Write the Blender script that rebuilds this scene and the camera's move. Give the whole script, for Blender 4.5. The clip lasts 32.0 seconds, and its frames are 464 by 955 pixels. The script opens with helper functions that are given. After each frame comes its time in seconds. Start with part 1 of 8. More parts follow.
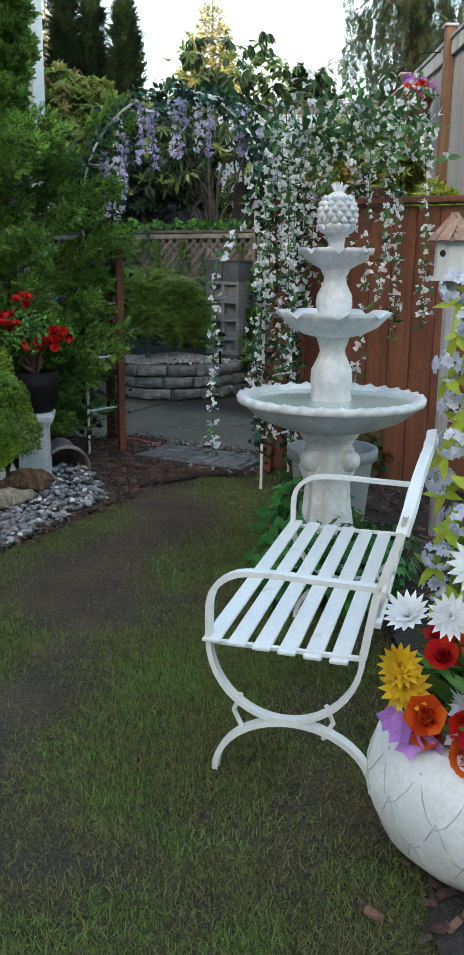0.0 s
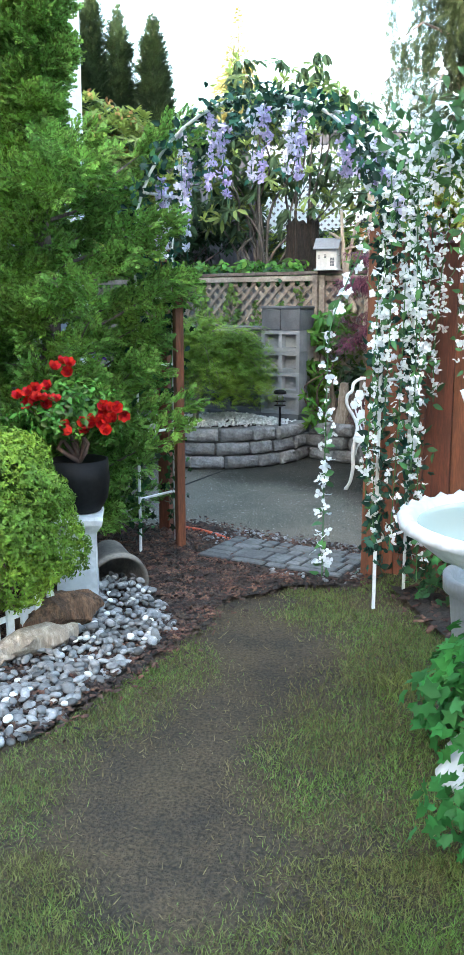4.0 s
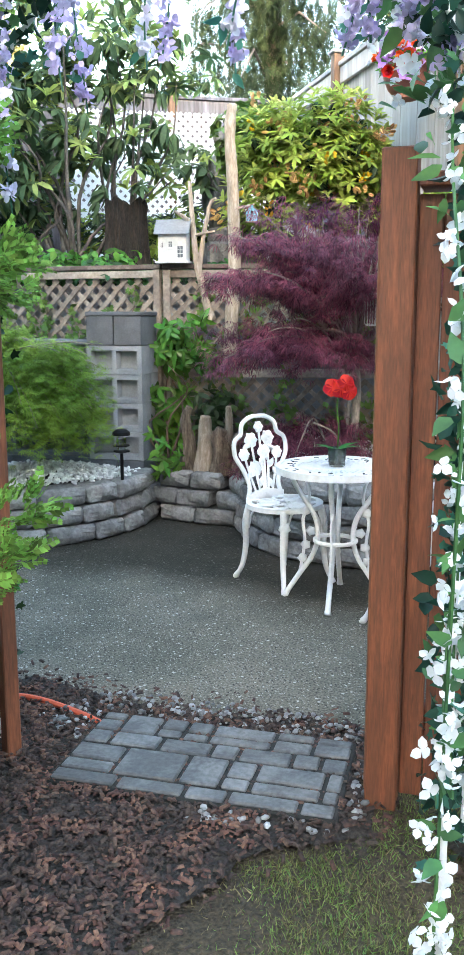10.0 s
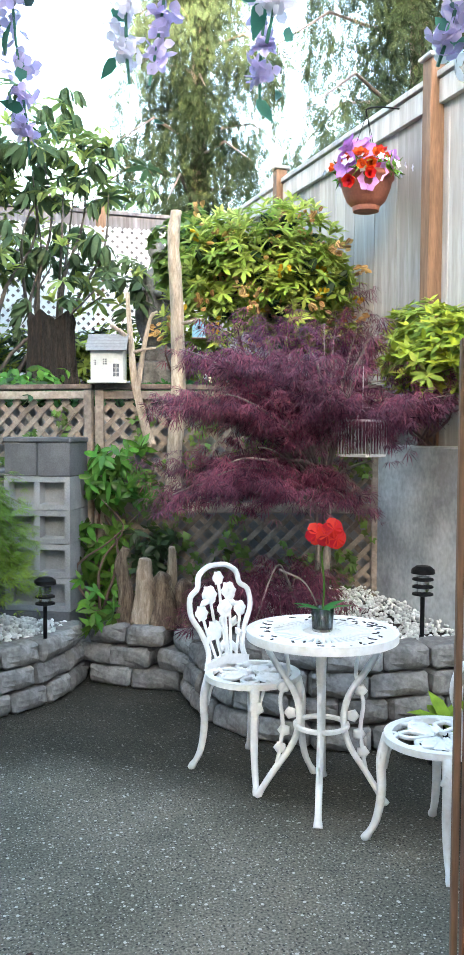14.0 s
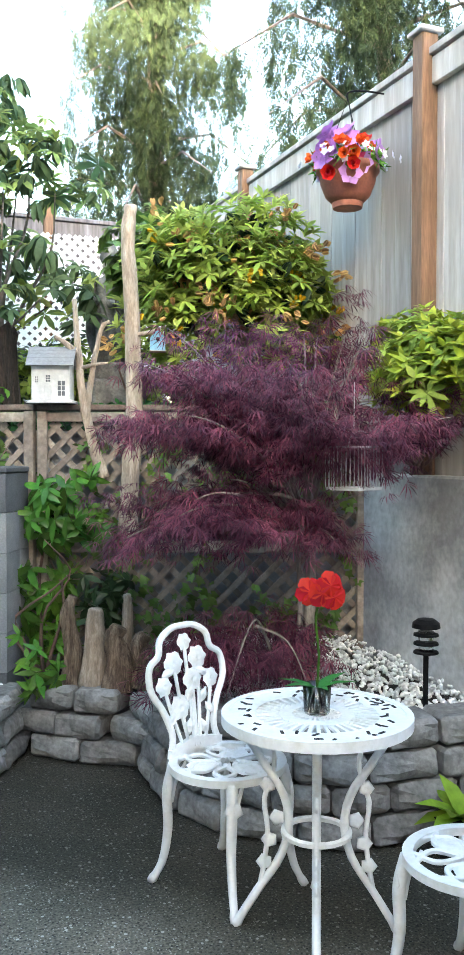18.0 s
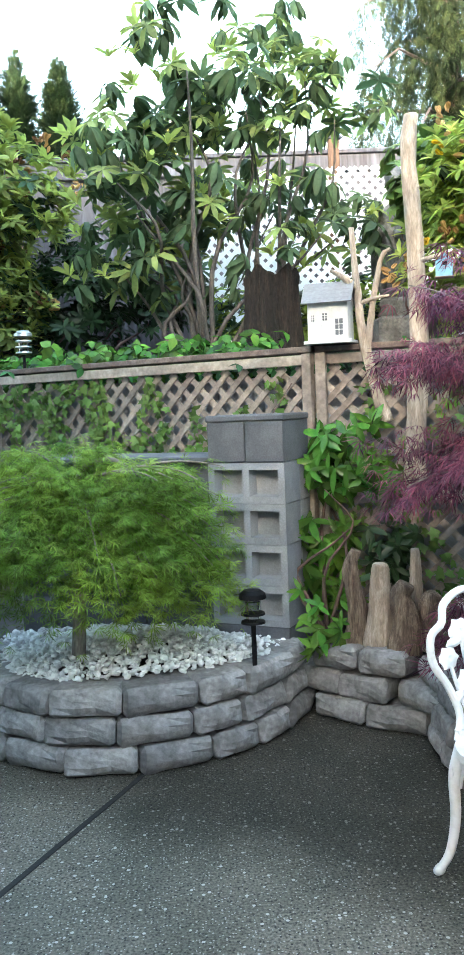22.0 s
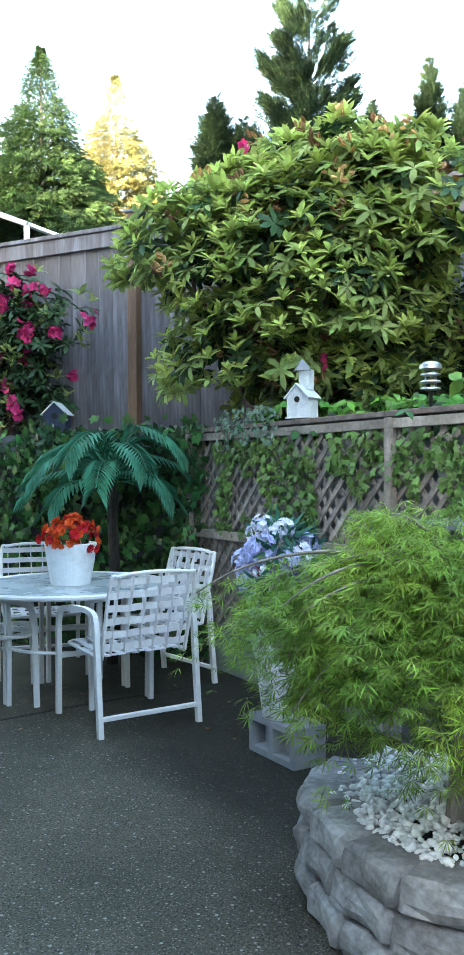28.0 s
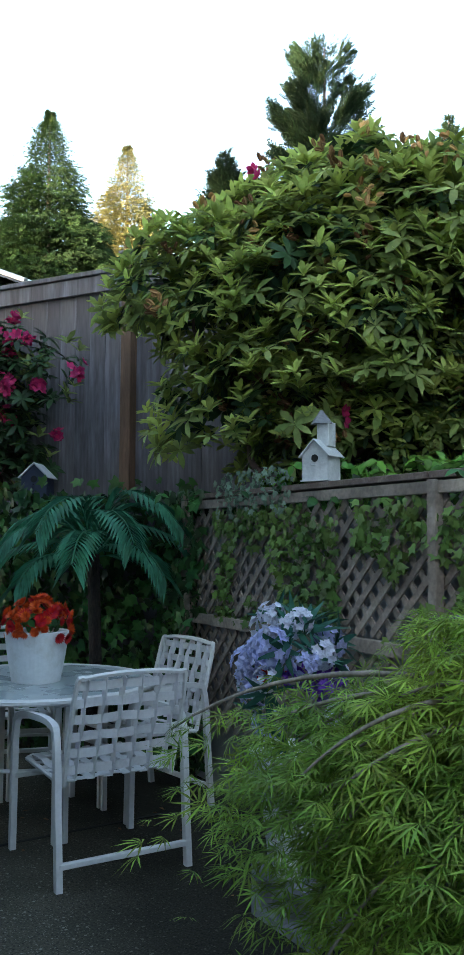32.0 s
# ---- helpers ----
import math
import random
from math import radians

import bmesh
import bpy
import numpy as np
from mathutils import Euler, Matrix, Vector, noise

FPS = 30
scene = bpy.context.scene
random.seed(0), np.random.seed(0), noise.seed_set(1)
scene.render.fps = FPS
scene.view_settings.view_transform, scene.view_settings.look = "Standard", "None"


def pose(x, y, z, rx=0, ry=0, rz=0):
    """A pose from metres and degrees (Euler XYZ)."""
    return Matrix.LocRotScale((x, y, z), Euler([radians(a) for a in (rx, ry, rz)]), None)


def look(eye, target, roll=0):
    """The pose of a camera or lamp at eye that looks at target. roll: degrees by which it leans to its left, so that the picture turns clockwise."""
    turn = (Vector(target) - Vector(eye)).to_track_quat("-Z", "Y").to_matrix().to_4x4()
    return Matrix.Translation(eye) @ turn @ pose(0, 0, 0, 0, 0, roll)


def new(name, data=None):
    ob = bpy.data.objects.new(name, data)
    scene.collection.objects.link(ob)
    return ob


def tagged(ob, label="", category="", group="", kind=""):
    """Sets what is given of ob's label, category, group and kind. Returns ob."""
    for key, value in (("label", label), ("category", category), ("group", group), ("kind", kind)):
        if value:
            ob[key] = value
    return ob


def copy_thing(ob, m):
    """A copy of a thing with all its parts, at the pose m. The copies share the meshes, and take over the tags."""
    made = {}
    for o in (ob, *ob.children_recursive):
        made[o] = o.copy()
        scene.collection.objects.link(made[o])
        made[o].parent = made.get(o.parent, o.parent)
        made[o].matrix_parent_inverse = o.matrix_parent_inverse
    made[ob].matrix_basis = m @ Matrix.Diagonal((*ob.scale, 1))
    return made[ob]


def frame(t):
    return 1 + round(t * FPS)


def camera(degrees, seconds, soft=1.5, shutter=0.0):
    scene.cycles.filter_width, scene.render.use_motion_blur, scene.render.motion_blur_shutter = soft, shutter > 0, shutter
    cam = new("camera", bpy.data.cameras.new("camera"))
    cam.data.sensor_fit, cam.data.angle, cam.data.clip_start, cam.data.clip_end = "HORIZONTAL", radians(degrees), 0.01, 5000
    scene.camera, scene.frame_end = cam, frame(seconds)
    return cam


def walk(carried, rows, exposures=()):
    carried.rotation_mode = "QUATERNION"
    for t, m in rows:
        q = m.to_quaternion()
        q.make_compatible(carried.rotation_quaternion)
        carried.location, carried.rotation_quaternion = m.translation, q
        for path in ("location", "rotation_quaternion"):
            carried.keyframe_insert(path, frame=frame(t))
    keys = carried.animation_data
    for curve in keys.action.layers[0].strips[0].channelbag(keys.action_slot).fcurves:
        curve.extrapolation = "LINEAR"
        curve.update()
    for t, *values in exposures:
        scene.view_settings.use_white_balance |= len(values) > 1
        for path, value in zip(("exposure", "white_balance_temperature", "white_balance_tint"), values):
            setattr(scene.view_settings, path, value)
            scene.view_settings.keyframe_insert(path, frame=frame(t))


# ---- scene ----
cam = camera(29.51, 32.0)
PATH = [
    (0, (0.000, -0.000, 1.351), (-0.007, 1.944, 0.880), 0.64),
    (0.5, (-0.048, 0.097, 1.343), (-0.072, 2.039, 0.867), 1.13),
    (1, (-0.138, 0.255, 1.371), (-0.138, 2.196, 0.886), 0.83),
    (1.5, (-0.167, 0.416, 1.358), (-0.151, 2.356, 0.873), 0.94),
    (2, (-0.171, 0.616, 1.380), (-0.237, 2.562, 0.925), 0.30),
    (2.5, (-0.212, 0.784, 1.367), (-0.312, 2.736, 0.941), 0.85),
    (3, (-0.286, 1.015, 1.392), (-0.368, 2.968, 0.969), -0.27),
    (3.5, (-0.352, 1.158, 1.400), (-0.409, 3.117, 1.000), -0.26),
    (5.5, (-0.507, 2.030, 1.410), (-0.530, 3.995, 1.038), -0.08),
    (6, (-0.497, 2.247, 1.402), (-0.451, 4.209, 1.020), 0.23),
    (6.5, (-0.501, 2.399, 1.402), (-0.414, 4.359, 1.014), 0.61),
    (7, (-0.574, 2.592, 1.411), (-0.347, 4.538, 1.010), -0.44),
    (7.5, (-0.626, 2.761, 1.402), (-0.333, 4.703, 1.022), -0.38),
    (8, (-0.624, 2.977, 1.400), (-0.299, 4.912, 1.011), -0.13),
    (8.5, (-0.636, 3.159, 1.398), (-0.282, 5.096, 1.044), 0.51),
    (9, (-0.687, 3.376, 1.410), (-0.317, 5.309, 1.054), -0.02),
    (9.5, (-0.732, 3.495, 1.400), (-0.327, 5.421, 1.043), -0.20),
    (10, (-0.731, 3.606, 1.400), (-0.287, 5.521, 1.028), -0.11),
    (10.5, (-0.715, 3.750, 1.412), (-0.247, 5.670, 1.104), 0.01),
    (11, (-0.720, 3.854, 1.412), (-0.247, 5.777, 1.126), 0.63),
    (11.5, (-0.740, 4.007, 1.427), (-0.254, 5.924, 1.124), 0.17),
    (12, (-0.789, 4.150, 1.440), (-0.278, 6.068, 1.196), -0.81),
    (12.5, (-0.786, 4.253, 1.428), (-0.228, 6.161, 1.207), -0.81),
    (13, (-0.748, 4.355, 1.430), (-0.155, 6.251, 1.201), -0.37),
    (13.5, (-0.737, 4.433, 1.438), (-0.117, 6.330, 1.309), -0.03),
    (14, (-0.712, 4.479, 1.428), (-0.071, 6.370, 1.326), 0.30),
    (14.5, (-0.716, 4.549, 1.447), (-0.060, 6.436, 1.344), 0.57),
    (15, (-0.728, 4.635, 1.473), (-0.058, 6.518, 1.407), 0.06),
    (15.5, (-0.753, 4.679, 1.464), (-0.003, 6.533, 1.443), -0.35),
    (17.5, (-0.574, 5.000, 1.455), (0.159, 6.861, 1.414), -0.21),
    (18, (-0.524, 5.155, 1.459), (0.209, 7.015, 1.406), 0.07),
    (18.5, (-0.508, 5.285, 1.459), (0.237, 7.140, 1.399), 0.10),
    (19, (-0.460, 5.363, 1.440), (0.300, 7.211, 1.371), -0.12),
    (19.5, (-0.408, 5.400, 1.433), (0.190, 7.304, 1.308), -0.00),
    (20, (-0.365, 5.424, 1.432), (0.138, 7.354, 1.294), -0.72),
    (20.5, (-0.337, 5.437, 1.430), (0.064, 7.391, 1.286), -1.22),
    (21, (-0.325, 5.447, 1.429), (-0.091, 7.428, 1.276), -1.88),
    (21.5, (-0.329, 5.463, 1.430), (-0.211, 7.453, 1.268), -1.90),
    (22, (-0.339, 5.470, 1.432), (-0.282, 7.463, 1.274), -2.28),
    (22.5, (-0.335, 5.482, 1.427), (-0.388, 7.475, 1.272), -1.71),
    (23, (-0.335, 5.525, 1.424), (-0.479, 7.515, 1.290), -1.40),
    (23.5, (-0.351, 5.629, 1.425), (-0.554, 7.615, 1.307), -1.09),
    (24, (-0.370, 5.738, 1.423), (-0.645, 7.715, 1.304), -0.96),
    (24.5, (-0.353, 5.833, 1.421), (-0.793, 7.781, 1.312), -0.86),
    (25, (-0.302, 5.911, 1.418), (-0.832, 7.836, 1.305), 0.06),
    (25.5, (-0.283, 5.988, 1.408), (-0.862, 7.900, 1.301), -0.18),
    (26, (-0.310, 6.102, 1.404), (-0.951, 7.993, 1.293), -0.17),
    (26.5, (-0.358, 6.250, 1.410), (-1.053, 8.121, 1.293), -0.65),
    (28.5, (-0.351, 6.718, 1.428), (-1.278, 8.490, 1.450), -0.05),
    (29, (-0.395, 6.819, 1.447), (-1.349, 8.575, 1.510), -0.24),
    (29.5, (-0.391, 6.959, 1.445), (-1.490, 8.625, 1.575), -0.21),
    (30, (-0.347, 7.071, 1.441), (-1.523, 8.682, 1.586), 0.80),
    (30.5, (-0.361, 7.161, 1.439), (-1.548, 8.763, 1.584), 1.54),
    (31, (-0.482, 7.279, 1.449), (-1.659, 8.890, 1.593), 1.09),
    (31.5, (-0.629, 7.371, 1.449), (-1.685, 9.064, 1.595), 0.31),
    (32, (-0.752, 7.491, 1.421), (-1.663, 9.266, 1.570), 0.32),
]
EXPOSURES = [(0.0, 3.08, 7100, 8), (1.0, 4.05, 7200, 8), (3.0, 4.42, 6800, 8), (5.5, 4.5, 6500, 7), (9.0, 4.6, 6600, 8), (13.0, 4.6, 6800, 8), (18.0, 4.4, 6700, 6), (20.0, 4.72, 6700, 6), (23.0, 4.65, 6800, 6), (26.0, 4.8, 6800, 7), (29.0, 4.75, 6700, 8), (30.0, 4.3, 6700, 8), (31.0, 3.5, 6700, 8), (32.0, 3.45, 6700, 8)]
walk(cam, [(t, look(eye, target, roll)) for t, eye, target, roll in PATH], EXPOSURES)

# ---- sky, sun, exposure ----
SUN_EL, SUN_AZ = 8.0, 200.0   # sun low behind the walker, hidden by the added block
world = bpy.data.worlds.new("sky")
scene.world = world
world.use_nodes = True
wn = world.node_tree.nodes
wl = world.node_tree.links
wn.clear()
sky = wn.new("ShaderNodeTexSky")
sky.sky_type = "NISHITA"
sky.sun_disc = False
sky.sun_elevation = radians(SUN_EL)
sky.sun_rotation = radians(SUN_AZ)
sky.air_density, sky.dust_density, sky.ozone_density = 1.0, 2.5, 1.0
bgd = wn.new("ShaderNodeBackground")
bgd.inputs["Strength"].default_value = 0.15
wout = wn.new("ShaderNodeOutputWorld")
wl.new(sky.outputs[0], bgd.inputs[0])
wl.new(bgd.outputs[0], wout.inputs[0])
sun_data = bpy.data.lights.new("sun", "SUN")
sun_data.energy, sun_data.angle, sun_data.color = 2.2, radians(0.6), (1.0, 0.86, 0.66)
sun = new("sun", sun_data)
sun_from = Vector((math.sin(radians(SUN_AZ)) * math.cos(radians(SUN_EL)), math.cos(radians(SUN_AZ)) * math.cos(radians(SUN_EL)), math.sin(radians(SUN_EL))))
sun.matrix_world = look(sun_from * 50, (0, 0, 0))


# ---- small builders ----
def part(name, bm, material, parent=None, label=""):
    """One mesh object from a bmesh (or a ready mesh), under parent."""
    if isinstance(bm, bmesh.types.BMesh):
        me = bpy.data.meshes.new(name)
        bm.to_mesh(me)
        bm.free()
    else:
        me = bm
    if material is not None and not me.materials:
        me.materials.append(material)
    ob = new(name, me)
    if parent is not None:
        ob.parent = parent
    if label:
        ob["label"] = label
    return ob


def thing(name, m, label, category, group="", kind=""):
    """An Empty at the base of a thing, which parents its parts."""
    ob = new(name)
    ob.empty_display_size = 0.1
    ob.matrix_world = m
    return tagged(ob, label, category, group, kind)


def at(x, y, z, rz=0.0, s=1.0):
    return Matrix.Translation((x, y, z)) @ Matrix.Rotation(radians(rz), 4, "Z") @ Matrix.Scale(s, 4)


def smooth(ob):
    ob.data.polygons.foreach_set("use_smooth", np.ones(len(ob.data.polygons), bool))
    return ob


def box(bm, cx, cy, cz, sx, sy, sz, bevel=0.0, m=None):
    r = bmesh.ops.create_cube(bm, size=1.0)
    vs = r["verts"]
    for v in vs:
        v.co = Vector((cx + v.co.x * sx, cy + v.co.y * sy, cz + v.co.z * sz))
    if bevel > 0:
        es = list({e for v in vs for e in v.link_edges})
        r2 = bmesh.ops.bevel(bm, geom=es, offset=bevel, segments=1, affect="EDGES", profile=0.5)
        vs = list({v for f in r2["faces"] for v in f.verts} | {v for v in vs if v.is_valid})
    if m is not None:
        for v in vs:
            v.co = m @ v.co
    return bm


def boxed(cx, cy, cz, sx, sy, sz, bevel=0.0, m=None):
    return box(bmesh.new(), cx, cy, cz, sx, sy, sz, bevel, m)


def lathe(profile, segs=32, bm=None, lobe=None, m=None, close=True):
    """Turned shape from (radius, height) pairs; lobe(angle, i) scales the radius and lobe_z shifts the height."""
    bm = bm or bmesh.new()
    rings = []
    for i, (r, z) in enumerate(profile):
        ring = []
        for k in range(segs):
            a = 2 * math.pi * k / segs
            f, dz = lobe(a, i) if lobe else (1.0, 0.0)
            co = Vector((r * f * math.cos(a), r * f * math.sin(a), z + dz))
            ring.append(bm.verts.new(m @ co if m is not None else co))
        rings.append(ring)
    for a, b in zip(rings, rings[1:]):
        for k in range(segs):
            bm.faces.new((a[k], a[(k + 1) % segs], b[(k + 1) % segs], b[k]))
    if close:
        bm.faces.new(list(reversed(rings[0])))
        bm.faces.new(rings[-1])
    return bm


def tube(pts, radius, segs=8, bm=None, taper=None, closed=False, flat=None):
    """A swept tube through pts; taper: one radius a point; flat: (width, thickness) of a flat bar."""
    bm = bm or bmesh.new()
    pts = [Vector(p) for p in pts]
    n = len(pts)
    rings = []
    side = None
    for i, p in enumerate(pts):
        if closed:
            d = pts[(i + 1) % n] - pts[i - 1]
        else:
            d = pts[min(i + 1, n - 1)] - pts[max(i - 1, 0)]
        if d.length < 1e-9:
            d = Vector((0, 0, 1))
        d.normalize()
        if side is None:
            side = d.cross(Vector((0, 0, 1)) if abs(d.z) < 0.9 else Vector((1, 0, 0))).normalized()
        else:
            side = (side - d * side.dot(d)).normalized()
        up = d.cross(side)
        r = taper[i] if taper else radius
        ring = []
        for k in range(segs):
            a = 2 * math.pi * (k + 0.5) / segs
            if flat:
                off = side * (flat[0] / 2 * (1 if math.cos(a) > 0 else -1)) + up * (flat[1] / 2 * (1 if math.sin(a) > 0 else -1))
            else:
                off = side * (r * math.cos(a)) + up * (r * math.sin(a))
            ring.append(bm.verts.new(p + off))
        rings.append(ring)
    for a, b in zip(rings, rings[1:] + ([rings[0]] if closed else [])):
        for k in range(segs):
            bm.faces.new((a[k], a[(k + 1) % segs], b[(k + 1) % segs], b[k]))
    if not closed:
        bm.faces.new(list(reversed(rings[0])))
        bm.faces.new(rings[-1])
    return bm


def curve_pts(ctrl, n=24):
    """Points of a smooth line through the control points."""
    c = [Vector(p) for p in ctrl]
    c = [c[0] * 2 - c[1]] + c + [c[-1] * 2 - c[-2]]
    out = []
    spans = len(c) - 3
    for k in range(n + 1):
        u = k / n * spans
        i = min(int(u), spans - 1)
        f = u - i
        p0, p1, p2, p3 = c[i:i + 4]
        out.append(0.5 * ((2 * p1) + (p2 - p0) * f + (2 * p0 - 5 * p1 + 4 * p2 - p3) * f * f + (3 * p1 - p0 - 3 * p2 + p3) * f ** 3))
    return out


def np_mesh(name, verts, faces):
    """A mesh from numpy arrays; faces of one size."""
    me = bpy.data.meshes.new(name)
    verts, faces = np.asarray(verts, np.float32), np.asarray(faces, np.int32)
    k = faces.shape[1]
    me.vertices.add(len(verts))
    me.vertices.foreach_set("co", verts.ravel())
    me.loops.add(faces.size)
    me.loops.foreach_set("vertex_index", faces.ravel())
    me.polygons.add(len(faces))
    me.polygons.foreach_set("loop_start", np.arange(0, faces.size, k, dtype=np.int32))
    me.update(calc_edges=True)
    me.validate()
    return me


rng = np.random.default_rng(7)


def unit(v):
    return v / np.maximum(np.linalg.norm(v, axis=-1, keepdims=True), 1e-9)


def frames(ahead, up):
    """Turns whose y axis is ahead and whose z axis lies near up."""
    y = unit(ahead)
    x = unit(np.cross(y, up))
    z = np.cross(x, y)
    return np.stack([x, y, z], axis=-1)


def scatter(name, template, places, turns, sizes):
    """One mesh of many copies of a template (verts, faces) at places, with turns and sizes (one number or three)."""
    tv, tf = template
    sizes = np.asarray(sizes, float)
    if sizes.ndim == 1:
        sizes = sizes[:, None] * np.ones(3)
    v = np.einsum("nij,nkj->nki", turns, tv[None] * sizes[:, None, :]) + places[:, None, :]
    f = tf[None] + (np.arange(len(places)) * len(tv))[:, None, None]
    return np_mesh(name, v.reshape(-1, 3), f.reshape(-1, tf.shape[1]))


def merge_templates(*ts):
    vs, fs, n = [], [], 0
    for v, f in ts:
        vs.append(v)
        fs.append(f + n)
        n += len(v)
    return np.concatenate(vs), np.concatenate(fs)


def moved(t, turn=None, shift=(0, 0, 0), size=1.0):
    v = t[0] * size
    if turn is not None:
        v = v @ np.asarray(Matrix(turn).to_3x3() if not isinstance(turn, np.ndarray) else turn).T
    return v + np.asarray(shift, float), t[1]


def rot(rx=0, ry=0, rz=0):
    return np.array(Euler([radians(a) for a in (rx, ry, rz)]).to_matrix())


def leaf(width=0.35, bend=0.15, fold=0.12, widest=0.45):
    """A folded, bowed leaf of length 1 along y (six quads)."""
    ys = [0.0, widest * 0.55, widest + 0.12, 1.0]
    ws = [0.03, width * 0.46, width * 0.42, 0.01]
    v, f = [], []
    for y, w in zip(ys, ws):
        z = -bend * y * y
        v += [(-w, y, z + fold * w * 2), (0, y, z), (w, y, z + fold * w * 2)]
    for i in range(3):
        a = 3 * i
        f += [(a, a + 1, a + 4, a + 3), (a + 1, a + 2, a + 5, a + 4)]
    return np.array(v, float), np.array(f)


def simple_leaf(width=0.4, bend=0.1):
    """A pointed leaf of two quads."""
    v = [(0, 0, 0), (width / 2, 0.42, 0.05), (0, 1, -bend), (-width / 2, 0.42, 0.05), (0, 0.45, -0.02)]
    f = [(0, 1, 2, 4), (0, 4, 2, 3)]
    return np.array(v, float), np.array(f)


def oblong(width=0.3, bend=0.15, fold=0.06):
    """A blunt strap-shaped leaf of four quads along y."""
    w = width / 2
    v = [(0, 0, 0), (w * 0.85, 0.32, fold), (w, 0.70, fold - bend * 0.5), (0, 1.0, -bend), (-w, 0.70, fold - bend * 0.5), (-w * 0.85, 0.32, fold), (0, 0.32, 0), (0, 0.70, -bend * 0.5)]
    return np.array(v, float), np.array([(0, 1, 6, 5), (6, 1, 2, 7), (5, 6, 7, 4), (7, 2, 3, 4)])


def whorl(count, lf, droop=(10, 40), seed=0):
    """Leaves standing round a shoot (z up)."""
    r = np.random.default_rng(seed)
    return merge_templates(*[moved(moved(lf, rot(-r.uniform(*droop), 0, 0), size=r.uniform(0.8, 1.1)), rot(0, 0, 360 * k / count + r.uniform(-14, 14))) for k in range(count)])


def blob_points(n, centre, radii, shell=0.65, low=-1.0, r=rng):
    """Points in the outer part of an uneven ellipsoid, with their outward directions."""
    d = unit(r.normal(size=(n * 3, 3)))
    d = d[d[:, 2] > low][:n]
    wob = np.array([1 + 0.28 * noise.noise(Vector(x) * 2.3 + Vector(centre)) for x in d])
    rad = (shell + (1 - shell) * r.random(len(d)) ** 0.6) * wob
    return np.asarray(centre) + d * np.asarray(radii) * rad[:, None], d



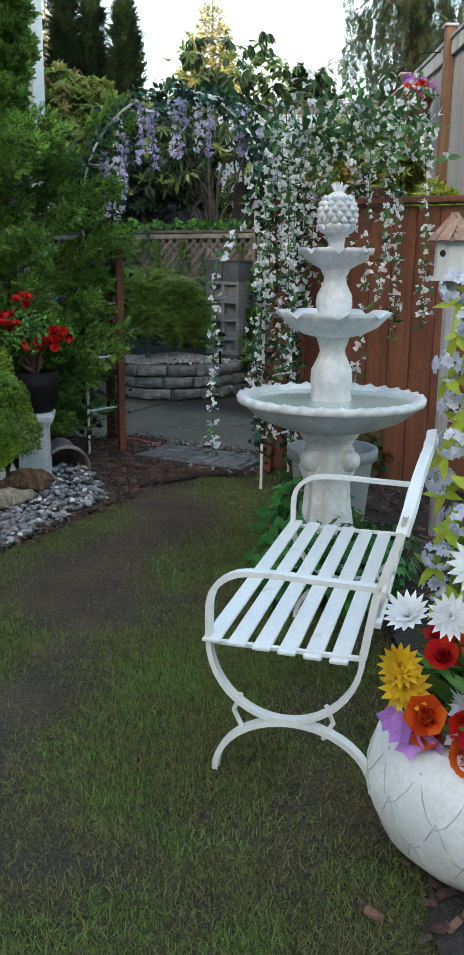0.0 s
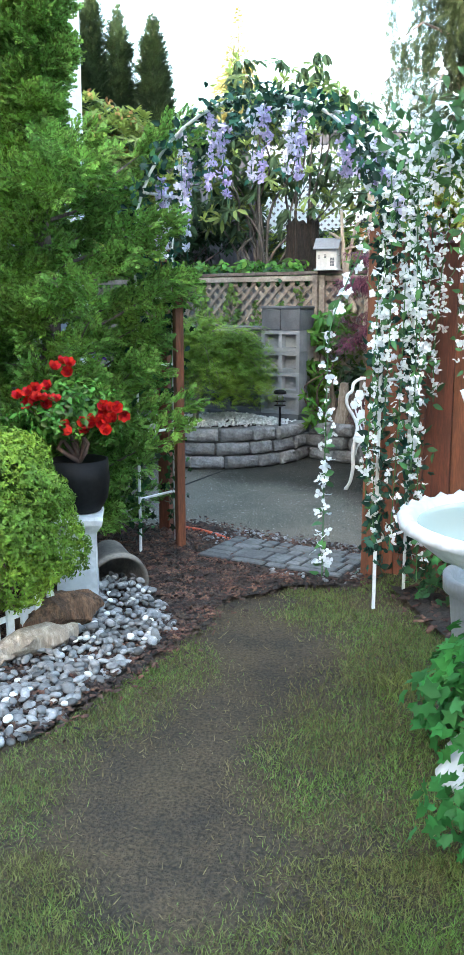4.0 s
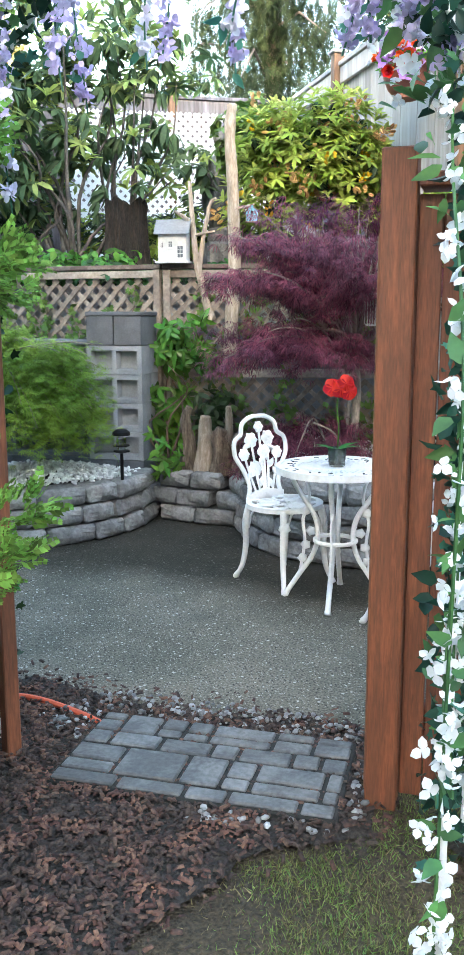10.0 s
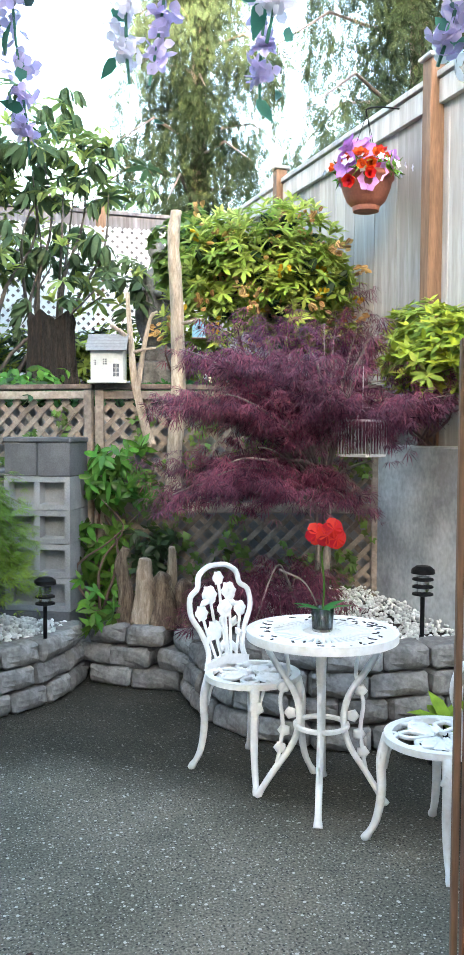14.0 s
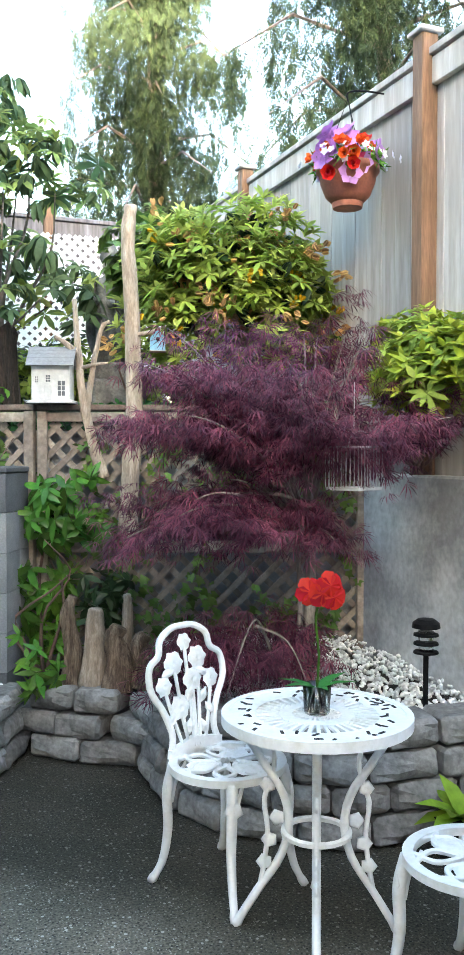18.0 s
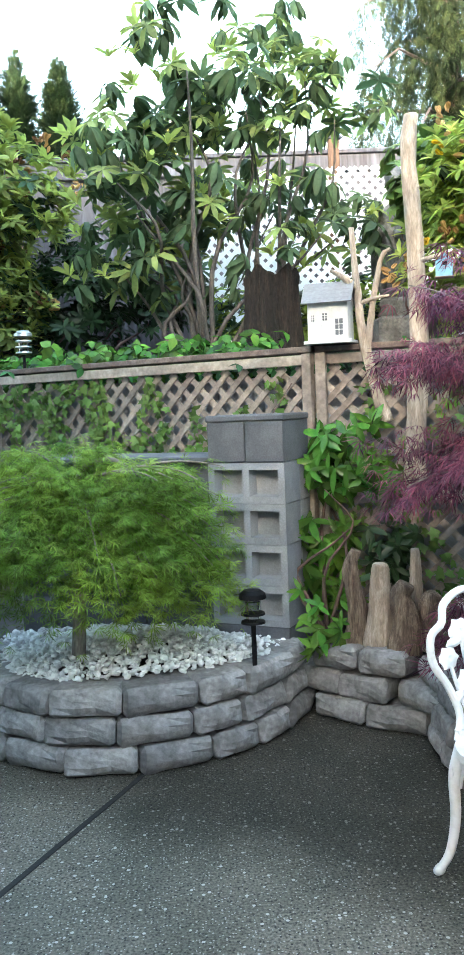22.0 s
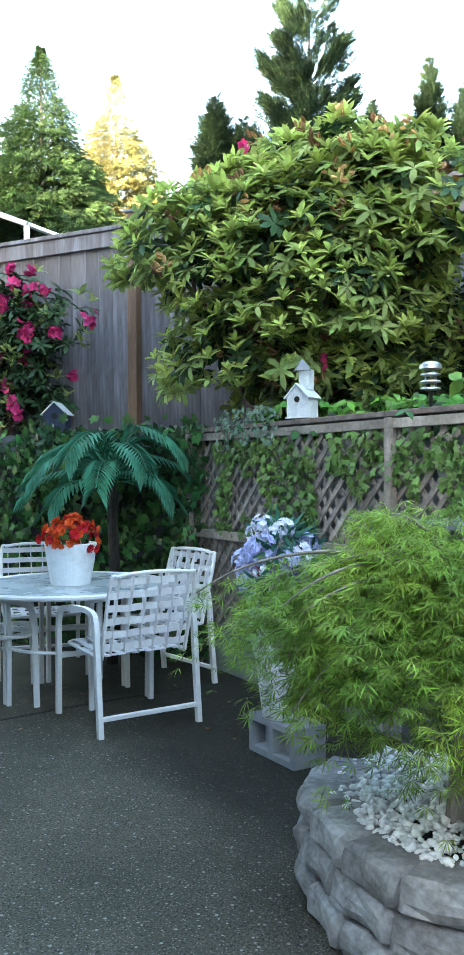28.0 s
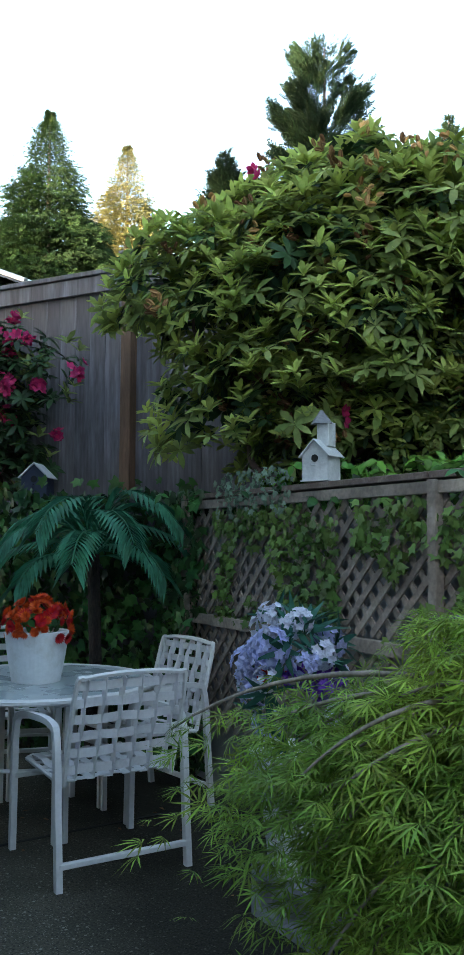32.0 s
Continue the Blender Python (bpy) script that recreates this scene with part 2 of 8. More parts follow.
# ---- materials ----
def mat(name, base, rough=0.6, metal=0.0, spread=0.25, scale=6.0, fine=60.0, bump=0.25, dist=0.01, other=None, mix=(0.45, 0.62), island=0.0, per_object=0.0, spec=0.5,
        translucent=0.0, coords="Object", ao=None, stretch=None):
    """A surface with colour variation at two scales, grain relief and uneven gloss. other: the second colour of large stains."""
    m = bpy.data.materials.new(name)
    m.use_nodes = True
    n, l = m.node_tree.nodes, m.node_tree.links
    b = n["Principled BSDF"]
    tc = n.new("ShaderNodeTexCoord")
    src = tc.outputs[coords]
    if stretch:
        mp = n.new("ShaderNodeMapping")
        mp.inputs["Scale"].default_value = stretch
        l.new(src, mp.inputs[0])
        src = mp.outputs[0]
    big, small = n.new("ShaderNodeTexNoise"), n.new("ShaderNodeTexNoise")
    big.inputs["Scale"].default_value, big.inputs["Detail"].default_value, big.inputs["Roughness"].default_value = scale, 6.0, 0.65
    small.inputs["Scale"].default_value, small.inputs["Detail"].default_value = fine, 4.0
    l.new(src, big.inputs["Vector"]), l.new(src, small.inputs["Vector"])
    ramp = n.new("ShaderNodeValToRGB")
    ramp.color_ramp.elements[0].position, ramp.color_ramp.elements[1].position = mix
    second = other or tuple(c * (1 - spread) for c in base)
    ramp.color_ramp.elements[0].color, ramp.color_ramp.elements[1].color = (*second, 1), (*base, 1)
    l.new(big.outputs[0], ramp.inputs[0])
    hsv = n.new("ShaderNodeHueSaturation")
    l.new(ramp.outputs[0], hsv.inputs["Color"])
    mr = n.new("ShaderNodeMapRange")
    mr.inputs["To Min"].default_value, mr.inputs["To Max"].default_value = 1 - spread, 1 + spread
    mr.inputs["From Min"].default_value, mr.inputs["From Max"].default_value = 0.3, 0.7
    l.new(small.outputs[0], mr.inputs[0])
    value = mr.outputs[0]
    if island or per_object:
        info = n.new("ShaderNodeNewGeometry") if island else n.new("ShaderNodeObjectInfo")
        amount = island or per_object
        ir = n.new("ShaderNodeMapRange")
        ir.inputs["To Min"].default_value, ir.inputs["To Max"].default_value = 1 - amount, 1 + amount
        l.new(info.outputs["Random Per Island" if island else "Random"], ir.inputs[0])
        mul = n.new("ShaderNodeMath")
        mul.operation = "MULTIPLY"
        l.new(value, mul.inputs[0]), l.new(ir.outputs[0], mul.inputs[1])
        value = mul.outputs[0]
        hr = n.new("ShaderNodeMapRange")
        hr.inputs["To Min"].default_value, hr.inputs["To Max"].default_value = 0.5 - 0.03 * amount, 0.5 + 0.03 * amount
        l.new(info.outputs["Random Per Island" if island else "Random"], hr.inputs[0])
        l.new(hr.outputs[0], hsv.inputs["Hue"])
    l.new(value, hsv.inputs["Value"])
    l.new(hsv.outputs[0], b.inputs["Base Color"])
    rr = n.new("ShaderNodeMapRange")
    rr.inputs["To Min"].default_value, rr.inputs["To Max"].default_value = max(rough - 0.12, 0.03), min(rough + 0.12, 1)
    l.new(big.outputs[0], rr.inputs[0]), l.new(rr.outputs[0], b.inputs["Roughness"])
    b.inputs["Metallic"].default_value = metal
    b.inputs["Specular IOR Level"].default_value = spec
    if bump:
        bp = n.new("ShaderNodeBump")
        bp.inputs["Strength"].default_value, bp.inputs["Distance"].default_value = bump, dist
        l.new(small.outputs[0], bp.inputs["Height"]), l.new(bp.outputs[0], b.inputs["Normal"])
    if translucent:
        tr, ms = n.new("ShaderNodeBsdfTranslucent"), n.new("ShaderNodeMixShader")
        ms.inputs[0].default_value = translucent
        l.new(hsv.outputs[0], tr.inputs[0]), l.new(b.outputs[0], ms.inputs[1]), l.new(tr.outputs[0], ms.inputs[2])
        l.new(ms.outputs[0], n["Material Output"].inputs[0])
    return m


def foliage(name, base, other=None, rough=0.45, island=0.35, translucent=0.25):
    return mat(name, base, rough=rough, spread=0.15, scale=2.5, fine=25, bump=0.1, other=other or tuple(c * 0.62 for c in base), island=island, translucent=translucent, spec=0.22)


M_WHITE = mat("white_enamel", (0.80, 0.81, 0.82), rough=0.38, spread=0.05, scale=9, bump=0.12, dist=0.002, other=(0.66, 0.65, 0.62), mix=(0.3, 0.5))
M_BENCH = mat("bench_paint", (0.74, 0.75, 0.75), rough=0.42, spread=0.05, scale=7, bump=0.15, dist=0.002, other=(0.56, 0.53, 0.44), mix=(0.27, 0.4))
M_PLASTER = mat("fountain_resin", (0.70, 0.71, 0.73), rough=0.5, spread=0.07, scale=5, fine=40, bump=0.2, dist=0.004, other=(0.54, 0.55, 0.56))
M_URN = mat("urn_glaze", (0.74, 0.76, 0.77), rough=0.4, spread=0.07, scale=6, fine=90, bump=0.15, dist=0.002, other=(0.6, 0.62, 0.63))
M_VINYL = mat("strap_vinyl", (0.72, 0.71, 0.72), rough=0.45, spread=0.06, scale=12, bump=0.1, dist=0.002)
M_FRAME = mat("chair_powder_coat", (0.76, 0.75, 0.74), rough=0.4, spread=0.05, scale=10, bump=0.06, dist=0.002)
M_AGG = mat("exposed_aggregate", (0.20, 0.18, 0.145), rough=0.88, spread=0.6, scale=1.4, fine=110, bump=1.0, dist=0.014, other=(0.12, 0.115, 0.09), mix=(0.40, 0.64), spec=0.25)


def add_specks(m, scale, colour, cut):
    """Pale stones set in the surface."""
    n, l = m.node_tree.nodes, m.node_tree.links
    b = n["Principled BSDF"]
    old = b.inputs["Base Color"].links[0].from_socket
    tc, vo, lt, mx, ob = n.new("ShaderNodeTexCoord"), n.new("ShaderNodeTexVoronoi"), n.new("ShaderNodeMath"), n.new("ShaderNodeMix"), n.new("ShaderNodeMath")
    vo.inputs["Scale"].default_value = scale
    l.new(tc.outputs["Object"], vo.inputs["Vector"])
    lt.operation, ob.operation = "LESS_THAN", "MULTIPLY"
    lt.inputs[1].default_value = 0.32
    sep = n.new("ShaderNodeSeparateColor")
    l.new(vo.outputs["Color"], sep.inputs[0])
    gt = n.new("ShaderNodeMath")
    gt.operation = "GREATER_THAN"
    gt.inputs[1].default_value = cut
    l.new(sep.outputs[0], gt.inputs[0]), l.new(vo.outputs["Distance"], lt.inputs[0])
    l.new(lt.outputs[0], ob.inputs[0]), l.new(gt.outputs[0], ob.inputs[1])
    mx.data_type = "RGBA"
    mx.inputs["B"].default_value = (*colour, 1)
    l.new(ob.outputs[0], mx.inputs["Factor"]), l.new(old, mx.inputs["A"]), l.new(mx.outputs["Result"], b.inputs["Base Color"])


def add_damp_and_shade(m, way, edge, width, dark, wander):
    """Damp and shade put into the slab colour beyond a wandering slanting line."""
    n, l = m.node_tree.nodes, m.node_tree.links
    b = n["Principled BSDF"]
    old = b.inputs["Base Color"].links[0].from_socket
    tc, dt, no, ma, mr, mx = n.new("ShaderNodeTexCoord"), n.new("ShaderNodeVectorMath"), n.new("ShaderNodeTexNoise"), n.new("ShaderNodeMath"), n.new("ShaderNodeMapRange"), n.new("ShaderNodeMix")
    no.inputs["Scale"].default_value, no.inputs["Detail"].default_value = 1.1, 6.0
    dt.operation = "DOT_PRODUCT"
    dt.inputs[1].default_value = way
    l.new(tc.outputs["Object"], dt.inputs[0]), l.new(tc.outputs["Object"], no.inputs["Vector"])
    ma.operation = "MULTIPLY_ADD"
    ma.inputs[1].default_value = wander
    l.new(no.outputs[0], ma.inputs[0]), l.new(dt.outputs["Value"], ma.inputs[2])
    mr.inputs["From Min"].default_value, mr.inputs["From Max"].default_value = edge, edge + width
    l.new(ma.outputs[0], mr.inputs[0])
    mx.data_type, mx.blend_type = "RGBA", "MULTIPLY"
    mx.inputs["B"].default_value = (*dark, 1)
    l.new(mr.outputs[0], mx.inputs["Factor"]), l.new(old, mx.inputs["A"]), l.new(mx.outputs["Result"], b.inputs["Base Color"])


add_specks(M_AGG, 110, (0.40, 0.385, 0.34), 0.66)
add_specks(M_AGG, 85, (0.05, 0.047, 0.042), 0.72)
add_specks(M_AGG, 55, (0.52, 0.50, 0.45), 0.90)
# damp by the walls and shade round the tables, both in the slab colour
add_damp_and_shade(M_AGG, (0.9, 1.0, 0.0), 8.2, 0.55, (0.36, 0.36, 0.35), 1.0)
add_damp_and_shade(M_AGG, (-0.6, 0.8, 0.0), 8.0, 1.3, (0.5, 0.5, 0.46), 1.2)
M_GROUT = mat("dark_joint", (0.02, 0.02, 0.018), rough=0.9)
M_BLOCK = mat("retaining_block", (0.32, 0.315, 0.31), rough=0.88, spread=0.24, scale=7, fine=45, bump=0.6, dist=0.008, other=(0.19, 0.185, 0.18), per_object=0.24)
M_CMU = mat("concrete_block", (0.29, 0.30, 0.315), rough=0.88, spread=0.12, scale=4, fine=150, bump=0.45, dist=0.004, other=(0.22, 0.23, 0.25), per_object=0.1)
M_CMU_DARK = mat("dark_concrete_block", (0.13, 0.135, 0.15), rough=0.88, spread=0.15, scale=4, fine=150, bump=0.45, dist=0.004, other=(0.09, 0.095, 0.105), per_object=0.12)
M_CONC = mat("poured_concrete", (0.56, 0.575, 0.58), rough=0.85, spread=0.16, scale=1.6, fine=30, bump=0.4, dist=0.006, other=(0.27, 0.28, 0.295), mix=(0.4, 0.6))
M_STAMP = mat("stamped_mat", (0.15, 0.152, 0.152), rough=0.75, spread=0.22, scale=8, fine=60, bump=0.6, dist=0.006, other=(0.085, 0.087, 0.088), per_object=0.2)
M_PEB = mat("river_pebble", (0.27, 0.275, 0.28), rough=0.6, spread=0.15, scale=14, fine=120, bump=0.15, dist=0.003, other=(0.17, 0.165, 0.165), island=0.6)
M_PEBL = mat("pale_pebble", (0.66, 0.65, 0.62), rough=0.6, spread=0.12, scale=14, fine=120, bump=0.15, dist=0.003, island=0.3)
M_GRAVEL = mat("white_gravel", (0.78, 0.78, 0.77), rough=0.75, spread=0.1, scale=10, fine=90, bump=0.3, dist=0.004, island=0.2)
M_SOIL = mat("dark_soil", (0.045, 0.034, 0.027), rough=0.95, spread=0.45, scale=3, fine=70, bump=1.0, dist=0.02, other=(0.024, 0.019, 0.016))
M_LAWN = mat("lawn_soil", (0.10, 0.073, 0.042), rough=0.95, spread=0.55, scale=2.6, fine=90, bump=1.0, dist=0.04, other=(0.055, 0.042, 0.028), mix=(0.38, 0.62))
M_MULCH = mat("bark_mulch", (0.14, 0.066, 0.046), rough=0.9, spread=0.4, scale=9, fine=90, bump=0.7, dist=0.006, other=(0.045, 0.028, 0.022), island=0.5)
M_GRASS = foliage("grass_blade", (0.15, 0.235, 0.055), (0.175, 0.18, 0.065), rough=0.6, island=0.6)
M_LUSH = foliage("lush_grass_blade", (0.15, 0.255, 0.07), (0.11, 0.19, 0.055), rough=0.55, island=0.5)
M_STRAW = foliage("dry_grass", (0.26, 0.22, 0.11), (0.18, 0.14, 0.07), rough=0.6, island=0.4)
M_CEDAR = mat("red_cedar_stain", (0.20, 0.062, 0.03), rough=0.6, spread=0.18, scale=5, fine=40, bump=0.35, dist=0.004, other=(0.13, 0.042, 0.022), per_object=0.15, stretch=(6, 6, 0.6))
M_OLDWOOD = mat("weathered_board", (0.46, 0.455, 0.455), rough=0.85, spread=0.12, scale=3, fine=14, bump=0.4, dist=0.005, other=(0.33, 0.31, 0.295), per_object=0.2, stretch=(2.5, 2.5, 0.3))
M_BACKWOOD = mat("purplish_old_board", (0.25, 0.24, 0.27), rough=0.85, spread=0.25, scale=3, fine=14, bump=0.5, dist=0.005, other=(0.15, 0.132, 0.14), per_object=0.2, stretch=(2.5, 2.5, 0.3))
M_FBROWN = mat("fence_cap_wood", (0.20, 0.155, 0.13), rough=0.8, spread=0.2, scale=4, fine=30, bump=0.45, dist=0.005, other=(0.12, 0.085, 0.07), per_object=0.15, stretch=(4, 4, 4))
M_POSTTAN = mat("tan_post", (0.24, 0.135, 0.085), rough=0.75, spread=0.18, scale=4, fine=24, bump=0.4, dist=0.004, other=(0.16, 0.09, 0.055), stretch=(6, 6, 0.6))
M_LATTICE = mat("lattice_slat", (0.36, 0.305, 0.26), rough=0.85, spread=0.22, scale=5, fine=45, bump=0.5, dist=0.004, other=(0.23, 0.19, 0.16), per_object=0.22)
M_WHITEPVC = mat("white_lattice", (0.75, 0.79, 0.8), rough=0.5, spread=0.05, scale=4, bump=0.05, per_object=0.04)
M_DRIFT = mat("driftwood", (0.52, 0.44, 0.36), rough=0.85, spread=0.2, scale=6, fine=45, bump=0.8, dist=0.008, other=(0.33, 0.26, 0.2), stretch=(5, 5, 1))
M_ROT = mat("rotted_wood", (0.24, 0.125, 0.07), rough=0.9, spread=0.4, scale=7, fine=40, bump=1.0, dist=0.012, other=(0.1, 0.055, 0.035), stretch=(3, 3, 1))
M_OLDSTUMP = mat("split_stump_wood", (0.30, 0.23, 0.17), rough=0.9, spread=0.35, scale=6, fine=40, bump=1.0, dist=0.015, other=(0.13, 0.09, 0.065), stretch=(6, 6, 0.8))
M_STUMP = mat("old_stump", (0.05, 0.032, 0.024), rough=0.95, spread=0.5, scale=5, fine=30, bump=1.0, dist=0.03, other=(0.022, 0.016, 0.013), stretch=(5, 5, 0.8))
M_BARK = mat("grey_bark", (0.16, 0.13, 0.11), rough=0.9, spread=0.3, scale=8, fine=45, bump=0.9, dist=0.008, other=(0.09, 0.075, 0.065), stretch=(3, 3, 1))
M_TWIG = mat("pale_maple_bark", (0.27, 0.235, 0.21), rough=0.85, spread=0.25, scale=8, fine=45, bump=0.6, dist=0.004, other=(0.17, 0.15, 0.13), stretch=(3, 3, 1))
M_BARKRED = mat("twig_bark", (0.15, 0.09, 0.075), rough=0.85, spread=0.3, scale=8, fine=45, bump=0.6, dist=0.005)
M_TERRA = mat("terracotta", (0.33, 0.12, 0.085), rough=0.65, spread=0.12, scale=6, fine=60, bump=0.2, dist=0.003, other=(0.25, 0.09, 0.065))
M_CLAY = mat("aged_clay_pot", (0.26, 0.22, 0.185), rough=0.85, spread=0.2, scale=6, fine=60, bump=0.4, dist=0.004, other=(0.17, 0.145, 0.125))
M_STONE = mat("statue_stone", (0.25, 0.25, 0.25), rough=0.75, spread=0.25, scale=6, fine=70, bump=0.5, dist=0.006, other=(0.11, 0.11, 0.112))
M_BLACK = mat("black_plastic", (0.010, 0.010, 0.011), rough=0.5, spread=0.2, scale=10, bump=0.08, spec=0.1)
M_GREYPOT = mat("grey_plastic_pot", (0.27, 0.28, 0.29), rough=0.55, spread=0.1, scale=5, bump=0.1)
M_STEEL = mat("galvanised", (0.55, 0.56, 0.57), rough=0.35, metal=0.8, spread=0.12, scale=9, bump=0.1)
M_SIDING = mat("house_siding", (0.25, 0.285, 0.335), rough=0.6, spread=0.06, scale=3, bump=0.1, per_object=0.04)
M_TRIM = mat("white_trim", (0.62, 0.65, 0.68), rough=0.5, spread=0.05, scale=3, bump=0.05)
M_ROOF = mat("house_roof", (0.09, 0.09, 0.1), rough=0.9, spread=0.2, scale=5)
M_TARP = mat("white_tarp", (0.70, 0.72, 0.75), rough=0.7, spread=0.06, scale=1.5, bump=0.1)
M_BLUE = mat("blue_paint", (0.2, 0.42, 0.55), rough=0.6, spread=0.08, scale=12)
M_NAVY = mat("navy_paint", (0.02, 0.028, 0.06), rough=0.6, spread=0.08, scale=12)
M_RED = mat("red_paint", (0.5, 0.03, 0.03), rough=0.6, spread=0.08, scale=12)
M_SHAKE = mat("cedar_shake", (0.36, 0.22, 0.16), rough=0.85, spread=0.2, scale=9, per_object=0.15)
M_CREAM = mat("cream_birdhouse", (0.7, 0.71, 0.7), rough=0.65, spread=0.06, scale=9, other=(0.55, 0.56, 0.56))
M_GREYROOF = mat("grey_slat_roof", (0.22, 0.225, 0.235), rough=0.75, spread=0.1, scale=9)
M_HOSE = mat("orange_hose", (0.55, 0.09, 0.035), rough=0.5, spread=0.08, scale=9)
M_FROST = mat("frosted_table_glass", (0.36, 0.40, 0.41), rough=0.28, spread=0.04, scale=4, bump=0.03)
M_HOLE = mat("dark_opening", (0.012, 0.012, 0.012), rough=0.9)

# leaves and petals
F_JUNIPER = foliage("juniper_spray", (0.25, 0.42, 0.085), (0.12, 0.24, 0.05), rough=0.6, island=0.6, translucent=0.35)
F_BOX = foliage("boxwood_leaf", (0.26, 0.38, 0.045), (0.12, 0.22, 0.03), rough=0.5)
F_RHODY = foliage("rhododendron_leaf", (0.36, 0.42, 0.15), (0.21, 0.28, 0.085), rough=0.5, translucent=0.4)
F_RHODY_NEW = foliage("rhododendron_new_leaf", (0.48, 0.55, 0.15), (0.36, 0.43, 0.11), rough=0.6, translucent=0.4)
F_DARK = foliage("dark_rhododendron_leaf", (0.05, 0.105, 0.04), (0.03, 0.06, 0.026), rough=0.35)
F_OLIVE = foliage("olive_rhododendron_leaf", (0.125, 0.185, 0.085), (0.07, 0.115, 0.055), rough=0.55, translucent=0.35)
F_AZALEA = foliage("azalea_leaf", (0.37, 0.47, 0.09), (0.22, 0.32, 0.06), rough=0.55, translucent=0.4)
F_LIME = foliage("lime_shrub_leaf", (0.42, 0.46, 0.045), (0.27, 0.34, 0.04), rough=0.4)
F_MAPLE = foliage("green_laceleaf", (0.31, 0.43, 0.07), (0.15, 0.26, 0.045), rough=0.5, island=0.55, translucent=0.45)
F_PURPLE = foliage("purple_laceleaf", (0.24, 0.07, 0.12), (0.12, 0.038, 0.07), rough=0.45, island=0.7, translucent=0.4)
F_IVY = foliage("ivy_leaf", (0.06, 0.17, 0.042), (0.02, 0.06, 0.02), rough=0.36, island=0.75)
F_VINE = foliage("variegated_vine_leaf", (0.17, 0.26, 0.06), (0.09, 0.17, 0.04), rough=0.4)
F_LAUREL = foliage("laurel_leaf", (0.16, 0.32, 0.05), (0.06, 0.16, 0.028), rough=0.24, island=0.6)
F_PALM = foliage("silk_palm_frond", (0.06, 0.25, 0.13), (0.035, 0.15, 0.085), rough=0.5)
F_HOLLY = foliage("silk_holly_leaf", (0.014, 0.062, 0.038), (0.01, 0.035, 0.024), rough=0.4)
F_TEAL = foliage("silk_ivy_leaf", (0.045, 0.17, 0.12), (0.03, 0.11, 0.075), rough=0.45)
F_SILKGREEN = foliage("silk_garland_leaf", (0.10, 0.24, 0.07), (0.05, 0.13, 0.05), rough=0.5)
F_POTIVY = foliage("bright_ivy_leaf", (0.065, 0.29, 0.055), (0.035, 0.16, 0.035), rough=0.5)
F_CYPRESS = foliage("cypress_spray", (0.04, 0.075, 0.032), (0.018, 0.038, 0.02), rough=0.8, translucent=0.1)
F_SPRUCE = foliage("spruce_needle", (0.055, 0.105, 0.03), (0.03, 0.06, 0.022), rough=0.8, translucent=0.15)
F_CEDARW = foliage("weeping_cedar_spray", (0.058, 0.085, 0.038), (0.03, 0.046, 0.024), rough=0.8, translucent=0.2)
# the low sun's gold is tinted into this conifer leaf colour
F_SUNLIT_GOLD = foliage("sunlit_conifer", (0.30, 0.27, 0.10), (0.18, 0.18, 0.07), rough=0.7, translucent=0.2)
P_WHITE = foliage("white_petal", (0.86, 0.86, 0.86), (0.76, 0.78, 0.80), rough=0.6, island=0.1, translucent=0.3)
P_WISTERIA = foliage("wisteria_petal", (0.66, 0.59, 0.80), (0.52, 0.44, 0.72), rough=0.6, island=0.25, translucent=0.35)
P_WISTPALE = foliage("pale_wisteria_petal", (0.80, 0.78, 0.86), (0.70, 0.66, 0.82), rough=0.6, island=0.15, translucent=0.35)
P_RED = foliage("red_petal", (0.62, 0.018, 0.03), (0.42, 0.01, 0.018), rough=0.5, island=0.25)
P_ORANGE = foliage("orange_petal", (0.72, 0.11, 0.02), (0.55, 0.055, 0.012), rough=0.5, island=0.25)
P_YELLOW = foliage("yellow_petal", (0.75, 0.5, 0.03), (0.6, 0.36, 0.02), rough=0.5, island=0.2)
P_PEACH = foliage("peach_petal", (0.68, 0.46, 0.22), (0.5, 0.28, 0.12), rough=0.6, island=0.35)
P_FADED = foliage("faded_bloom", (0.30, 0.17, 0.085), (0.2, 0.1, 0.05), rough=0.7, island=0.35)
P_PINK = foliage("pink_petal", (0.66, 0.06, 0.22), (0.5, 0.03, 0.14), rough=0.5, island=0.3)
P_LILAC = foliage("lilac_petal", (0.52, 0.3, 0.66), (0.4, 0.18, 0.52), rough=0.5, island=0.25)
P_HYDRA = foliage("hydrangea_petal", (0.52, 0.56, 0.80), (0.42, 0.44, 0.70), rough=0.6, island=0.15)
P_HYDRAW = foliage("pale_hydrangea_petal", (0.74, 0.75, 0.84), (0.62, 0.63, 0.76), rough=0.6, island=0.12)
P_VIOLET = foliage("violet_petal", (0.2, 0.07, 0.5), (0.12, 0.03, 0.36), rough=0.5, island=0.25)

glass = bpy.data.materials.new("clear_glass")
glass.use_nodes = True
glass.node_tree.nodes["Principled BSDF"].inputs["Transmission Weight"].default_value = 1.0
glass.node_tree.nodes["Principled BSDF"].inputs["Roughness"].default_value = 0.03
glass.node_tree.nodes["Principled BSDF"].inputs["Base Color"].default_value = (0.93, 0.96, 0.95, 1)
water = bpy.data.materials.new("still_water")
water.use_nodes = True
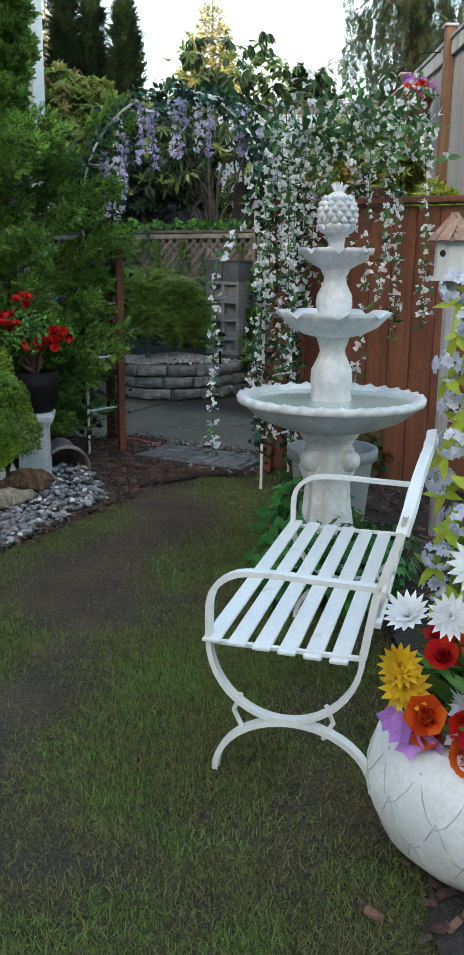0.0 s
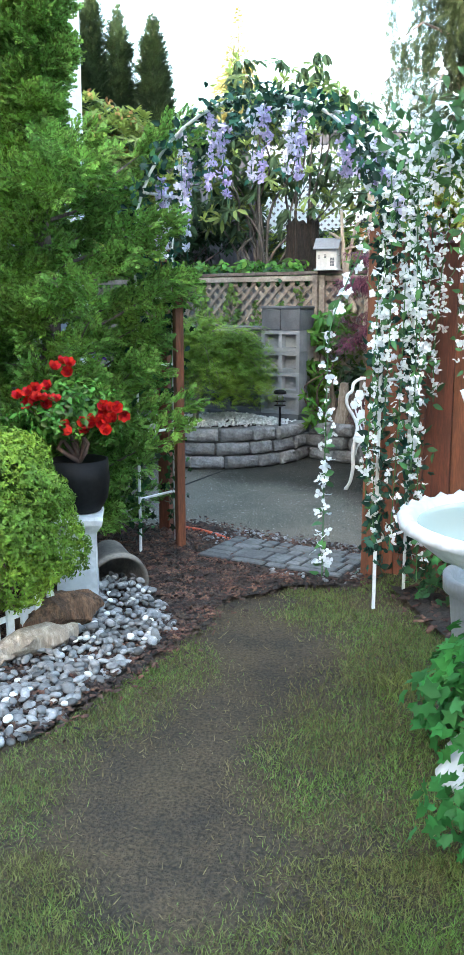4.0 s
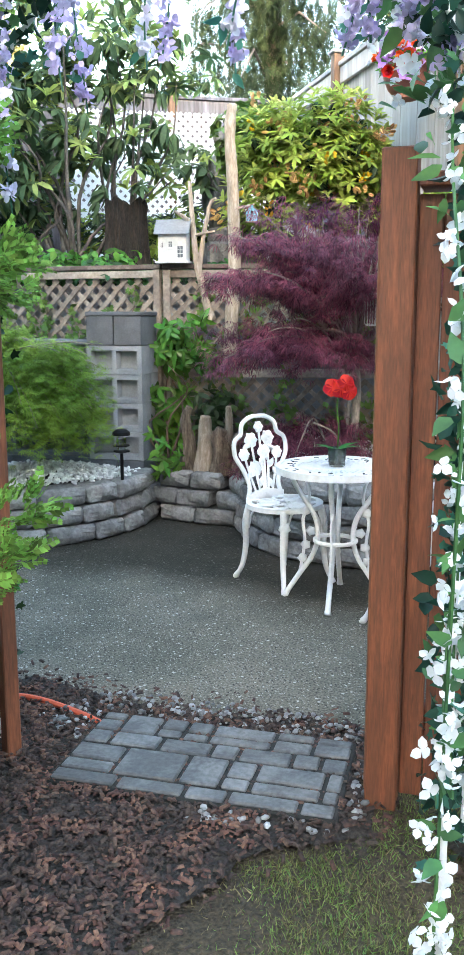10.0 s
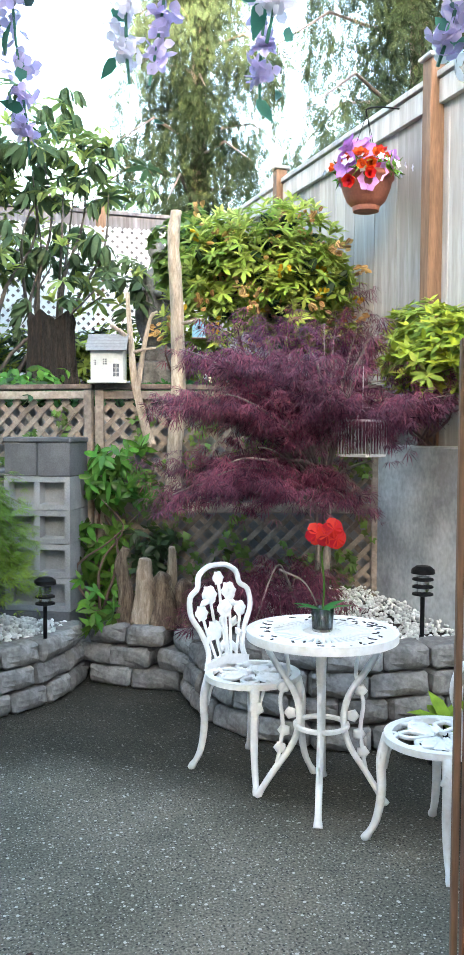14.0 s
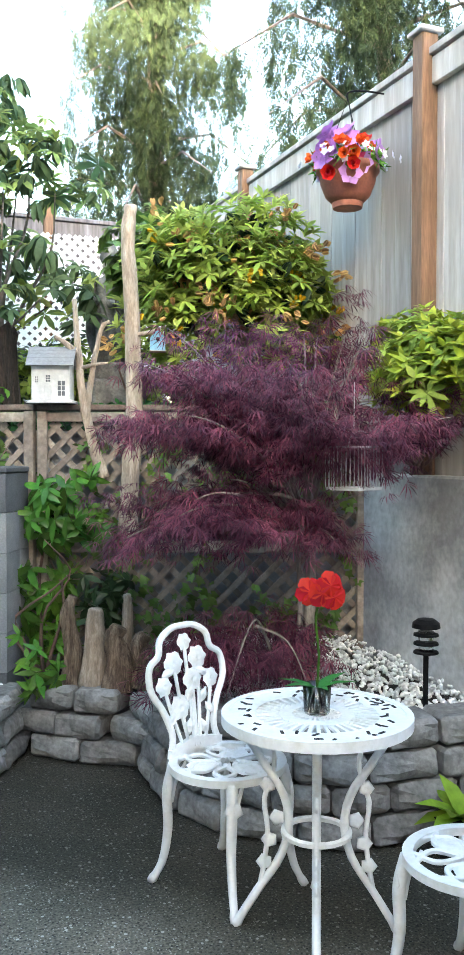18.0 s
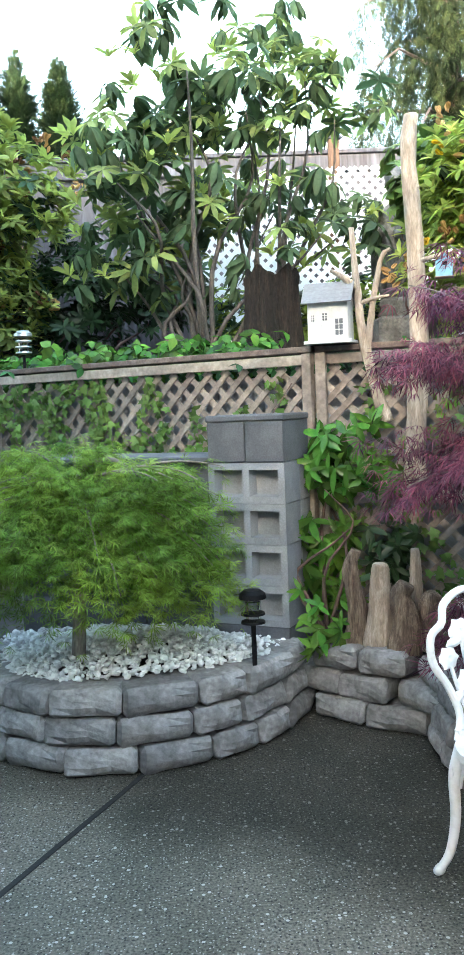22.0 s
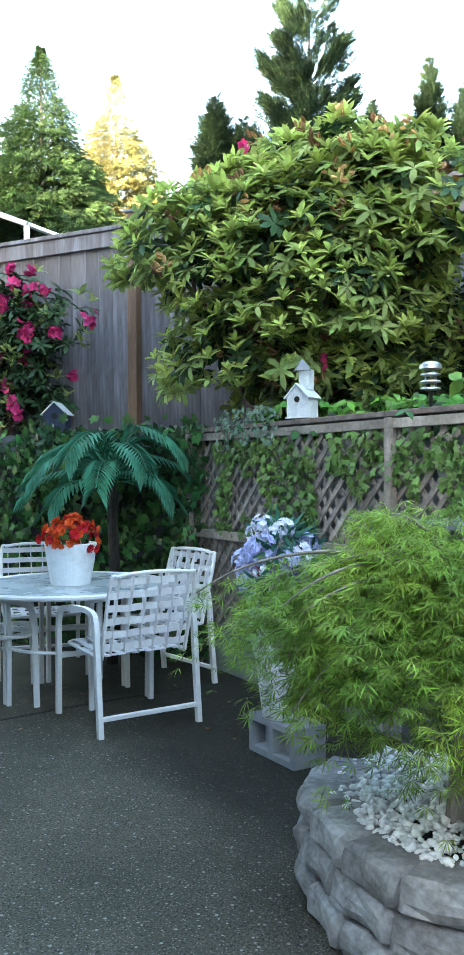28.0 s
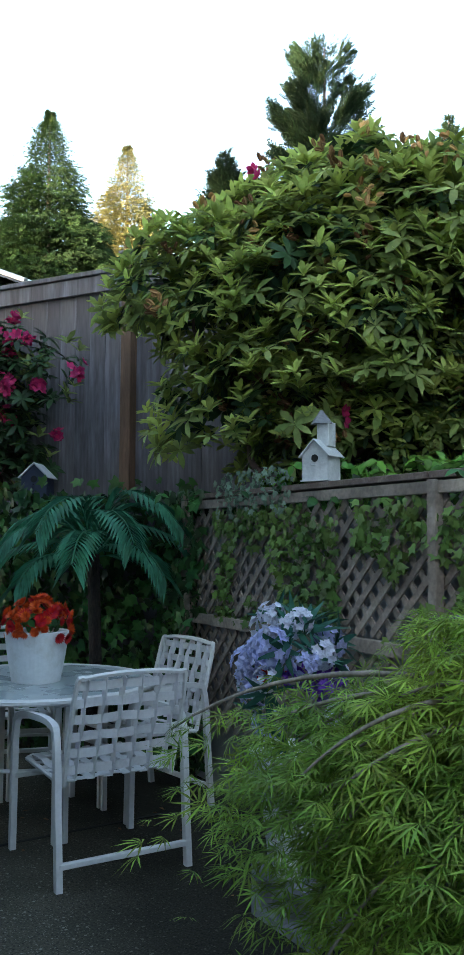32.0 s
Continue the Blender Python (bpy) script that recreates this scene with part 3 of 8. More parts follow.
water.node_tree.nodes["Principled BSDF"].inputs["Base Color"].default_value = (0.42, 0.5, 0.45, 1)
water.node_tree.nodes["Principled BSDF"].inputs["Roughness"].default_value = 0.05

# ---- ground, patio, walls, fences ----
def sheet(name, x0, x1, y0, y1, z, material, step, bump=0.0, label="", category="", skip=None):
    nx, ny = max(1, int((x1 - x0) / step)), max(1, int((y1 - y0) / step))
    xs, ys = np.linspace(x0, x1, nx + 1), np.linspace(y0, y1, ny + 1)
    v = [(x, y, z - (0.08 if bump and name == "lawn" and 0.49 * x + 0.87 * y > 5.36 else 0) + (bump * (noise.noise(Vector((x * 1.1, y * 1.1, 3))) + 0.5 * noise.noise(Vector((x * 4, y * 4, 9)))) if bump else 0)) for y in ys for x in xs]
    f = [(j * (nx + 1) + i, j * (nx + 1) + i + 1, (j + 1) * (nx + 1) + i + 1, (j + 1) * (nx + 1) + i) for j in range(ny) for i in range(nx)]
    ob = part(name, np_mesh(name, v, f), material)
    return tagged(smooth(ob), label, category, "", "structure")


sheet("ground", -400, 400, -400, 400, -0.12, M_SOIL, 400, 0, "dark bare earth reaching to the distance", "ground")
sheet("lawn", -3.2, 3.4, -3.0, 6.62, -0.01, M_LAWN, 0.08, 0.022, "patchy worn lawn with bare soil patches", "lawn")
PATIO = [(-1.75, 7.22), (-0.62, 6.60), (0.30, 6.09), (2.3, 4.98), (2.3, 13.5), (-9.5, 13.5), (-9.5, 11.5)]
pbm = bmesh.new()
ptop = [pbm.verts.new((x, y, 0.0)) for x, y in PATIO]
pbot = [pbm.verts.new((x, y, -0.12)) for x, y in PATIO]
pbm.faces.new(ptop)
for i in range(len(PATIO)):
    pbm.faces.new((ptop[i], pbot[i], pbot[(i + 1) % len(PATIO)], ptop[(i + 1) % len(PATIO)]))
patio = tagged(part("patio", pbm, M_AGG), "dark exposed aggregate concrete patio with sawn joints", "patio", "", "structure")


def groove(pts):
    bm = bmesh.new()
    tube([(x, y, 0.0) for x, y in pts], 0.01, 4, bm, flat=(0.022, 0.006))
    return part("joint", bm, M_GROUT, patio)


groove([(-1.75, 6.6), (-1.09, 7.86), (-0.69, 8.74), (-0.62, 8.9)])
groove([(-4.6, 8.9), (-3.95, 10.18), (-3.60, 10.88), (-3.0, 12.0)])

# retaining walls of split-face blocks
def block_mesh(w, d, h, seed):
    """One tumbled wall block with rounded, chipped faces; the face looks along -y."""
    r = random.Random(seed)
    bm = boxed(0, 0, 0, w - 0.008, d, h - 0.004, 0.017)
    bmesh.ops.subdivide_edges(bm, edges=[e for e in bm.edges if e.calc_length() > 0.07], cuts=2, use_grid_fill=True)
    for v in bm.verts:
        n = noise.noise_vector(v.co * 13 + Vector((seed * 7.1, 0, 0)))
        k = 0.030 if v.co.y < 0 else 0.008
        v.co += Vector((n.x * 0.004, n.y * k - (0.012 if v.co.y < -d * 0.4 and abs(v.co.x) < w * 0.3 and abs(v.co.z) < h * 0.25 else 0), n.z * 0.012))
    me = bpy.data.meshes.new("block")
    bm.to_mesh(me)
    bm.free()
    me.materials.append(M_BLOCK)
    return me


BLOCKS = [block_mesh(w, 0.2, 0.113, i) for i, w in enumerate((0.275, 0.295, 0.255, 0.23, 0.31))]


def path_at(pts, s):
    for a, b in zip(pts, pts[1:]):
        d = (b - a).length
        if s <= d:
            return a.lerp(b, s / d), (b - a).normalized()
        s -= d
    return pts[-1], (pts[-1] - pts[-2]).normalized()


def block_wall(name, ctrl, courses, label, n=60, course_h=0.117, first=0, batter=0.003):
    """Courses of blocks along a line on the ground; the face is on the right-hand side of the line."""
    wall = thing(name, at(0, 0, 0), label, "retaining wall", "", "structure")
    pts = curve_pts([(x, y, 0) for x, y in ctrl], n)
    total = sum((b - a).length for a, b in zip(pts, pts[1:]))
    r = random.Random(len(name))
    for c in range(first, courses):
        s = -0.15 * (c % 2)
        while s < total - 0.06:
            k = r.randrange(len(BLOCKS))
            w = (0.275, 0.295, 0.255, 0.23, 0.31)[k]
            p, d = path_at(pts, min(max(s + w / 2, 0.02), total))
            nrm = Vector((-d.y, d.x, 0))
            ob = new("block", BLOCKS[k])
            ob.parent = wall
            q = p + nrm * (0.1 + batter * c + r.uniform(-0.006, 0.006))
            ob.matrix_local = Matrix.Translation((q.x, q.y, 0.058 + course_h * c + r.uniform(-0.002, 0.002))) @ Matrix.Rotation(math.atan2(d.y, d.x) + r.uniform(-0.02, 0.02), 4, "Z")
            s += w + 0.008
    return wall, pts


arc = [(-1.52, 9.75), (-1.50, 9.42), (-1.25, 9.08), (-0.98, 8.89), (-0.69, 8.85), (-0.41, 8.92), (-0.18, 9.06), (-0.02, 9.24), (0.09, 9.45)]
block_wall("round_planter_wall", arc, 3, "curved grey tumbled concrete block planter wall, three courses")
low_line = [(0.10, 9.42), (0.34, 9.22), (0.53, 9.05), (0.535, 8.72), (0.62, 8.38), (0.80, 8.13), (1.05, 7.97), (1.45, 7.92), (1.78, 7.9)]
block_wall("low_block_wall", low_line, 3, "low winding grey tumbled concrete block retaining wall")
block_wall("raised_block_wall", low_line[4:], 4, "top course of grey tumbled blocks on the low retaining wall", first=3)

# concrete wall along the side, terrace, timber fences
tagged(part("wall_east", boxed(1.87, 7.1, 0.68, 0.14, 4.5, 1.36, 0.01), M_CONC), "bare weathered poured concrete retaining wall", "wall", "", "structure")
# the lattice runs in two straight stretches that meet at LK
LA, LK, LB = Vector((1.84, 9.22, 0)), Vector((0.22, 9.80, 0)), Vector((-3.50, 12.26, 0))
RUN = (LK - LA).length
LEFT = (LB - LK).length
RD, LD = (LK - LA).normalized(), (LB - LK).normalized()
LN = Vector((0.45, 0.893, 0))   # points behind the lattice
RANG, LANG = math.atan2(RD.y, RD.x), math.atan2(LD.y, LD.x)


def lat(s, z, back=0.0):
    """A place s metres along the lattice from its east end, at height z."""
    p = (LA + RD * s if s < RUN else LK + LD * (s - RUN)) + LN * back
    return Vector((p.x, p.y, z))


TERR = 1.55


def terrace_z(x, y):
    d = (Vector((x, y, 0)) - (LA if x > LK.x else LK)).dot(Vector((RD.y, -RD.x, 0)) if x > LK.x else Vector((LD.y, -LD.x, 0)))
    return TERR + min(max(d, 0), 3.0) * 0.11


def terrace_sheet():
    nu, nv = 60, 24
    v = []
    for j in range(nv + 1):
        for i in range(nu + 1):
            s = -1.5 + 11.5 * i / nu
            b = 0.12 + 5.5 * (j / nv) ** 1.4
            p = lat(s, 0, b)
            v.append((p.x, p.y, terrace_z(p.x, p.y) + 0.05 * noise.noise(Vector((p.x * 2, p.y * 2, 1)))))
    f = [(j * (nu + 1) + i, j * (nu + 1) + i + 1, (j + 1) * (nu + 1) + i + 1, (j + 1) * (nu + 1) + i) for j in range(nv) for i in range(nu)]
    return np_mesh("terrace", v, f)


tagged(smooth(part("terrace", terrace_sheet(), M_SOIL)), "raised planting terrace of dark soil and leaf litter", "ground", "", "structure")
for nm, p0, ang, ln in (("wall_back", LA, RANG, RUN + 0.1), ("wall_back_west", LK, LANG, LEFT)):
    wall_b = part(nm, boxed(ln / 2, 0, 0.79, ln, 0.12, 1.58), M_CMU)
    wall_b.matrix_world = Matrix.Translation(p0 + LN * 0.13) @ Matrix.Rotation(ang, 4, "Z")
    tagged(wall_b, "dark concrete retaining wall behind the lattice", "wall", "", "structure")
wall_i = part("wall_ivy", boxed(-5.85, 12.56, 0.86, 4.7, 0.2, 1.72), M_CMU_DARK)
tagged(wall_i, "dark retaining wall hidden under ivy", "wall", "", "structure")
tagged(part("bank_soil", boxed(-5.85, 12.76, 0.8, 4.7, 0.16, 1.7), M_SOIL), "dark soil bank behind the ivy wall", "ground", "", "structure")
tagged(part("bed_soil_east", boxed(2.2, 7.4, 0.62, 0.5, 5.4, 1.36), M_SOIL), "dark soil of the raised side bed", "ground", "", "structure")


def board_fence(name, x0, y0, x1, y1, z0, h0, h1, label, board=0.14, wood=None, cap=None, posts=(), post_wood=None, post_up=0.12, face=1):
    """Vertical boards from one corner to the other; the top runs from h0 to h1; posts at parts of the length."""
    a, b = Vector((x0, y0, 0)), Vector((x1, y1, 0))
    d = (b - a).normalized()
    total = (b - a).length
    fence = thing(name, Matrix.Translation((x0, y0, z0)) @ Matrix.Rotation(math.atan2(d.y, d.x), 4, "Z"), label, "fence", "", "structure")
    n = int(total / board)
    slope = (h1 - h0) / total
    r = random.Random(n)
    for i in range(n):
        x = (i + 0.5) * total / n
        h = h0 + slope * x - 0.06
        bm = boxed(0, 0.004 * (i % 2) + r.uniform(-0.001, 0.001), h / 2, total / n + 0.004, 0.018, h, 0.002)
        ob = part("board", bm, wood or M_OLDWOOD, fence)
        ob.location = (x, 0, 0)
    ang = math.atan(slope)
    for zz, hh, yy, tt in ((-0.06, 0.13, -0.03 * face, 0.035), (0.03, 0.035, 0, 0.13)):
        bm = boxed(total / 2, 0, 0, total / math.cos(ang), tt, hh, 0.003)
        ob = part("rail" if zz < 0 else "cap", bm, cap or M_OLDWOOD, fence)
        ob.matrix_local = Matrix.Translation((0, yy, h0 + zz)) @ Matrix.Rotation(-ang, 4, "Y")
    for p in posts:
        x = p * total
        h = h0 + slope * x + post_up
        post = part("post", boxed(x, -0.055 * face, h / 2, 0.09, 0.09, h, 0.005), post_wood or M_POSTTAN, fence)
        part("post_cap", boxed(x, -0.055 * face, h + 0.012, 0.13, 0.13, 0.024, 0.005), cap or M_OLDWOOD, post)
    return fence



board_fence("fence_back", 1.95, 13.10, -9.2, 12.95, 1.5, 2.02, 1.95, "weathered purplish grey vertical board fence with a capped top rail", wood=M_BACKWOOD, cap=M_BACKWOOD, posts=(0.10, 0.34, 0.573, 0.80), post_wood=M_POSTTAN, face=-1)
board_fence("fence_east", 1.98, 4.6, 1.98, 13.0, 1.2, 2.10, 2.22, "tall weathered grey board fence with tan posts", posts=(0.19, 0.503, 0.775), post_wood=M_POSTTAN, face=-1)

# stained garden fence and gate posts beside the arch
GD = Vector((0.87, -0.49, 0)).normalized()
gate = thing("garden_fence", Matrix.Translation((0.225, 5.80, 0)) @ Matrix.Rotation(math.atan2(GD.y, GD.x), 4, "Z"), "red-brown stained board fence with gate posts", "fence", "", "structure")
for i in range(13):
    part("board", boxed(0.14 + 0.138 * i + 0.04, 0.0, 0.86, 0.134, 0.02, 1.66, 0.003), M_CEDAR, gate)
part("board", boxed(0.078, 0.0, 0.86, 0.062, 0.02, 1.66, 0.003), M_CEDAR, gate)
for z in (0.25, 1.62):
    part("rail", boxed(0.95, 0.03, z, 1.75, 0.035, 0.09, 0.003), M_CEDAR, gate)
part("cap", boxed(0.95, 0.0, 1.72, 1.8, 0.14, 0.035, 0.004), M_CEDAR, gate)
part("post", boxed(0.0, -0.02, 0.9, 0.09, 0.09, 1.80, 0.004), M_CEDAR, gate)
part("side_board", boxed(-0.053, 0.05, 0.8, 0.012, 0.05, 1.6, 0.002), M_POSTTAN, gate)
lpost = thing("gate_post", at(-0.845, 6.30, 0, 28), "red-brown stained square gate post", "post", "", "structure")
part("post", boxed(0.018, 0, 0.78, 0.05, 0.045, 1.56, 0.004), M_CEDAR, lpost)

# lattice screen on the retaining wall
def lattice(name, m, length, height, label, slat=0.031, pitch=0.078, thick=0.008, wood=None, frame_w=0.0, kind="structure"):
    th = thing(name, m, label, "lattice", "", kind)
    wood = wood or M_LATTICE
    for side, ang in ((-1, 1), (1, -1)):
        c = -height
        while c < length:
            x0, x1 = c, c + height
            z0, z1 = (0, height) if ang > 0 else (height, 0)
            if x0 < 0:
                z0 += (0 - x0) * (1 if ang > 0 else -1)
                x0 = 0
            if x1 > length:
                z1 -= (x1 - length) * (1 if ang > 0 else -1)
                x1 = length
            if x1 - x0 > 0.03:
                d = Vector((x1 - x0, 0, z1 - z0))
                bm = boxed(0, 0, 0, d.length, thick, slat, 0.0)
                ob = part("slat", bm, wood, th)
                ob.matrix_local = Matrix.Translation(((x0 + x1) / 2, side * thick * 0.55, (z0 + z1) / 2)) @ Matrix.Rotation(-math.atan2(d.z, d.x), 4, "Y")
            c += pitch * 1.414
    return th


for p0, ang, ln in ((LA, RANG, RUN), (LK, LANG, LEFT)):
    run = Matrix.Rotation(ang, 4, "Z")
    for nm, z0, h in (("lattice_upper", 1.02, 0.60), ("lattice_lower", 0.36, 0.57)):
        lattice(nm, Matrix.Translation(p0 + Vector((0, 0, z0))) @ run, ln, h, "weathered brown wooden diagonal lattice screen")
    lf = thing("lattice_frame", Matrix.Translation(p0) @ run, "weathered wooden rails and posts of the lattice screen", "fence", "", "structure")
    n = max(1, round(ln / 2.2))
    for i in range(n):
        w, x = ln / n, (i + 0.5) * ln / n
        part("top_board", boxed(x, -0.03, 1.70, w - 0.006, 0.15, 0.03, 0.003), M_FBROWN, lf)
        part("top_rail", boxed(x, 0.025, 1.65, w - 0.006, 0.03, 0.05, 0.003), M_LATTICE, lf)
        part("middle_rail", boxed(x, 0.025, 0.975, w - 0.006, 0.035, 0.06, 0.003), M_LATTICE, lf)
        part("post", boxed(x + w / 2 - 0.03, 0.035, 0.98, 0.05, 0.045, 1.4, 0.003), M_LATTICE, lf)
    part("post", boxed(0.03, 0.035, 0.98, 0.05, 0.045, 1.4, 0.003), M_LATTICE, lf)
lattice("white_lattice", at(-0.30, 12.74, 1.9, -2), 2.1, 1.42, "white plastic garden lattice panel by the fence", slat=0.036, pitch=0.064, wood=M_WHITEPVC)

# house beside the path
HC = Vector((-1.62, 7.55, 0))
HU, HV = Vector((-0.50, -0.866, 0)), Vector((-0.866, 0.50, 0))
HROT = Matrix(((HU.x, HV.x, 0, 0), (HU.y, HV.y, 0, 0), (0, 0, 1, 0), (0, 0, 0, 1)))
house = thing("house", Matrix.Translation(HC) @ HROT, "blue-grey lap-sided house with white corner boards", "house", "", "structure")
part("wall", boxed(4.0, 3.5, 2.6, 7.9, 6.9, 5.2), M_SIDING, house)
for i in range(26):
    part("siding_board", boxed(4.0, -0.0, 0.1 + 0.2 * i + 0.1, 7.96, 0.03, 0.205, 0.0, Matrix.Translation((0, 0.03, 0)) @ Matrix.Rotation(radians(0), 4, "X")), M_SIDING, house)
part("corner_board", boxed(0.02, 0.02, 2.6, 0.13, 0.13, 5.2, 0.004), M_TRIM, house)
part("roof", boxed(4.0, 3.5, 5.35, 9.2, 8.2, 0.25, 0.02), M_ROOF, house)
# added unseen block behind the starting point, which shades the garden
blocker = thing("neighbour_house", at(0, -20, 0, 0), "tall plain unseen block that keeps the sun off the garden", "house", "", "structure")
part("wall", boxed(-8, 0, 5.9, 66, 5, 11.8), M_SIDING, blocker)
part("roof", boxed(-8, 0, 11.9, 67, 6, 0.2), M_ROOF, blocker)

# ---- furniture and ornaments ----
def garden_bench():
    """Slatted bench with round side frames; local x runs from seat front to back, y along its length."""
    b = thing("garden_bench", at(-0.015, 2.175, 0, -15.0) @ Matrix.Diagonal((1, 1, 0.90, 1)), "white painted metal garden bench with slatted seat", "bench")
    L = 1.12
    for k in range(6):
        x = 0.0 + 0.068 * k
        part("seat_slat", boxed(x - 0.04, L / 2, 0.425 - 0.004 * k, 0.048, L + 0.05, 0.012, 0.003), M_BENCH, b)
    for y in (0.0, L):
        ring = [(0.155 + 0.205 * math.sin(a), y, 0.425 - 0.235 * math.cos(a) * (1 if math.cos(a) > 0 else 0)) for a in np.linspace(-math.pi / 2, math.pi / 2, 21)]
        arm = curve_pts([(-0.05, y, 0.425), (-0.045, y, 0.56), (0.01, y, 0.625), (0.10, y, 0.64), (0.25, y, 0.635), (0.40, y, 0.63)], 18)
        part("arm", tube(arm, 0, 4, flat=(0.03, 0.016)), M_BENCH, b)
        part("round_brace", tube(ring, 0, 4, flat=(0.03, 0.014)), M_BENCH, b)
        leg = [(0.185 - 0.215 * math.cos(a), y, 0.185 * math.sin(a)) for a in np.linspace(0.0, math.pi, 21)]
        part("leg", tube(leg, 0, 4, flat=(0.032, 0.016)), M_BENCH, b)
        for sx in (-1, 1):
            part("strut", tube([(0.155 + sx * 0.115, y, 0.255), (0.155 + sx * 0.135, y, 0.2), (0.155 + sx * 0.11, y, 0.145)], 0.007, 5), M_BENCH, b)
        part("seat_rail", boxed(0.155, y, 0.414, 0.41, 0.014, 0.014, 0.002), M_BENCH, b)
        part("back_post", tube([(0.36, y, 0.42), (0.385, y, 0.6), (0.44, y, 0.80)], 0, 4, flat=(0.03, 0.02)), M_BENCH, b)
    back = part("backrest", tube(curve_pts([(0.44, 0, 0.79), (0.455, 0.05, 0.86), (0.46, 0.25, 0.895), (0.47, L / 2, 0.92), (0.46, L - 0.25, 0.895), (0.455, L - 0.05, 0.86), (0.44, L, 0.79)], 30), 0, 4, flat=(0.03, 0.02)), M_BENCH, b)
    part("lower_rail", tube([(0.385, 0, 0.52), (0.385, L, 0.52)], 0, 4, flat=(0.03, 0.016)), M_BENCH, back)
    # pierced cast panel: two crossing families of curved bars with a rosette at each crossing
    for k in range(12):
        y0 = 0.04 + k * 0.095
        for sg in (-1, 1):
            pts = curve_pts([(0.388, y0, 0.53), (0.405, y0 + sg * 0.055, 0.63), (0.425, y0, 0.73), (0.447, y0 + sg * 0.05, 0.85)], 12)
            part("scroll", tube(pts, 0.0075, 5), M_BENCH, back)
        if k % 2:
            for z, x in ((0.58, 0.397), (0.73, 0.425), (0.83, 0.443)):
                bm = lathe([(0.002, -0.004), (0.030, -0.003), (0.026, 0.006), (0.002, 0.008)], 10, lobe=lambda a, i: (1 + 0.18 * math.cos(5 * a), 0), m=Matrix.Translation((x, y0, z)) @ Matrix.Rotation(radians(80), 4, "Y"))
                part("cast_flower", bm, M_BENCH, back)
    return b


garden_bench()


def fountain():
    f = thing("tiered_fountain", at(0.405, 3.75, 0), "white three-tier garden fountain with a pineapple finial", "fountain")

    def scallop(n, amp, rows, drop=0.0):
        return lambda a, i: (1 + (amp * math.cos(n * a) if i in rows else 0), (drop * math.cos(n * a) if i in rows else 0))
    smooth(part("pedestal", lathe([(0.24, 0), (0.25, 0.03), (0.22, 0.07), (0.15, 0.12), (0.115, 0.22), (0.098, 0.34), (0.092, 0.42), (0.105, 0.46), (0.12, 0.5), (0.105, 0.56), (0.10, 0.6), (0.12, 0.63), (0.14, 0.66)], 64, lobe=lambda a, i: (1 + (0.07 * math.cos(8 * a) if i < 10 else 0), 0)), M_PLASTER, f))
    for k in range(4):
        a = math.pi / 4 + k * math.pi / 2
        smooth(part("scroll", lathe([(0.002, -0.03), (0.042, -0.028), (0.05, 0), (0.042, 0.028), (0.002, 0.03)], 14, m=Matrix.Rotation(a, 4, "Z") @ Matrix.Translation((0.11, 0, 0.54)) @ Matrix.Rotation(radians(90), 4, "X")), M_PLASTER, f))
    bowl = lathe([(0.12, 0.655), (0.2, 0.675), (0.3, 0.715), (0.355, 0.76), (0.375, 0.775), (0.392, 0.782), (0.395, 0.80), (0.385, 0.812), (0.362, 0.81), (0.35, 0.79), (0.3, 0.775), (0.1, 0.765)], 96,
                 lobe=lambda a, i: (1 + (0.022 * abs(math.cos(16 * a)) if i in (5, 6, 7) else (0.05 * abs(math.cos(10 * a)) - 0.02 if 1 <= i <= 3 else 0)), (0.008 * math.cos(32 * a) if i in (6, 7) else 0)))
    basin = smooth(part("basin", bowl, M_PLASTER, f))
    part("water", lathe([(0.12, 0.79), (0.345, 0.791)], 48), water, basin)
    smooth(part("lower_stem", lathe([(0.09, 0.77), (0.085, 0.80), (0.078, 0.83), (0.085, 0.87), (0.083, 0.92), (0.062, 0.965), (0.05, 1.0), (0.058, 1.02), (0.068, 1.05), (0.08, 1.07)], 40, lobe=lambda a, i: (1 + (0.09 * abs(math.cos(6 * a)) - 0.04 if 1 <= i <= 6 else 0), 0)), M_PLASTER, f))
    def tier(name, z, r, h):
        prof = [(0.06, z), (r * 0.5, z + h * 0.12), (r * 0.78, z + h * 0.42), (r * 0.93, z + h * 0.78), (r, z + h), (r * 0.94, z + h * 1.0), (r * 0.8, z + h * 0.75), (r * 0.2, z + h * 0.6)]
        return smooth(part(name, lathe(prof, 72, lobe=lambda a, i: (1 + (0.035 * abs(math.sin(4 * a)) if i in (3, 4, 5) else (0.06 * abs(math.cos(8 * a)) - 0.03 if i in (1, 2) else 0)), ((-0.028 * max(0, math.cos(8 * a)) ** 3) if i in (4, 5) else 0))), M_PLASTER, f))
    tier("middle_tier", 1.055, 0.235, 0.11)
    smooth(part("upper_stem", lathe([(0.075, 1.135), (0.065, 1.16), (0.073, 1.19), (0.07, 1.23), (0.048, 1.275), (0.043, 1.30), (0.06, 1.33), (0.064, 1.345)], 40, lobe=lambda a, i: (1 + (0.09 * abs(math.cos(6 * a)) - 0.04 if 1 <= i <= 5 else 0), 0)), M_PLASTER, f))
    tier("upper_tier", 1.335, 0.155, 0.085)
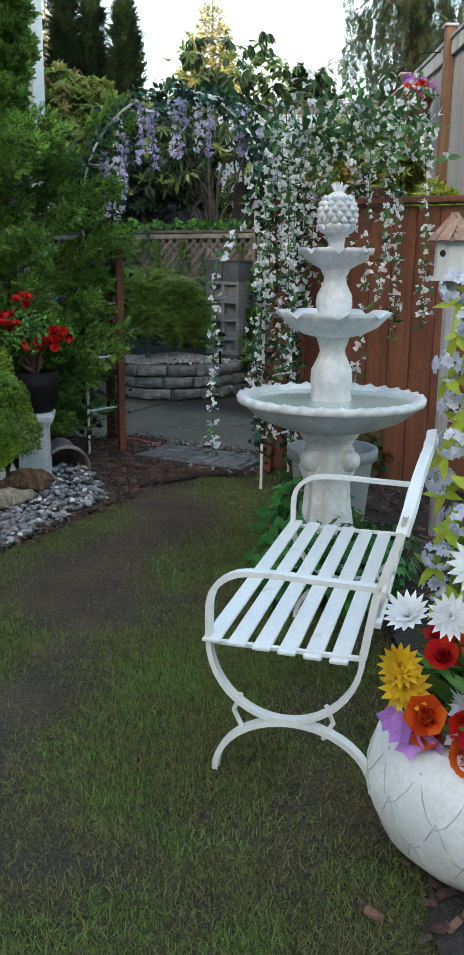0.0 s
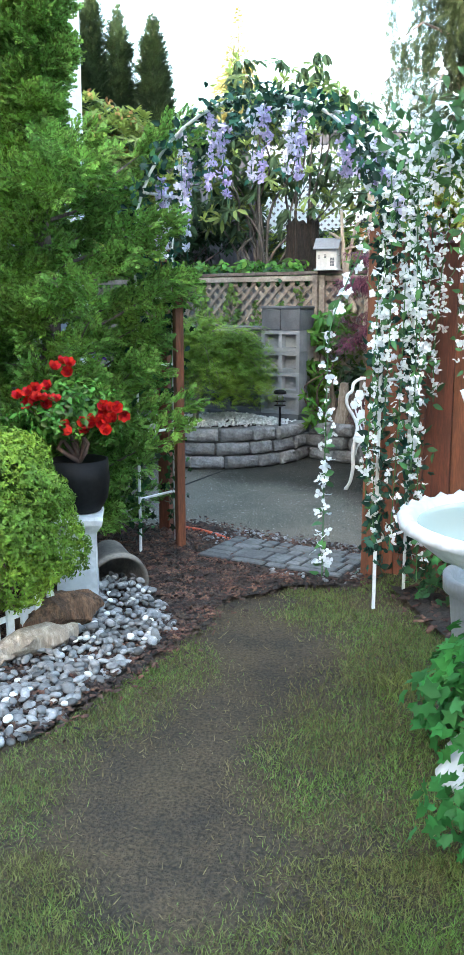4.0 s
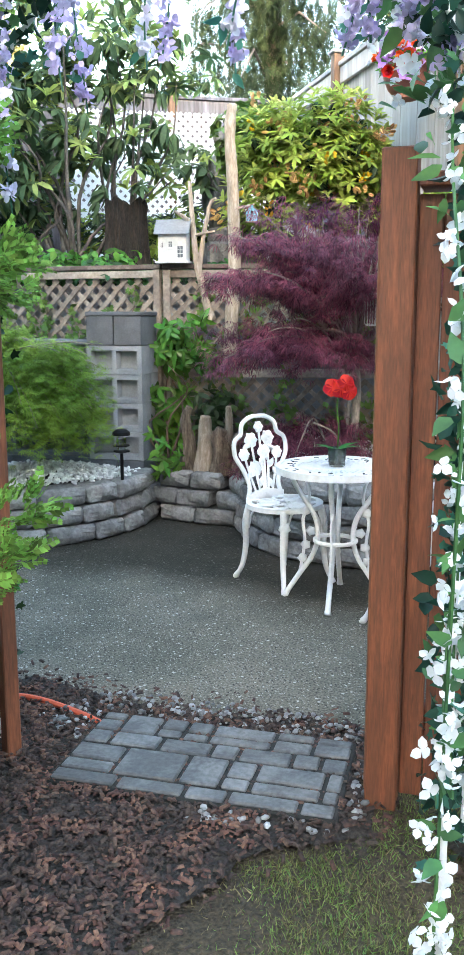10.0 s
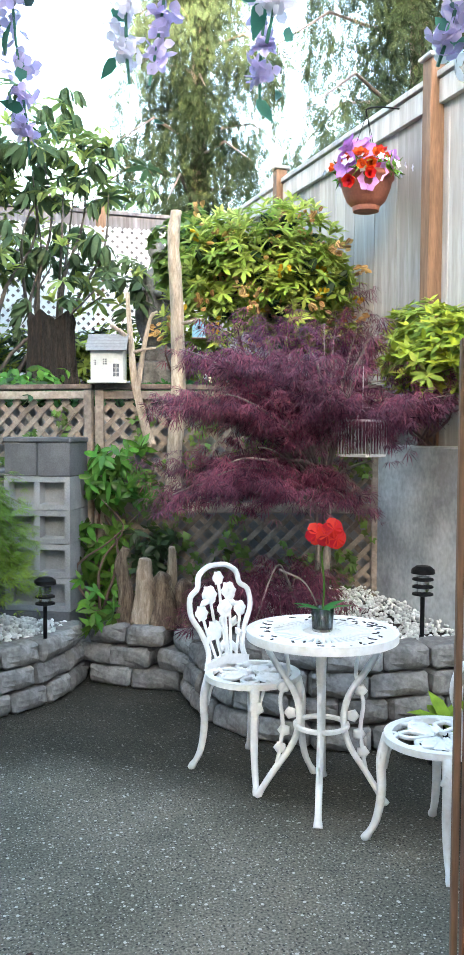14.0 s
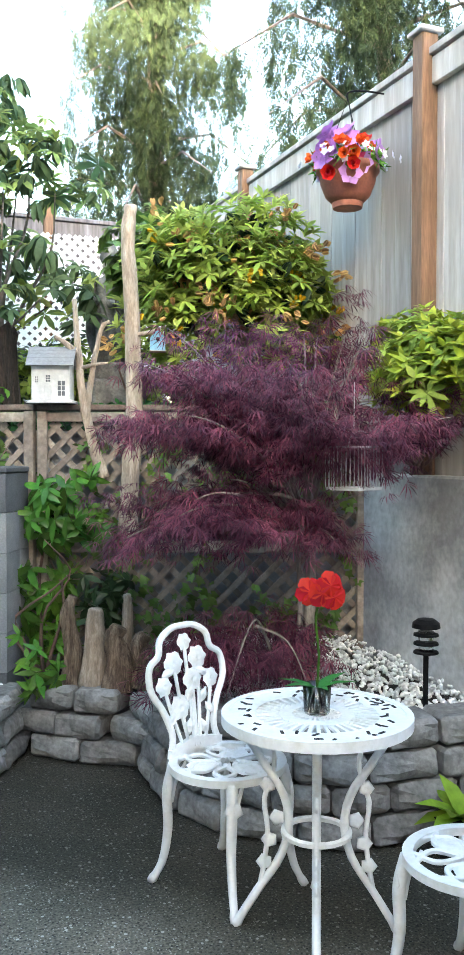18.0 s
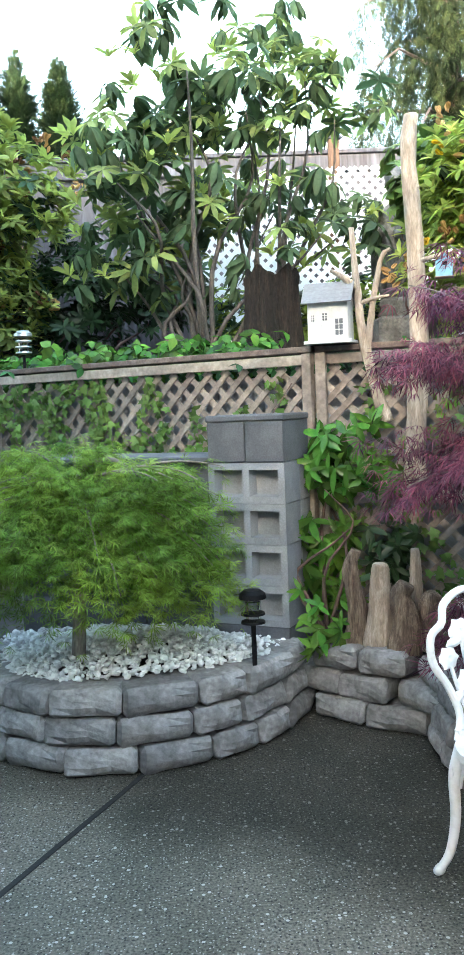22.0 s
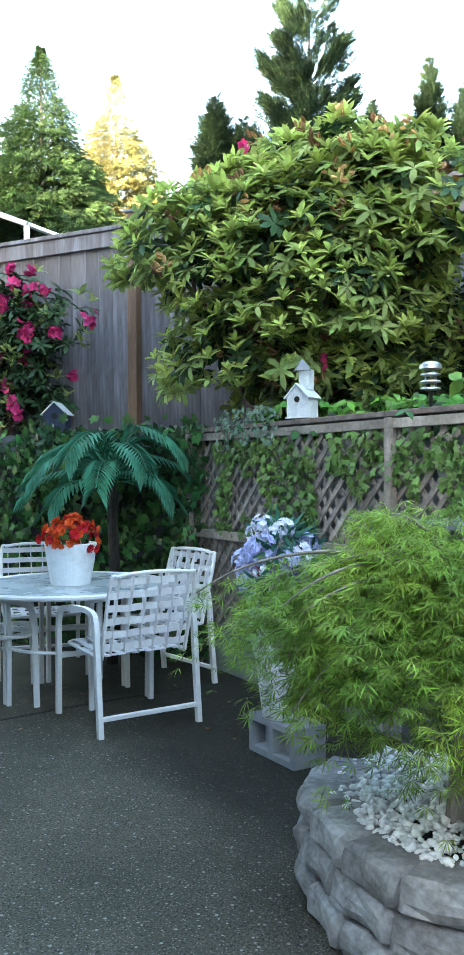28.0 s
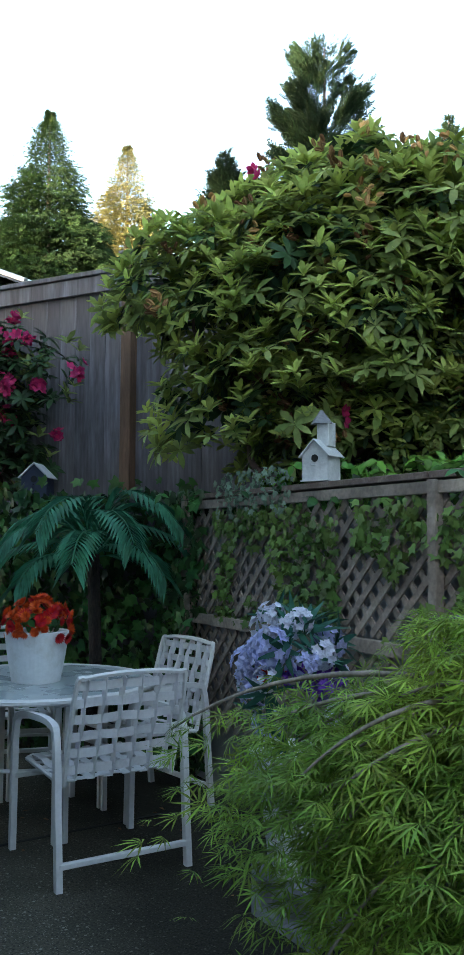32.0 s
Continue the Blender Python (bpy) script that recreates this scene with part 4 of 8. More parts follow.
    smooth(part("finial_neck", lathe([(0.04, 1.40), (0.032, 1.43), (0.036, 1.46), (0.05, 1.475)], 28), M_PLASTER, f))
    tier("finial_cup", 1.465, 0.085, 0.045)
    fin = bmesh.new()
    lathe([(0.03, 1.485), (0.062, 1.51), (0.072, 1.545), (0.066, 1.585), (0.045, 1.62), (0.028, 1.635), (0.01, 1.645)], 30, fin)
    for row in range(6):
        z = 1.505 + row * 0.0215
        rr = 0.072 * math.sin(math.acos(max(-1, min(1, (z - 1.548) / 0.095)))) + 0.002
        for k in range(12):
            a = 2 * math.pi * (k + 0.5 * (row % 2)) / 12
            bmesh.ops.create_icosphere(fin, subdivisions=1, radius=0.0155, matrix=Matrix.Translation((rr * math.cos(a), rr * math.sin(a), z)))
    smooth(part("pineapple", fin, M_PLASTER, f))
    lv = bmesh.new()
    for k in range(14):
        a = k * 2.4
        t = 0.3 + 0.7 * (k % 7) / 7
        tube([(0.012 * math.cos(a), 0.012 * math.sin(a), 1.635), (0.03 * t * math.cos(a), 0.03 * t * math.sin(a), 1.655), (0.045 * t * math.cos(a), 0.045 * t * math.sin(a), 1.665 + 0.02 * (1 - t))], 0, 4, lv, taper=[0.009, 0.008, 0.002])
    part("leaf_crown", lv, M_PLASTER, f)
    return f


fountain()

gp = thing("grey_plant_pot", at(0.48, 4.28, 0), "wide grey plastic plant pot behind the fountain", "plant pot")
smooth(part("pot", lathe([(0.15, 0.0), (0.16, 0.01), (0.20, 0.42), (0.20, 0.43), (0.185, 0.42), (0.14, 0.05), (0.02, 0.04)], 40), M_GREYPOT, gp))
smooth(part("rim", lathe([(0.198, 0.42), (0.222, 0.425), (0.224, 0.475), (0.215, 0.48), (0.195, 0.475), (0.19, 0.43)], 40), M_GREYPOT, gp))
part("soil", lathe([(0.02, 0.39), (0.183, 0.385)], 24), M_SOIL, gp)


def urn():
    u = thing("flower_urn", at(0.60, 1.82, 0) @ Matrix.Diagonal((1.05, 1.05, 0.95, 1)), "round white glazed urn with incised petal lines, full of flowers", "planter")
    prof = [(0.13, 0.0), (0.17, 0.02), (0.235, 0.09), (0.27, 0.18), (0.272, 0.24), (0.25, 0.32), (0.215, 0.37), (0.20, 0.385), (0.19, 0.375), (0.17, 0.34), (0.02, 0.33)]
    body = smooth(part("body", lathe(prof, 48), M_URN, u))
    part("rim", lathe([(0.195, 0.375), (0.205, 0.392), (0.198, 0.41), (0.18, 0.41), (0.175, 0.39)], 40), mat("urn_rim", (0.16, 0.11, 0.11), rough=0.5), body)
    ln = mat("urn_line", (0.50, 0.52, 0.53), rough=0.6)
    for row in range(4):
        for k in range(14):
            pts = []
            for s in np.linspace(0, 1, 7):
                a = 2 * math.pi * (k + 0.5 * (row % 2) + (s - 0.5)) / 14
                zz = 0.06 + row * 0.085 + 0.10 * (abs(2 * s - 1) ** 1.6)
                i = max(j for j in range(7) if prof[j][1] <= zz) if zz < 0.385 else 6
                (r0, z0), (r1, z1) = prof[i], prof[i + 1]
                rr = r0 + (r1 - r0) * (zz - z0) / (z1 - z0)
                pts.append(((rr + 0.0005) * math.cos(a), (rr + 0.0005) * math.sin(a), zz))
            if pts[0][2] < 0.37:
                part("incised_line", tube(pts, 0.0017, 4), ln, body)
    part("soil", lathe([(0.02, 0.36), (0.18, 0.365)], 24), M_SOIL, u)
    return u


urn()


def bistro_curl(bm, pts, r=0.009):
    return tube(curve_pts(pts, 14), r, 6, bm)


def flower_disc(bm, m, r, petals=5):
    lathe([(0.001, -0.006), (r * 0.7, -0.006), (r, 0.0), (r * 0.75, 0.006), (r * 0.3, 0.009), (0.001, 0.006)], 15, bm, lobe=lambda a, i: (1 + 0.13 * math.cos(petals * a), 0), m=m)


def bistro_chair(m):
    """Cast rose-pattern chair; the sitter looks along -y."""
    c = thing("bistro_chair", m, "white cast metal bistro chair with rose pattern", "chair", "bistro chairs")
    seat = bmesh.new()
    R = 0.19
    tube([(R * math.cos(a), R * 0.95 * math.sin(a), 0.435) for a in np.linspace(0, 2 * math.pi, 36, endpoint=False)], 0, 4, seat, closed=True, flat=(0.03, 0.026))
    st = part("seat", seat, M_WHITE, c)
    for k in range(3):
        a = k * 2.094 + 0.5
        bm = bmesh.new()
        flower_disc(bm, Matrix.Translation((0.085 * math.cos(a), 0.085 * math.sin(a), 0.438)), 0.055)
        part("cast_rose", bm, M_WHITE, st)
    for k in range(14):
        a = 2 * math.pi * k / 14
        b = a + 0.5 * (-1) ** k
        part("seat_leaf", bistro_curl(bmesh.new(), [(R * math.cos(a), R * 0.95 * math.sin(a), 0.438), (0.12 * math.cos(b), 0.12 * math.sin(b), 0.44), (0.03 * math.cos(a), 0.03 * math.sin(a), 0.438)], 0.009), M_WHITE, st)
    for sx in (-1, 1):
        for sy, out in ((-1, 0.06), (1, 0.07)):
            leg = bmesh.new()
            x0, y0 = sx * 0.125, sy * 0.135
            tube(curve_pts([(x0, y0, 0.43), (x0 * 1.12, y0 * 1.12, 0.33), (x0 * 1.12, y0 * 1.1, 0.2), (x0 * 1.2, y0 * 1.22, 0.08), (x0 * 1.38, y0 * (1.4 + out), 0.0)], 18), 0, 6, leg, taper=[0.021 - 0.009 * k / 18 + (0.004 if k > 16 else 0) for k in range(19)])
            flower_disc(leg, Matrix.Translation((x0 * 1.12, y0 * 1.17, 0.35)) @ Matrix.Rotation(math.atan2(y0, x0), 4, "Z") @ Matrix.Rotation(radians(90), 4, "Y"), 0.03)
            tube(curve_pts([(x0 - sx * 0.06, y0, 0.425), (x0 - sx * 0.02, y0 * 1.08, 0.36), (x0, y0 * 1.08, 0.29)], 8), 0.007, 5, leg)
            part("leg", smoothed(leg), M_WHITE, c)
    outline = [(0.12, 0.0), (0.10, 0.08), (0.13, 0.17), (0.175, 0.25), (0.17, 0.33), (0.125, 0.365), (0.11, 0.42), (0.055, 0.455), (0.0, 0.46)]
    full = [(x, z) for x, z in outline] + [(-x, z) for x, z in reversed(outline[:-1])]
    lean = lambda z: 0.155 + 0.16 * z
    bk = part("backrest", tube(curve_pts([(x, lean(z), 0.44 + z) for x, z in full], 56), 0.0125, 8), M_WHITE, c)
    part("base_plate", tube([(-0.12, lean(0), 0.452), (0, lean(0.01) + 0.01, 0.475), (0.12, lean(0), 0.452)], 0, 4, flat=(0.02, 0.045)), M_WHITE, bk)
    roses = [(-0.06, 0.33, 0.043), (0.055, 0.335, 0.043), (-0.115, 0.255, 0.036), (0.02, 0.26, 0.043), (0.11, 0.25, 0.036), (-0.05, 0.17, 0.045), (0.0, 0.40, 0.032)]
    for x, z, r in roses:
        bm = bmesh.new()
        flower_disc(bm, Matrix.Translation((x, lean(z), 0.44 + z)) @ Matrix.Rotation(radians(80), 4, "X"), r, 6)
        part("cast_rose", bm, M_WHITE, bk)
        part("cast_stem", bistro_curl(bmesh.new(), [(x, lean(z), 0.44 + z), (x * 0.8, lean(z * 0.6), 0.44 + z * 0.6), (x * 0.45, lean(0.02), 0.46)], 0.007), M_WHITE, bk)
    for k, (x, z, a) in enumerate([(-0.10, 0.13, 40), (0.09, 0.14, -40), (0.06, 0.19, 30), (-0.02, 0.09, 10), (0.05, 0.08, -20), (0.07, 0.28, -60), (-0.09, 0.3, 70), (0.0, 0.21, 20)]):
        bm = bmesh.new()
        lathe([(0.001, -0.03), (0.014, -0.01), (0.016, 0.008), (0.001, 0.036)], 8, bm, m=Matrix.Translation((x, lean(z), 0.44 + z)) @ Matrix.Rotation(radians(a), 4, "Y"))
        part("cast_leaf", bm, M_WHITE, bk)
    return c


def smoothed(bm):
    for f in bm.faces:
        f.smooth = True
    return bm


chair_a = bistro_chair(at(0.55, 7.915, 0, 25) @ Matrix.Diagonal((1, 1, 0.945, 1)))
copy_thing(chair_a, at(0.93, 7.06, 0, 196) @ Matrix.Diagonal((1, 1, 0.945, 1)))


def bistro_table():
    t = thing("bistro_table", at(0.70, 7.55, 0, 20), "white cast metal round bistro table with pierced top", "table")
    R = 0.282
    top = part("tabletop", tube([(R * math.cos(a), R * math.sin(a), 0.655) for a in np.linspace(0, 2 * math.pi, 48, endpoint=False)], 0, 4, closed=True, flat=(0.022, 0.032)), M_WHITE, t)
    ring = bmesh.new()
    for r0, r1 in ((0.19, 0.28), (0.075, 0.115), (0.0, 0.035)):
        lathe([(max(r0, 0.001), 0.655), (r1, 0.655), (r1, 0.666), (max(r0, 0.001), 0.666), (max(r0, 0.001), 0.655)], 64, ring, close=False)
    part("top_plate", ring, M_WHITE, top)
    for k in range(40):
        a = 2 * math.pi * k / 40
        part("spoke", boxed(0.152, 0, 0.66, 0.09, 0.011, 0.009, 0.0, Matrix.Rotation(a, 4, "Z")), M_WHITE, top)
    for k in range(24):
        a = 2 * math.pi * (k + 0.5) / 24
        part("inner_spoke", boxed(0.055, 0, 0.66, 0.05, 0.007, 0.009, 0.0, Matrix.Rotation(a, 4, "Z")), M_WHITE, top)
    r = random.Random(5)
    for k in range(46):
        a, rr = r.uniform(0, 6.283), r.uniform(0.2, 0.262)
        part("pierced_slot", boxed(0, 0, 0, 0.026, 0.009, 0.0025, 0.0, Matrix.Translation((rr * math.cos(a), rr * math.sin(a), 0.6665)) @ Matrix.Rotation(r.uniform(0, 3.1), 4, "Z")), M_HOLE, top)
    for k in range(4):
        a = math.pi / 4 + k * math.pi / 2 - 0.03
        leg = bmesh.new()
        rad = [(0.21, 0.65), (0.215, 0.6), (0.17, 0.52), (0.105, 0.42), (0.085, 0.32), (0.11, 0.22), (0.175, 0.12), (0.225, 0.04), (0.25, 0.0)]
        pts = curve_pts([(x * math.cos(a), x * math.sin(a), z) for x, z in rad], 26)
        tube(pts, 0, 6, leg, taper=[0.0135] * 24 + [0.015, 0.017, 0.019])
        rad2 = [(0.215, 0.61), (0.15, 0.6), (0.13, 0.5), (0.16, 0.4), (0.15, 0.3), (0.16, 0.2), (0.175, 0.12)]
        tube(curve_pts([(x * math.cos(a), x * math.sin(a), z) for x, z in rad2], 18), 0.008, 6, leg)
        for x, z in ((0.15, 0.44), (0.12, 0.34), (0.145, 0.27), (0.16, 0.2)):
            flower_disc(leg, Matrix.Translation((x * math.cos(a), x * math.sin(a), z)) @ Matrix.Rotation(a, 4, "Z") @ Matrix.Rotation(radians(90), 4, "X"), 0.024)
        part("leg", smoothed(leg), M_WHITE, t)
    part("ring_brace", tube([(0.10 * math.cos(a), 0.10 * math.sin(a), 0.30) for a in np.linspace(0, 2 * math.pi, 24, endpoint=False)], 0.011, 6, closed=True), M_WHITE, t)
    return t


bistro_table()


def orchid():
    o = thing("potted_orchid", at(0.70, 7.55, 0.667, 0, 1.2), "red artificial orchid in a clear glass pot", "plant")
    smooth(part("glass_pot", lathe([(0.03, 0), (0.033, 0.004), (0.037, 0.075), (0.034, 0.075), (0.031, 0.008), (0.002, 0.008)], 24), glass, o))
    part("moss", lathe([(0.003, 0.01), (0.029, 0.012), (0.033, 0.055), (0.02, 0.062), (0.003, 0.064)], 18), mat("dry_moss", (0.2, 0.16, 0.09), rough=0.95, fine=150, bump=0.8), o)
    part("stem", tube(curve_pts([(0, 0, 0.06), (0.005, 0, 0.15), (-0.004, 0, 0.25), (0.01, -0.02, 0.31)], 12), 0.0035, 6), F_LAUREL, o)
    for k, (a, l) in enumerate([(200, 0.12), (150, 0.1), (20, 0.11), (330, 0.1), (260, 0.09)]):
        ca, sa = math.cos(radians(a)), math.sin(radians(a))
        v, f = moved(leaf(0.32, 0.25), rot(28, 0, a - 90), size=l)
        part("leaf", np_mesh("leaf", v + np.array([0, 0, 0.06]), f), F_POTIVY, o)
    for k, (x, y, z) in enumerate([(0.0, -0.03, 0.31), (0.035, -0.03, 0.30), (-0.03, -0.02, 0.315), (0.02, -0.035, 0.33)]):
        petals = merge_templates(*[moved(leaf(1.05, 0.15, 0.08, 0.68), rot(0, 72 * j + 20 * k, 0) @ rot(78, 0, 0), size=0.04) for j in range(5)])
        part("bloom", np_mesh("bloom", petals[0] + np.array([x, y, z]), petals[1]), P_RED, o)
    return o


orchid()


def strap_chair(m):
    """Aluminium patio chair with woven vinyl straps; the sitter looks along -y."""
    c = thing("strap_chair", m, "white patio armchair with woven vinyl straps", "chair", "patio chairs")
    w, zs = 0.30, 0.40
    for sx in (-1, 1):
        x = sx * w
        side = curve_pts([(x, 0.26, 0.0), (x, 0.235, 0.3), (x, 0.21, 0.60), (x, 0.15, 0.655), (x, 0.0, 0.655), (x, -0.17, 0.63), (x, -0.235, 0.56), (x, -0.245, 0.3), (x, -0.25, 0.0)], 40)
        part("side_frame", tube(side, 0, 4, flat=(0.028, 0.028)), M_FRAME, c)
    part("back_stretcher", boxed(0, 0.257, 0.10, 2 * w, 0.024, 0.024, 0.003), M_FRAME, c)
    part("front_stretcher", boxed(0, -0.235, 0.34, 2 * w, 0.024, 0.024, 0.003), M_FRAME, c)
    sw = w - 0.045
    bk = lambda s: Vector((0, 0.19 + 0.115 * s, zs + 0.02 + 0.44 * s))
    seat_frame = [(-sw, -0.22, zs + 0.02), (sw, -0.22, zs + 0.02), (sw, 0.19, zs), (-sw, 0.19, zs)]
    sf = part("seat", tube([(-sw, 0.19, zs), (-sw, -0.2, zs + 0.02), (-sw + 0.03, -0.225, zs + 0.02), (sw - 0.03, -0.225, zs + 0.02), (sw, -0.2, zs + 0.02), (sw, 0.19, zs)], 0.012, 6), M_FRAME, c)
    up = [(-sw, 0.19, zs), tuple(Vector((-sw, 0, 0)) + bk(0.9)), tuple(Vector((-sw + 0.05, 0, 0)) + bk(1.0)), tuple(bk(1.03)), tuple(Vector((sw - 0.05, 0, 0)) + bk(1.0)), tuple(Vector((sw, 0, 0)) + bk(0.9)), (sw, 0.19, zs)]
    bf = part("backrest", tube(curve_pts(up, 30), 0.012, 6), M_FRAME, c)
    nrm = Vector((0, -0.97, 0.25))
    for k in range(6):
        x = -sw + 0.045 + k * (2 * sw - 0.09) / 5
        part("strap", tube([Vector((x, 0, 0)) + bk(0.02 + 0.98 * s) + nrm * 0.006 * math.sin(s * 14 + k * math.pi) for s in np.linspace(0, 1, 12)], 0, 4, flat=(0.037, 0.004)), M_VINYL, bf)
        part("strap", tube([(x, 0.18 - 0.40 * s, zs + 0.012 + 0.02 * s + 0.005 * math.sin(s * 14 + k * math.pi)) for s in np.linspace(0, 1, 12)], 0, 4, flat=(0.037, 0.004)), M_VINYL, sf)
    for k in range(6):
        s = 0.10 + k * 0.165
        part("strap", tube([Vector((x, 0, 0)) + bk(s) - nrm * 0.006 * math.sin((x + sw) / (2 * sw) * 14 + k * math.pi) for x in np.linspace(-sw - 0.005, sw + 0.005, 12)], 0, 4, flat=(0.004, 0.037)), M_VINYL, bf)
        y = 0.15 - k * 0.07
        part("strap", tube([(x, y, zs + 0.014 + 0.004 * math.sin((x + sw) / (2 * sw) * 14 + k * math.pi)) for x in np.linspace(-sw - 0.005, sw + 0.005, 12)], 0, 4, flat=(0.037, 0.004)), M_VINYL, sf)
    return c


chair_p = strap_chair(at(-3.165, 10.875, 0, 238.8) @ Matrix.Diagonal((1, 1.18, 1, 1)))
copy_thing(chair_p, at(-3.47, 11.69, 0, 335) @ Matrix.Diagonal((1, 0.88, 1.0, 1)))
copy_thing(chair_p, at(-4.42, 11.66, 0, 43))
copy_thing(chair_p, at(-4.22, 10.84, 0, 131) @ Matrix.Diagonal((1, 1.1, 1, 1)))


def patio_table():
    t = thing("patio_table", at(-3.77, 11.13, 0, 15), "round white metal patio table with frosted top", "table")
    R = 0.615
    part("tabletop", lathe([(0.02, 0.70), (R - 0.01, 0.70), (R - 0.01, 0.708), (0.02, 0.708)], 64), M_FROST, t)
    part("rim", tube([(R * math.cos(a), R * math.sin(a), 0.70) for a in np.linspace(0, 2 * math.pi, 64, endpoint=False)], 0.016, 8, closed=True), M_FRAME, t)
    for k in range(4):
        a = math.pi / 4 + k * math.pi / 2
        ca, sa = math.cos(a), math.sin(a)
        for d in (-0.025, 0.025):
            part("leg", tube(curve_pts([((R - 0.04) * ca - d * sa, (R - 0.04) * sa + d * ca, 0.69), (0.46 * ca - d * sa, 0.46 * sa + d * ca, 0.66), (0.40 * ca - d * sa, 0.40 * sa + d * ca, 0.58), (0.40 * ca - d * sa, 0.40 * sa + d * ca, 0.0)], 14), 0, 4, flat=(0.026, 0.026)), M_FRAME, t)
    part("brace_ring", tube([(0.40 * math.cos(a), 0.40 * math.sin(a), 0.35) for a in np.linspace(0, 2 * math.pi, 40, endpoint=False)], 0.01, 6, closed=True), M_FRAME, t)
    return t


patio_table()
pot = thing("white_flower_pot", at(-3.74, 11.12, 0.709, 0, 1.08), "white square-edged pot of red and orange flowers", "flower pot")
part("pot", lathe([(0.105, 0), (0.125, 0.12), (0.14, 0.235), (0.135, 0.24), (0.125, 0.235), (0.11, 0.12), (0.01, 0.1)], 40, lobe=lambda a, i: (1 + 0.09 * abs(math.sin(2 * a)) ** 2, 0)), M_WHITE, pot)


# concrete block tower and low block wall
def cmu_mesh(name, material):
    """A two-core block 0.39 x 0.19 x 0.19 lying on its side; the cores run along y and end at a web."""
    bm = bmesh.new()
    w, d, h, t, c = 0.39, 0.19, 0.19, 0.032, 0.02
    xs = [-w / 2, -w / 2 + t, -t / 2, t / 2, w / 2 - t, w / 2]
    zs = [-h / 2, -h / 2 + t, h / 2 - t, h / 2]
    for y in (-d / 2, d / 2):
        grid = [[bm.verts.new((x, y, z)) for x in xs] for z in zs]
        for a in range(3):
            for b in range(5):
                q = (grid[a][b], grid[a][b + 1], grid[a + 1][b + 1], grid[a + 1][b])
                if a == 1 and b in (1, 3):
                    cx, cz = (xs[b] + xs[b + 1]) / 2, 0
                    back = y * 0.25
                    inner = [bm.verts.new((cx + (v.co.x - cx) * 0.9, back, v.co.z * 0.88)) for v in q]
                    for k in range(4):
                        bm.faces.new((q[k], q[(k + 1) % 4], inner[(k + 1) % 4], inner[k]))
                    bm.faces.new(inner)
                else:
                    bm.faces.new(q)
        if y < 0:
            front = grid
    for b in range(5):
        bm.faces.new((front[0][b], front[0][b + 1], grid[0][b + 1], grid[0][b]))
        bm.faces.new((front[3][b], front[3][b + 1], grid[3][b + 1], grid[3][b]))
    for a in range(3):
        bm.faces.new((front[a][0], front[a + 1][0], grid[a + 1][0], grid[a][0]))
        bm.faces.new((front[a][5], front[a + 1][5], grid[a + 1][5], grid[a][5]))
    bmesh.ops.recalc_face_normals(bm, faces=bm.faces)
    me = bpy.data.meshes.new(name)
    bm.to_mesh(me)
    bm.free()
    me.materials.append(material)
    return me


CMU, CMUD = cmu_mesh("cored_block", M_CMU), cmu_mesh("dark_cored_block", M_CMU_DARK)
solid = bpy.data.meshes.new("solid_block")
_b = boxed(0, 0, 0, 0.19, 0.39, 0.19, 0.004)
_b.to_mesh(solid)
_b.free()
solid.materials.append(M_CMU_DARK)
TROT = -27.0
tower = thing("block_tower", at(-0.115, 9.65, 0.21, TROT), "stacked grey concrete blocks with open cores", "block stack")


def add_block(parent, me, x, y, z, rz=0.0, rx=0.0):
    ob = new("concrete_block", me)
    ob.parent = parent
    ob.matrix_local = Matrix.Translation((x, y, z)) @ Matrix.Rotation(radians(rz), 4, "Z") @ Matrix.Rotation(radians(rx), 4, "X")
    return ob


for row in range(6):
    z = 0.095 + row * 0.193
    if row < 1:
        for x in (-0.098, 0.098):
            add_block(tower, solid, x, 0.1, z)
    elif row < 5 or row == 5:
        if row == 5:
            for x in (-0.098, 0.098):
                add_block(tower, solid, x, 0.1, z)
        else:
            add_block(tower, CMU, 0, 0.0, z)
            add_block(tower, CMU, 0, 0.196, z)
part("cap_slab", boxed(0, 0.1, 6 * 0.193 + 0.013, 0.40, 0.40, 0.03, 0.006), M_CMU_DARK, tower)
low = thing("low_block_row", at(-0.115, 9.65, 0.21, TROT), "low row of dark concrete blocks with open cores", "block stack")
for row in range(5):
    z = 0.095 + row * 0.193
    for k in range(3):
        if row in (1, 2):
            add_block(low, CMUD, -0.40 - 0.395 * k, 0.06 + 0.0 * k, z)
        else:
            for x in (-0.098, 0.098):
                add_block(low, solid, -0.40 - 0.395 * k + x, 0.14, z)
part("cap_slab", boxed(-0.79, 0.1, 0.98, 1.2, 0.4, 0.03, 0.006), M_CMU_DARK, low)
corner_blk = thing("corner_block", at(-2.06, 10.62, 0.0, -32), "grey concrete block with open cores under a flower pot", "concrete block")
add_block(corner_blk, CMU, 0, 0, 0.097)


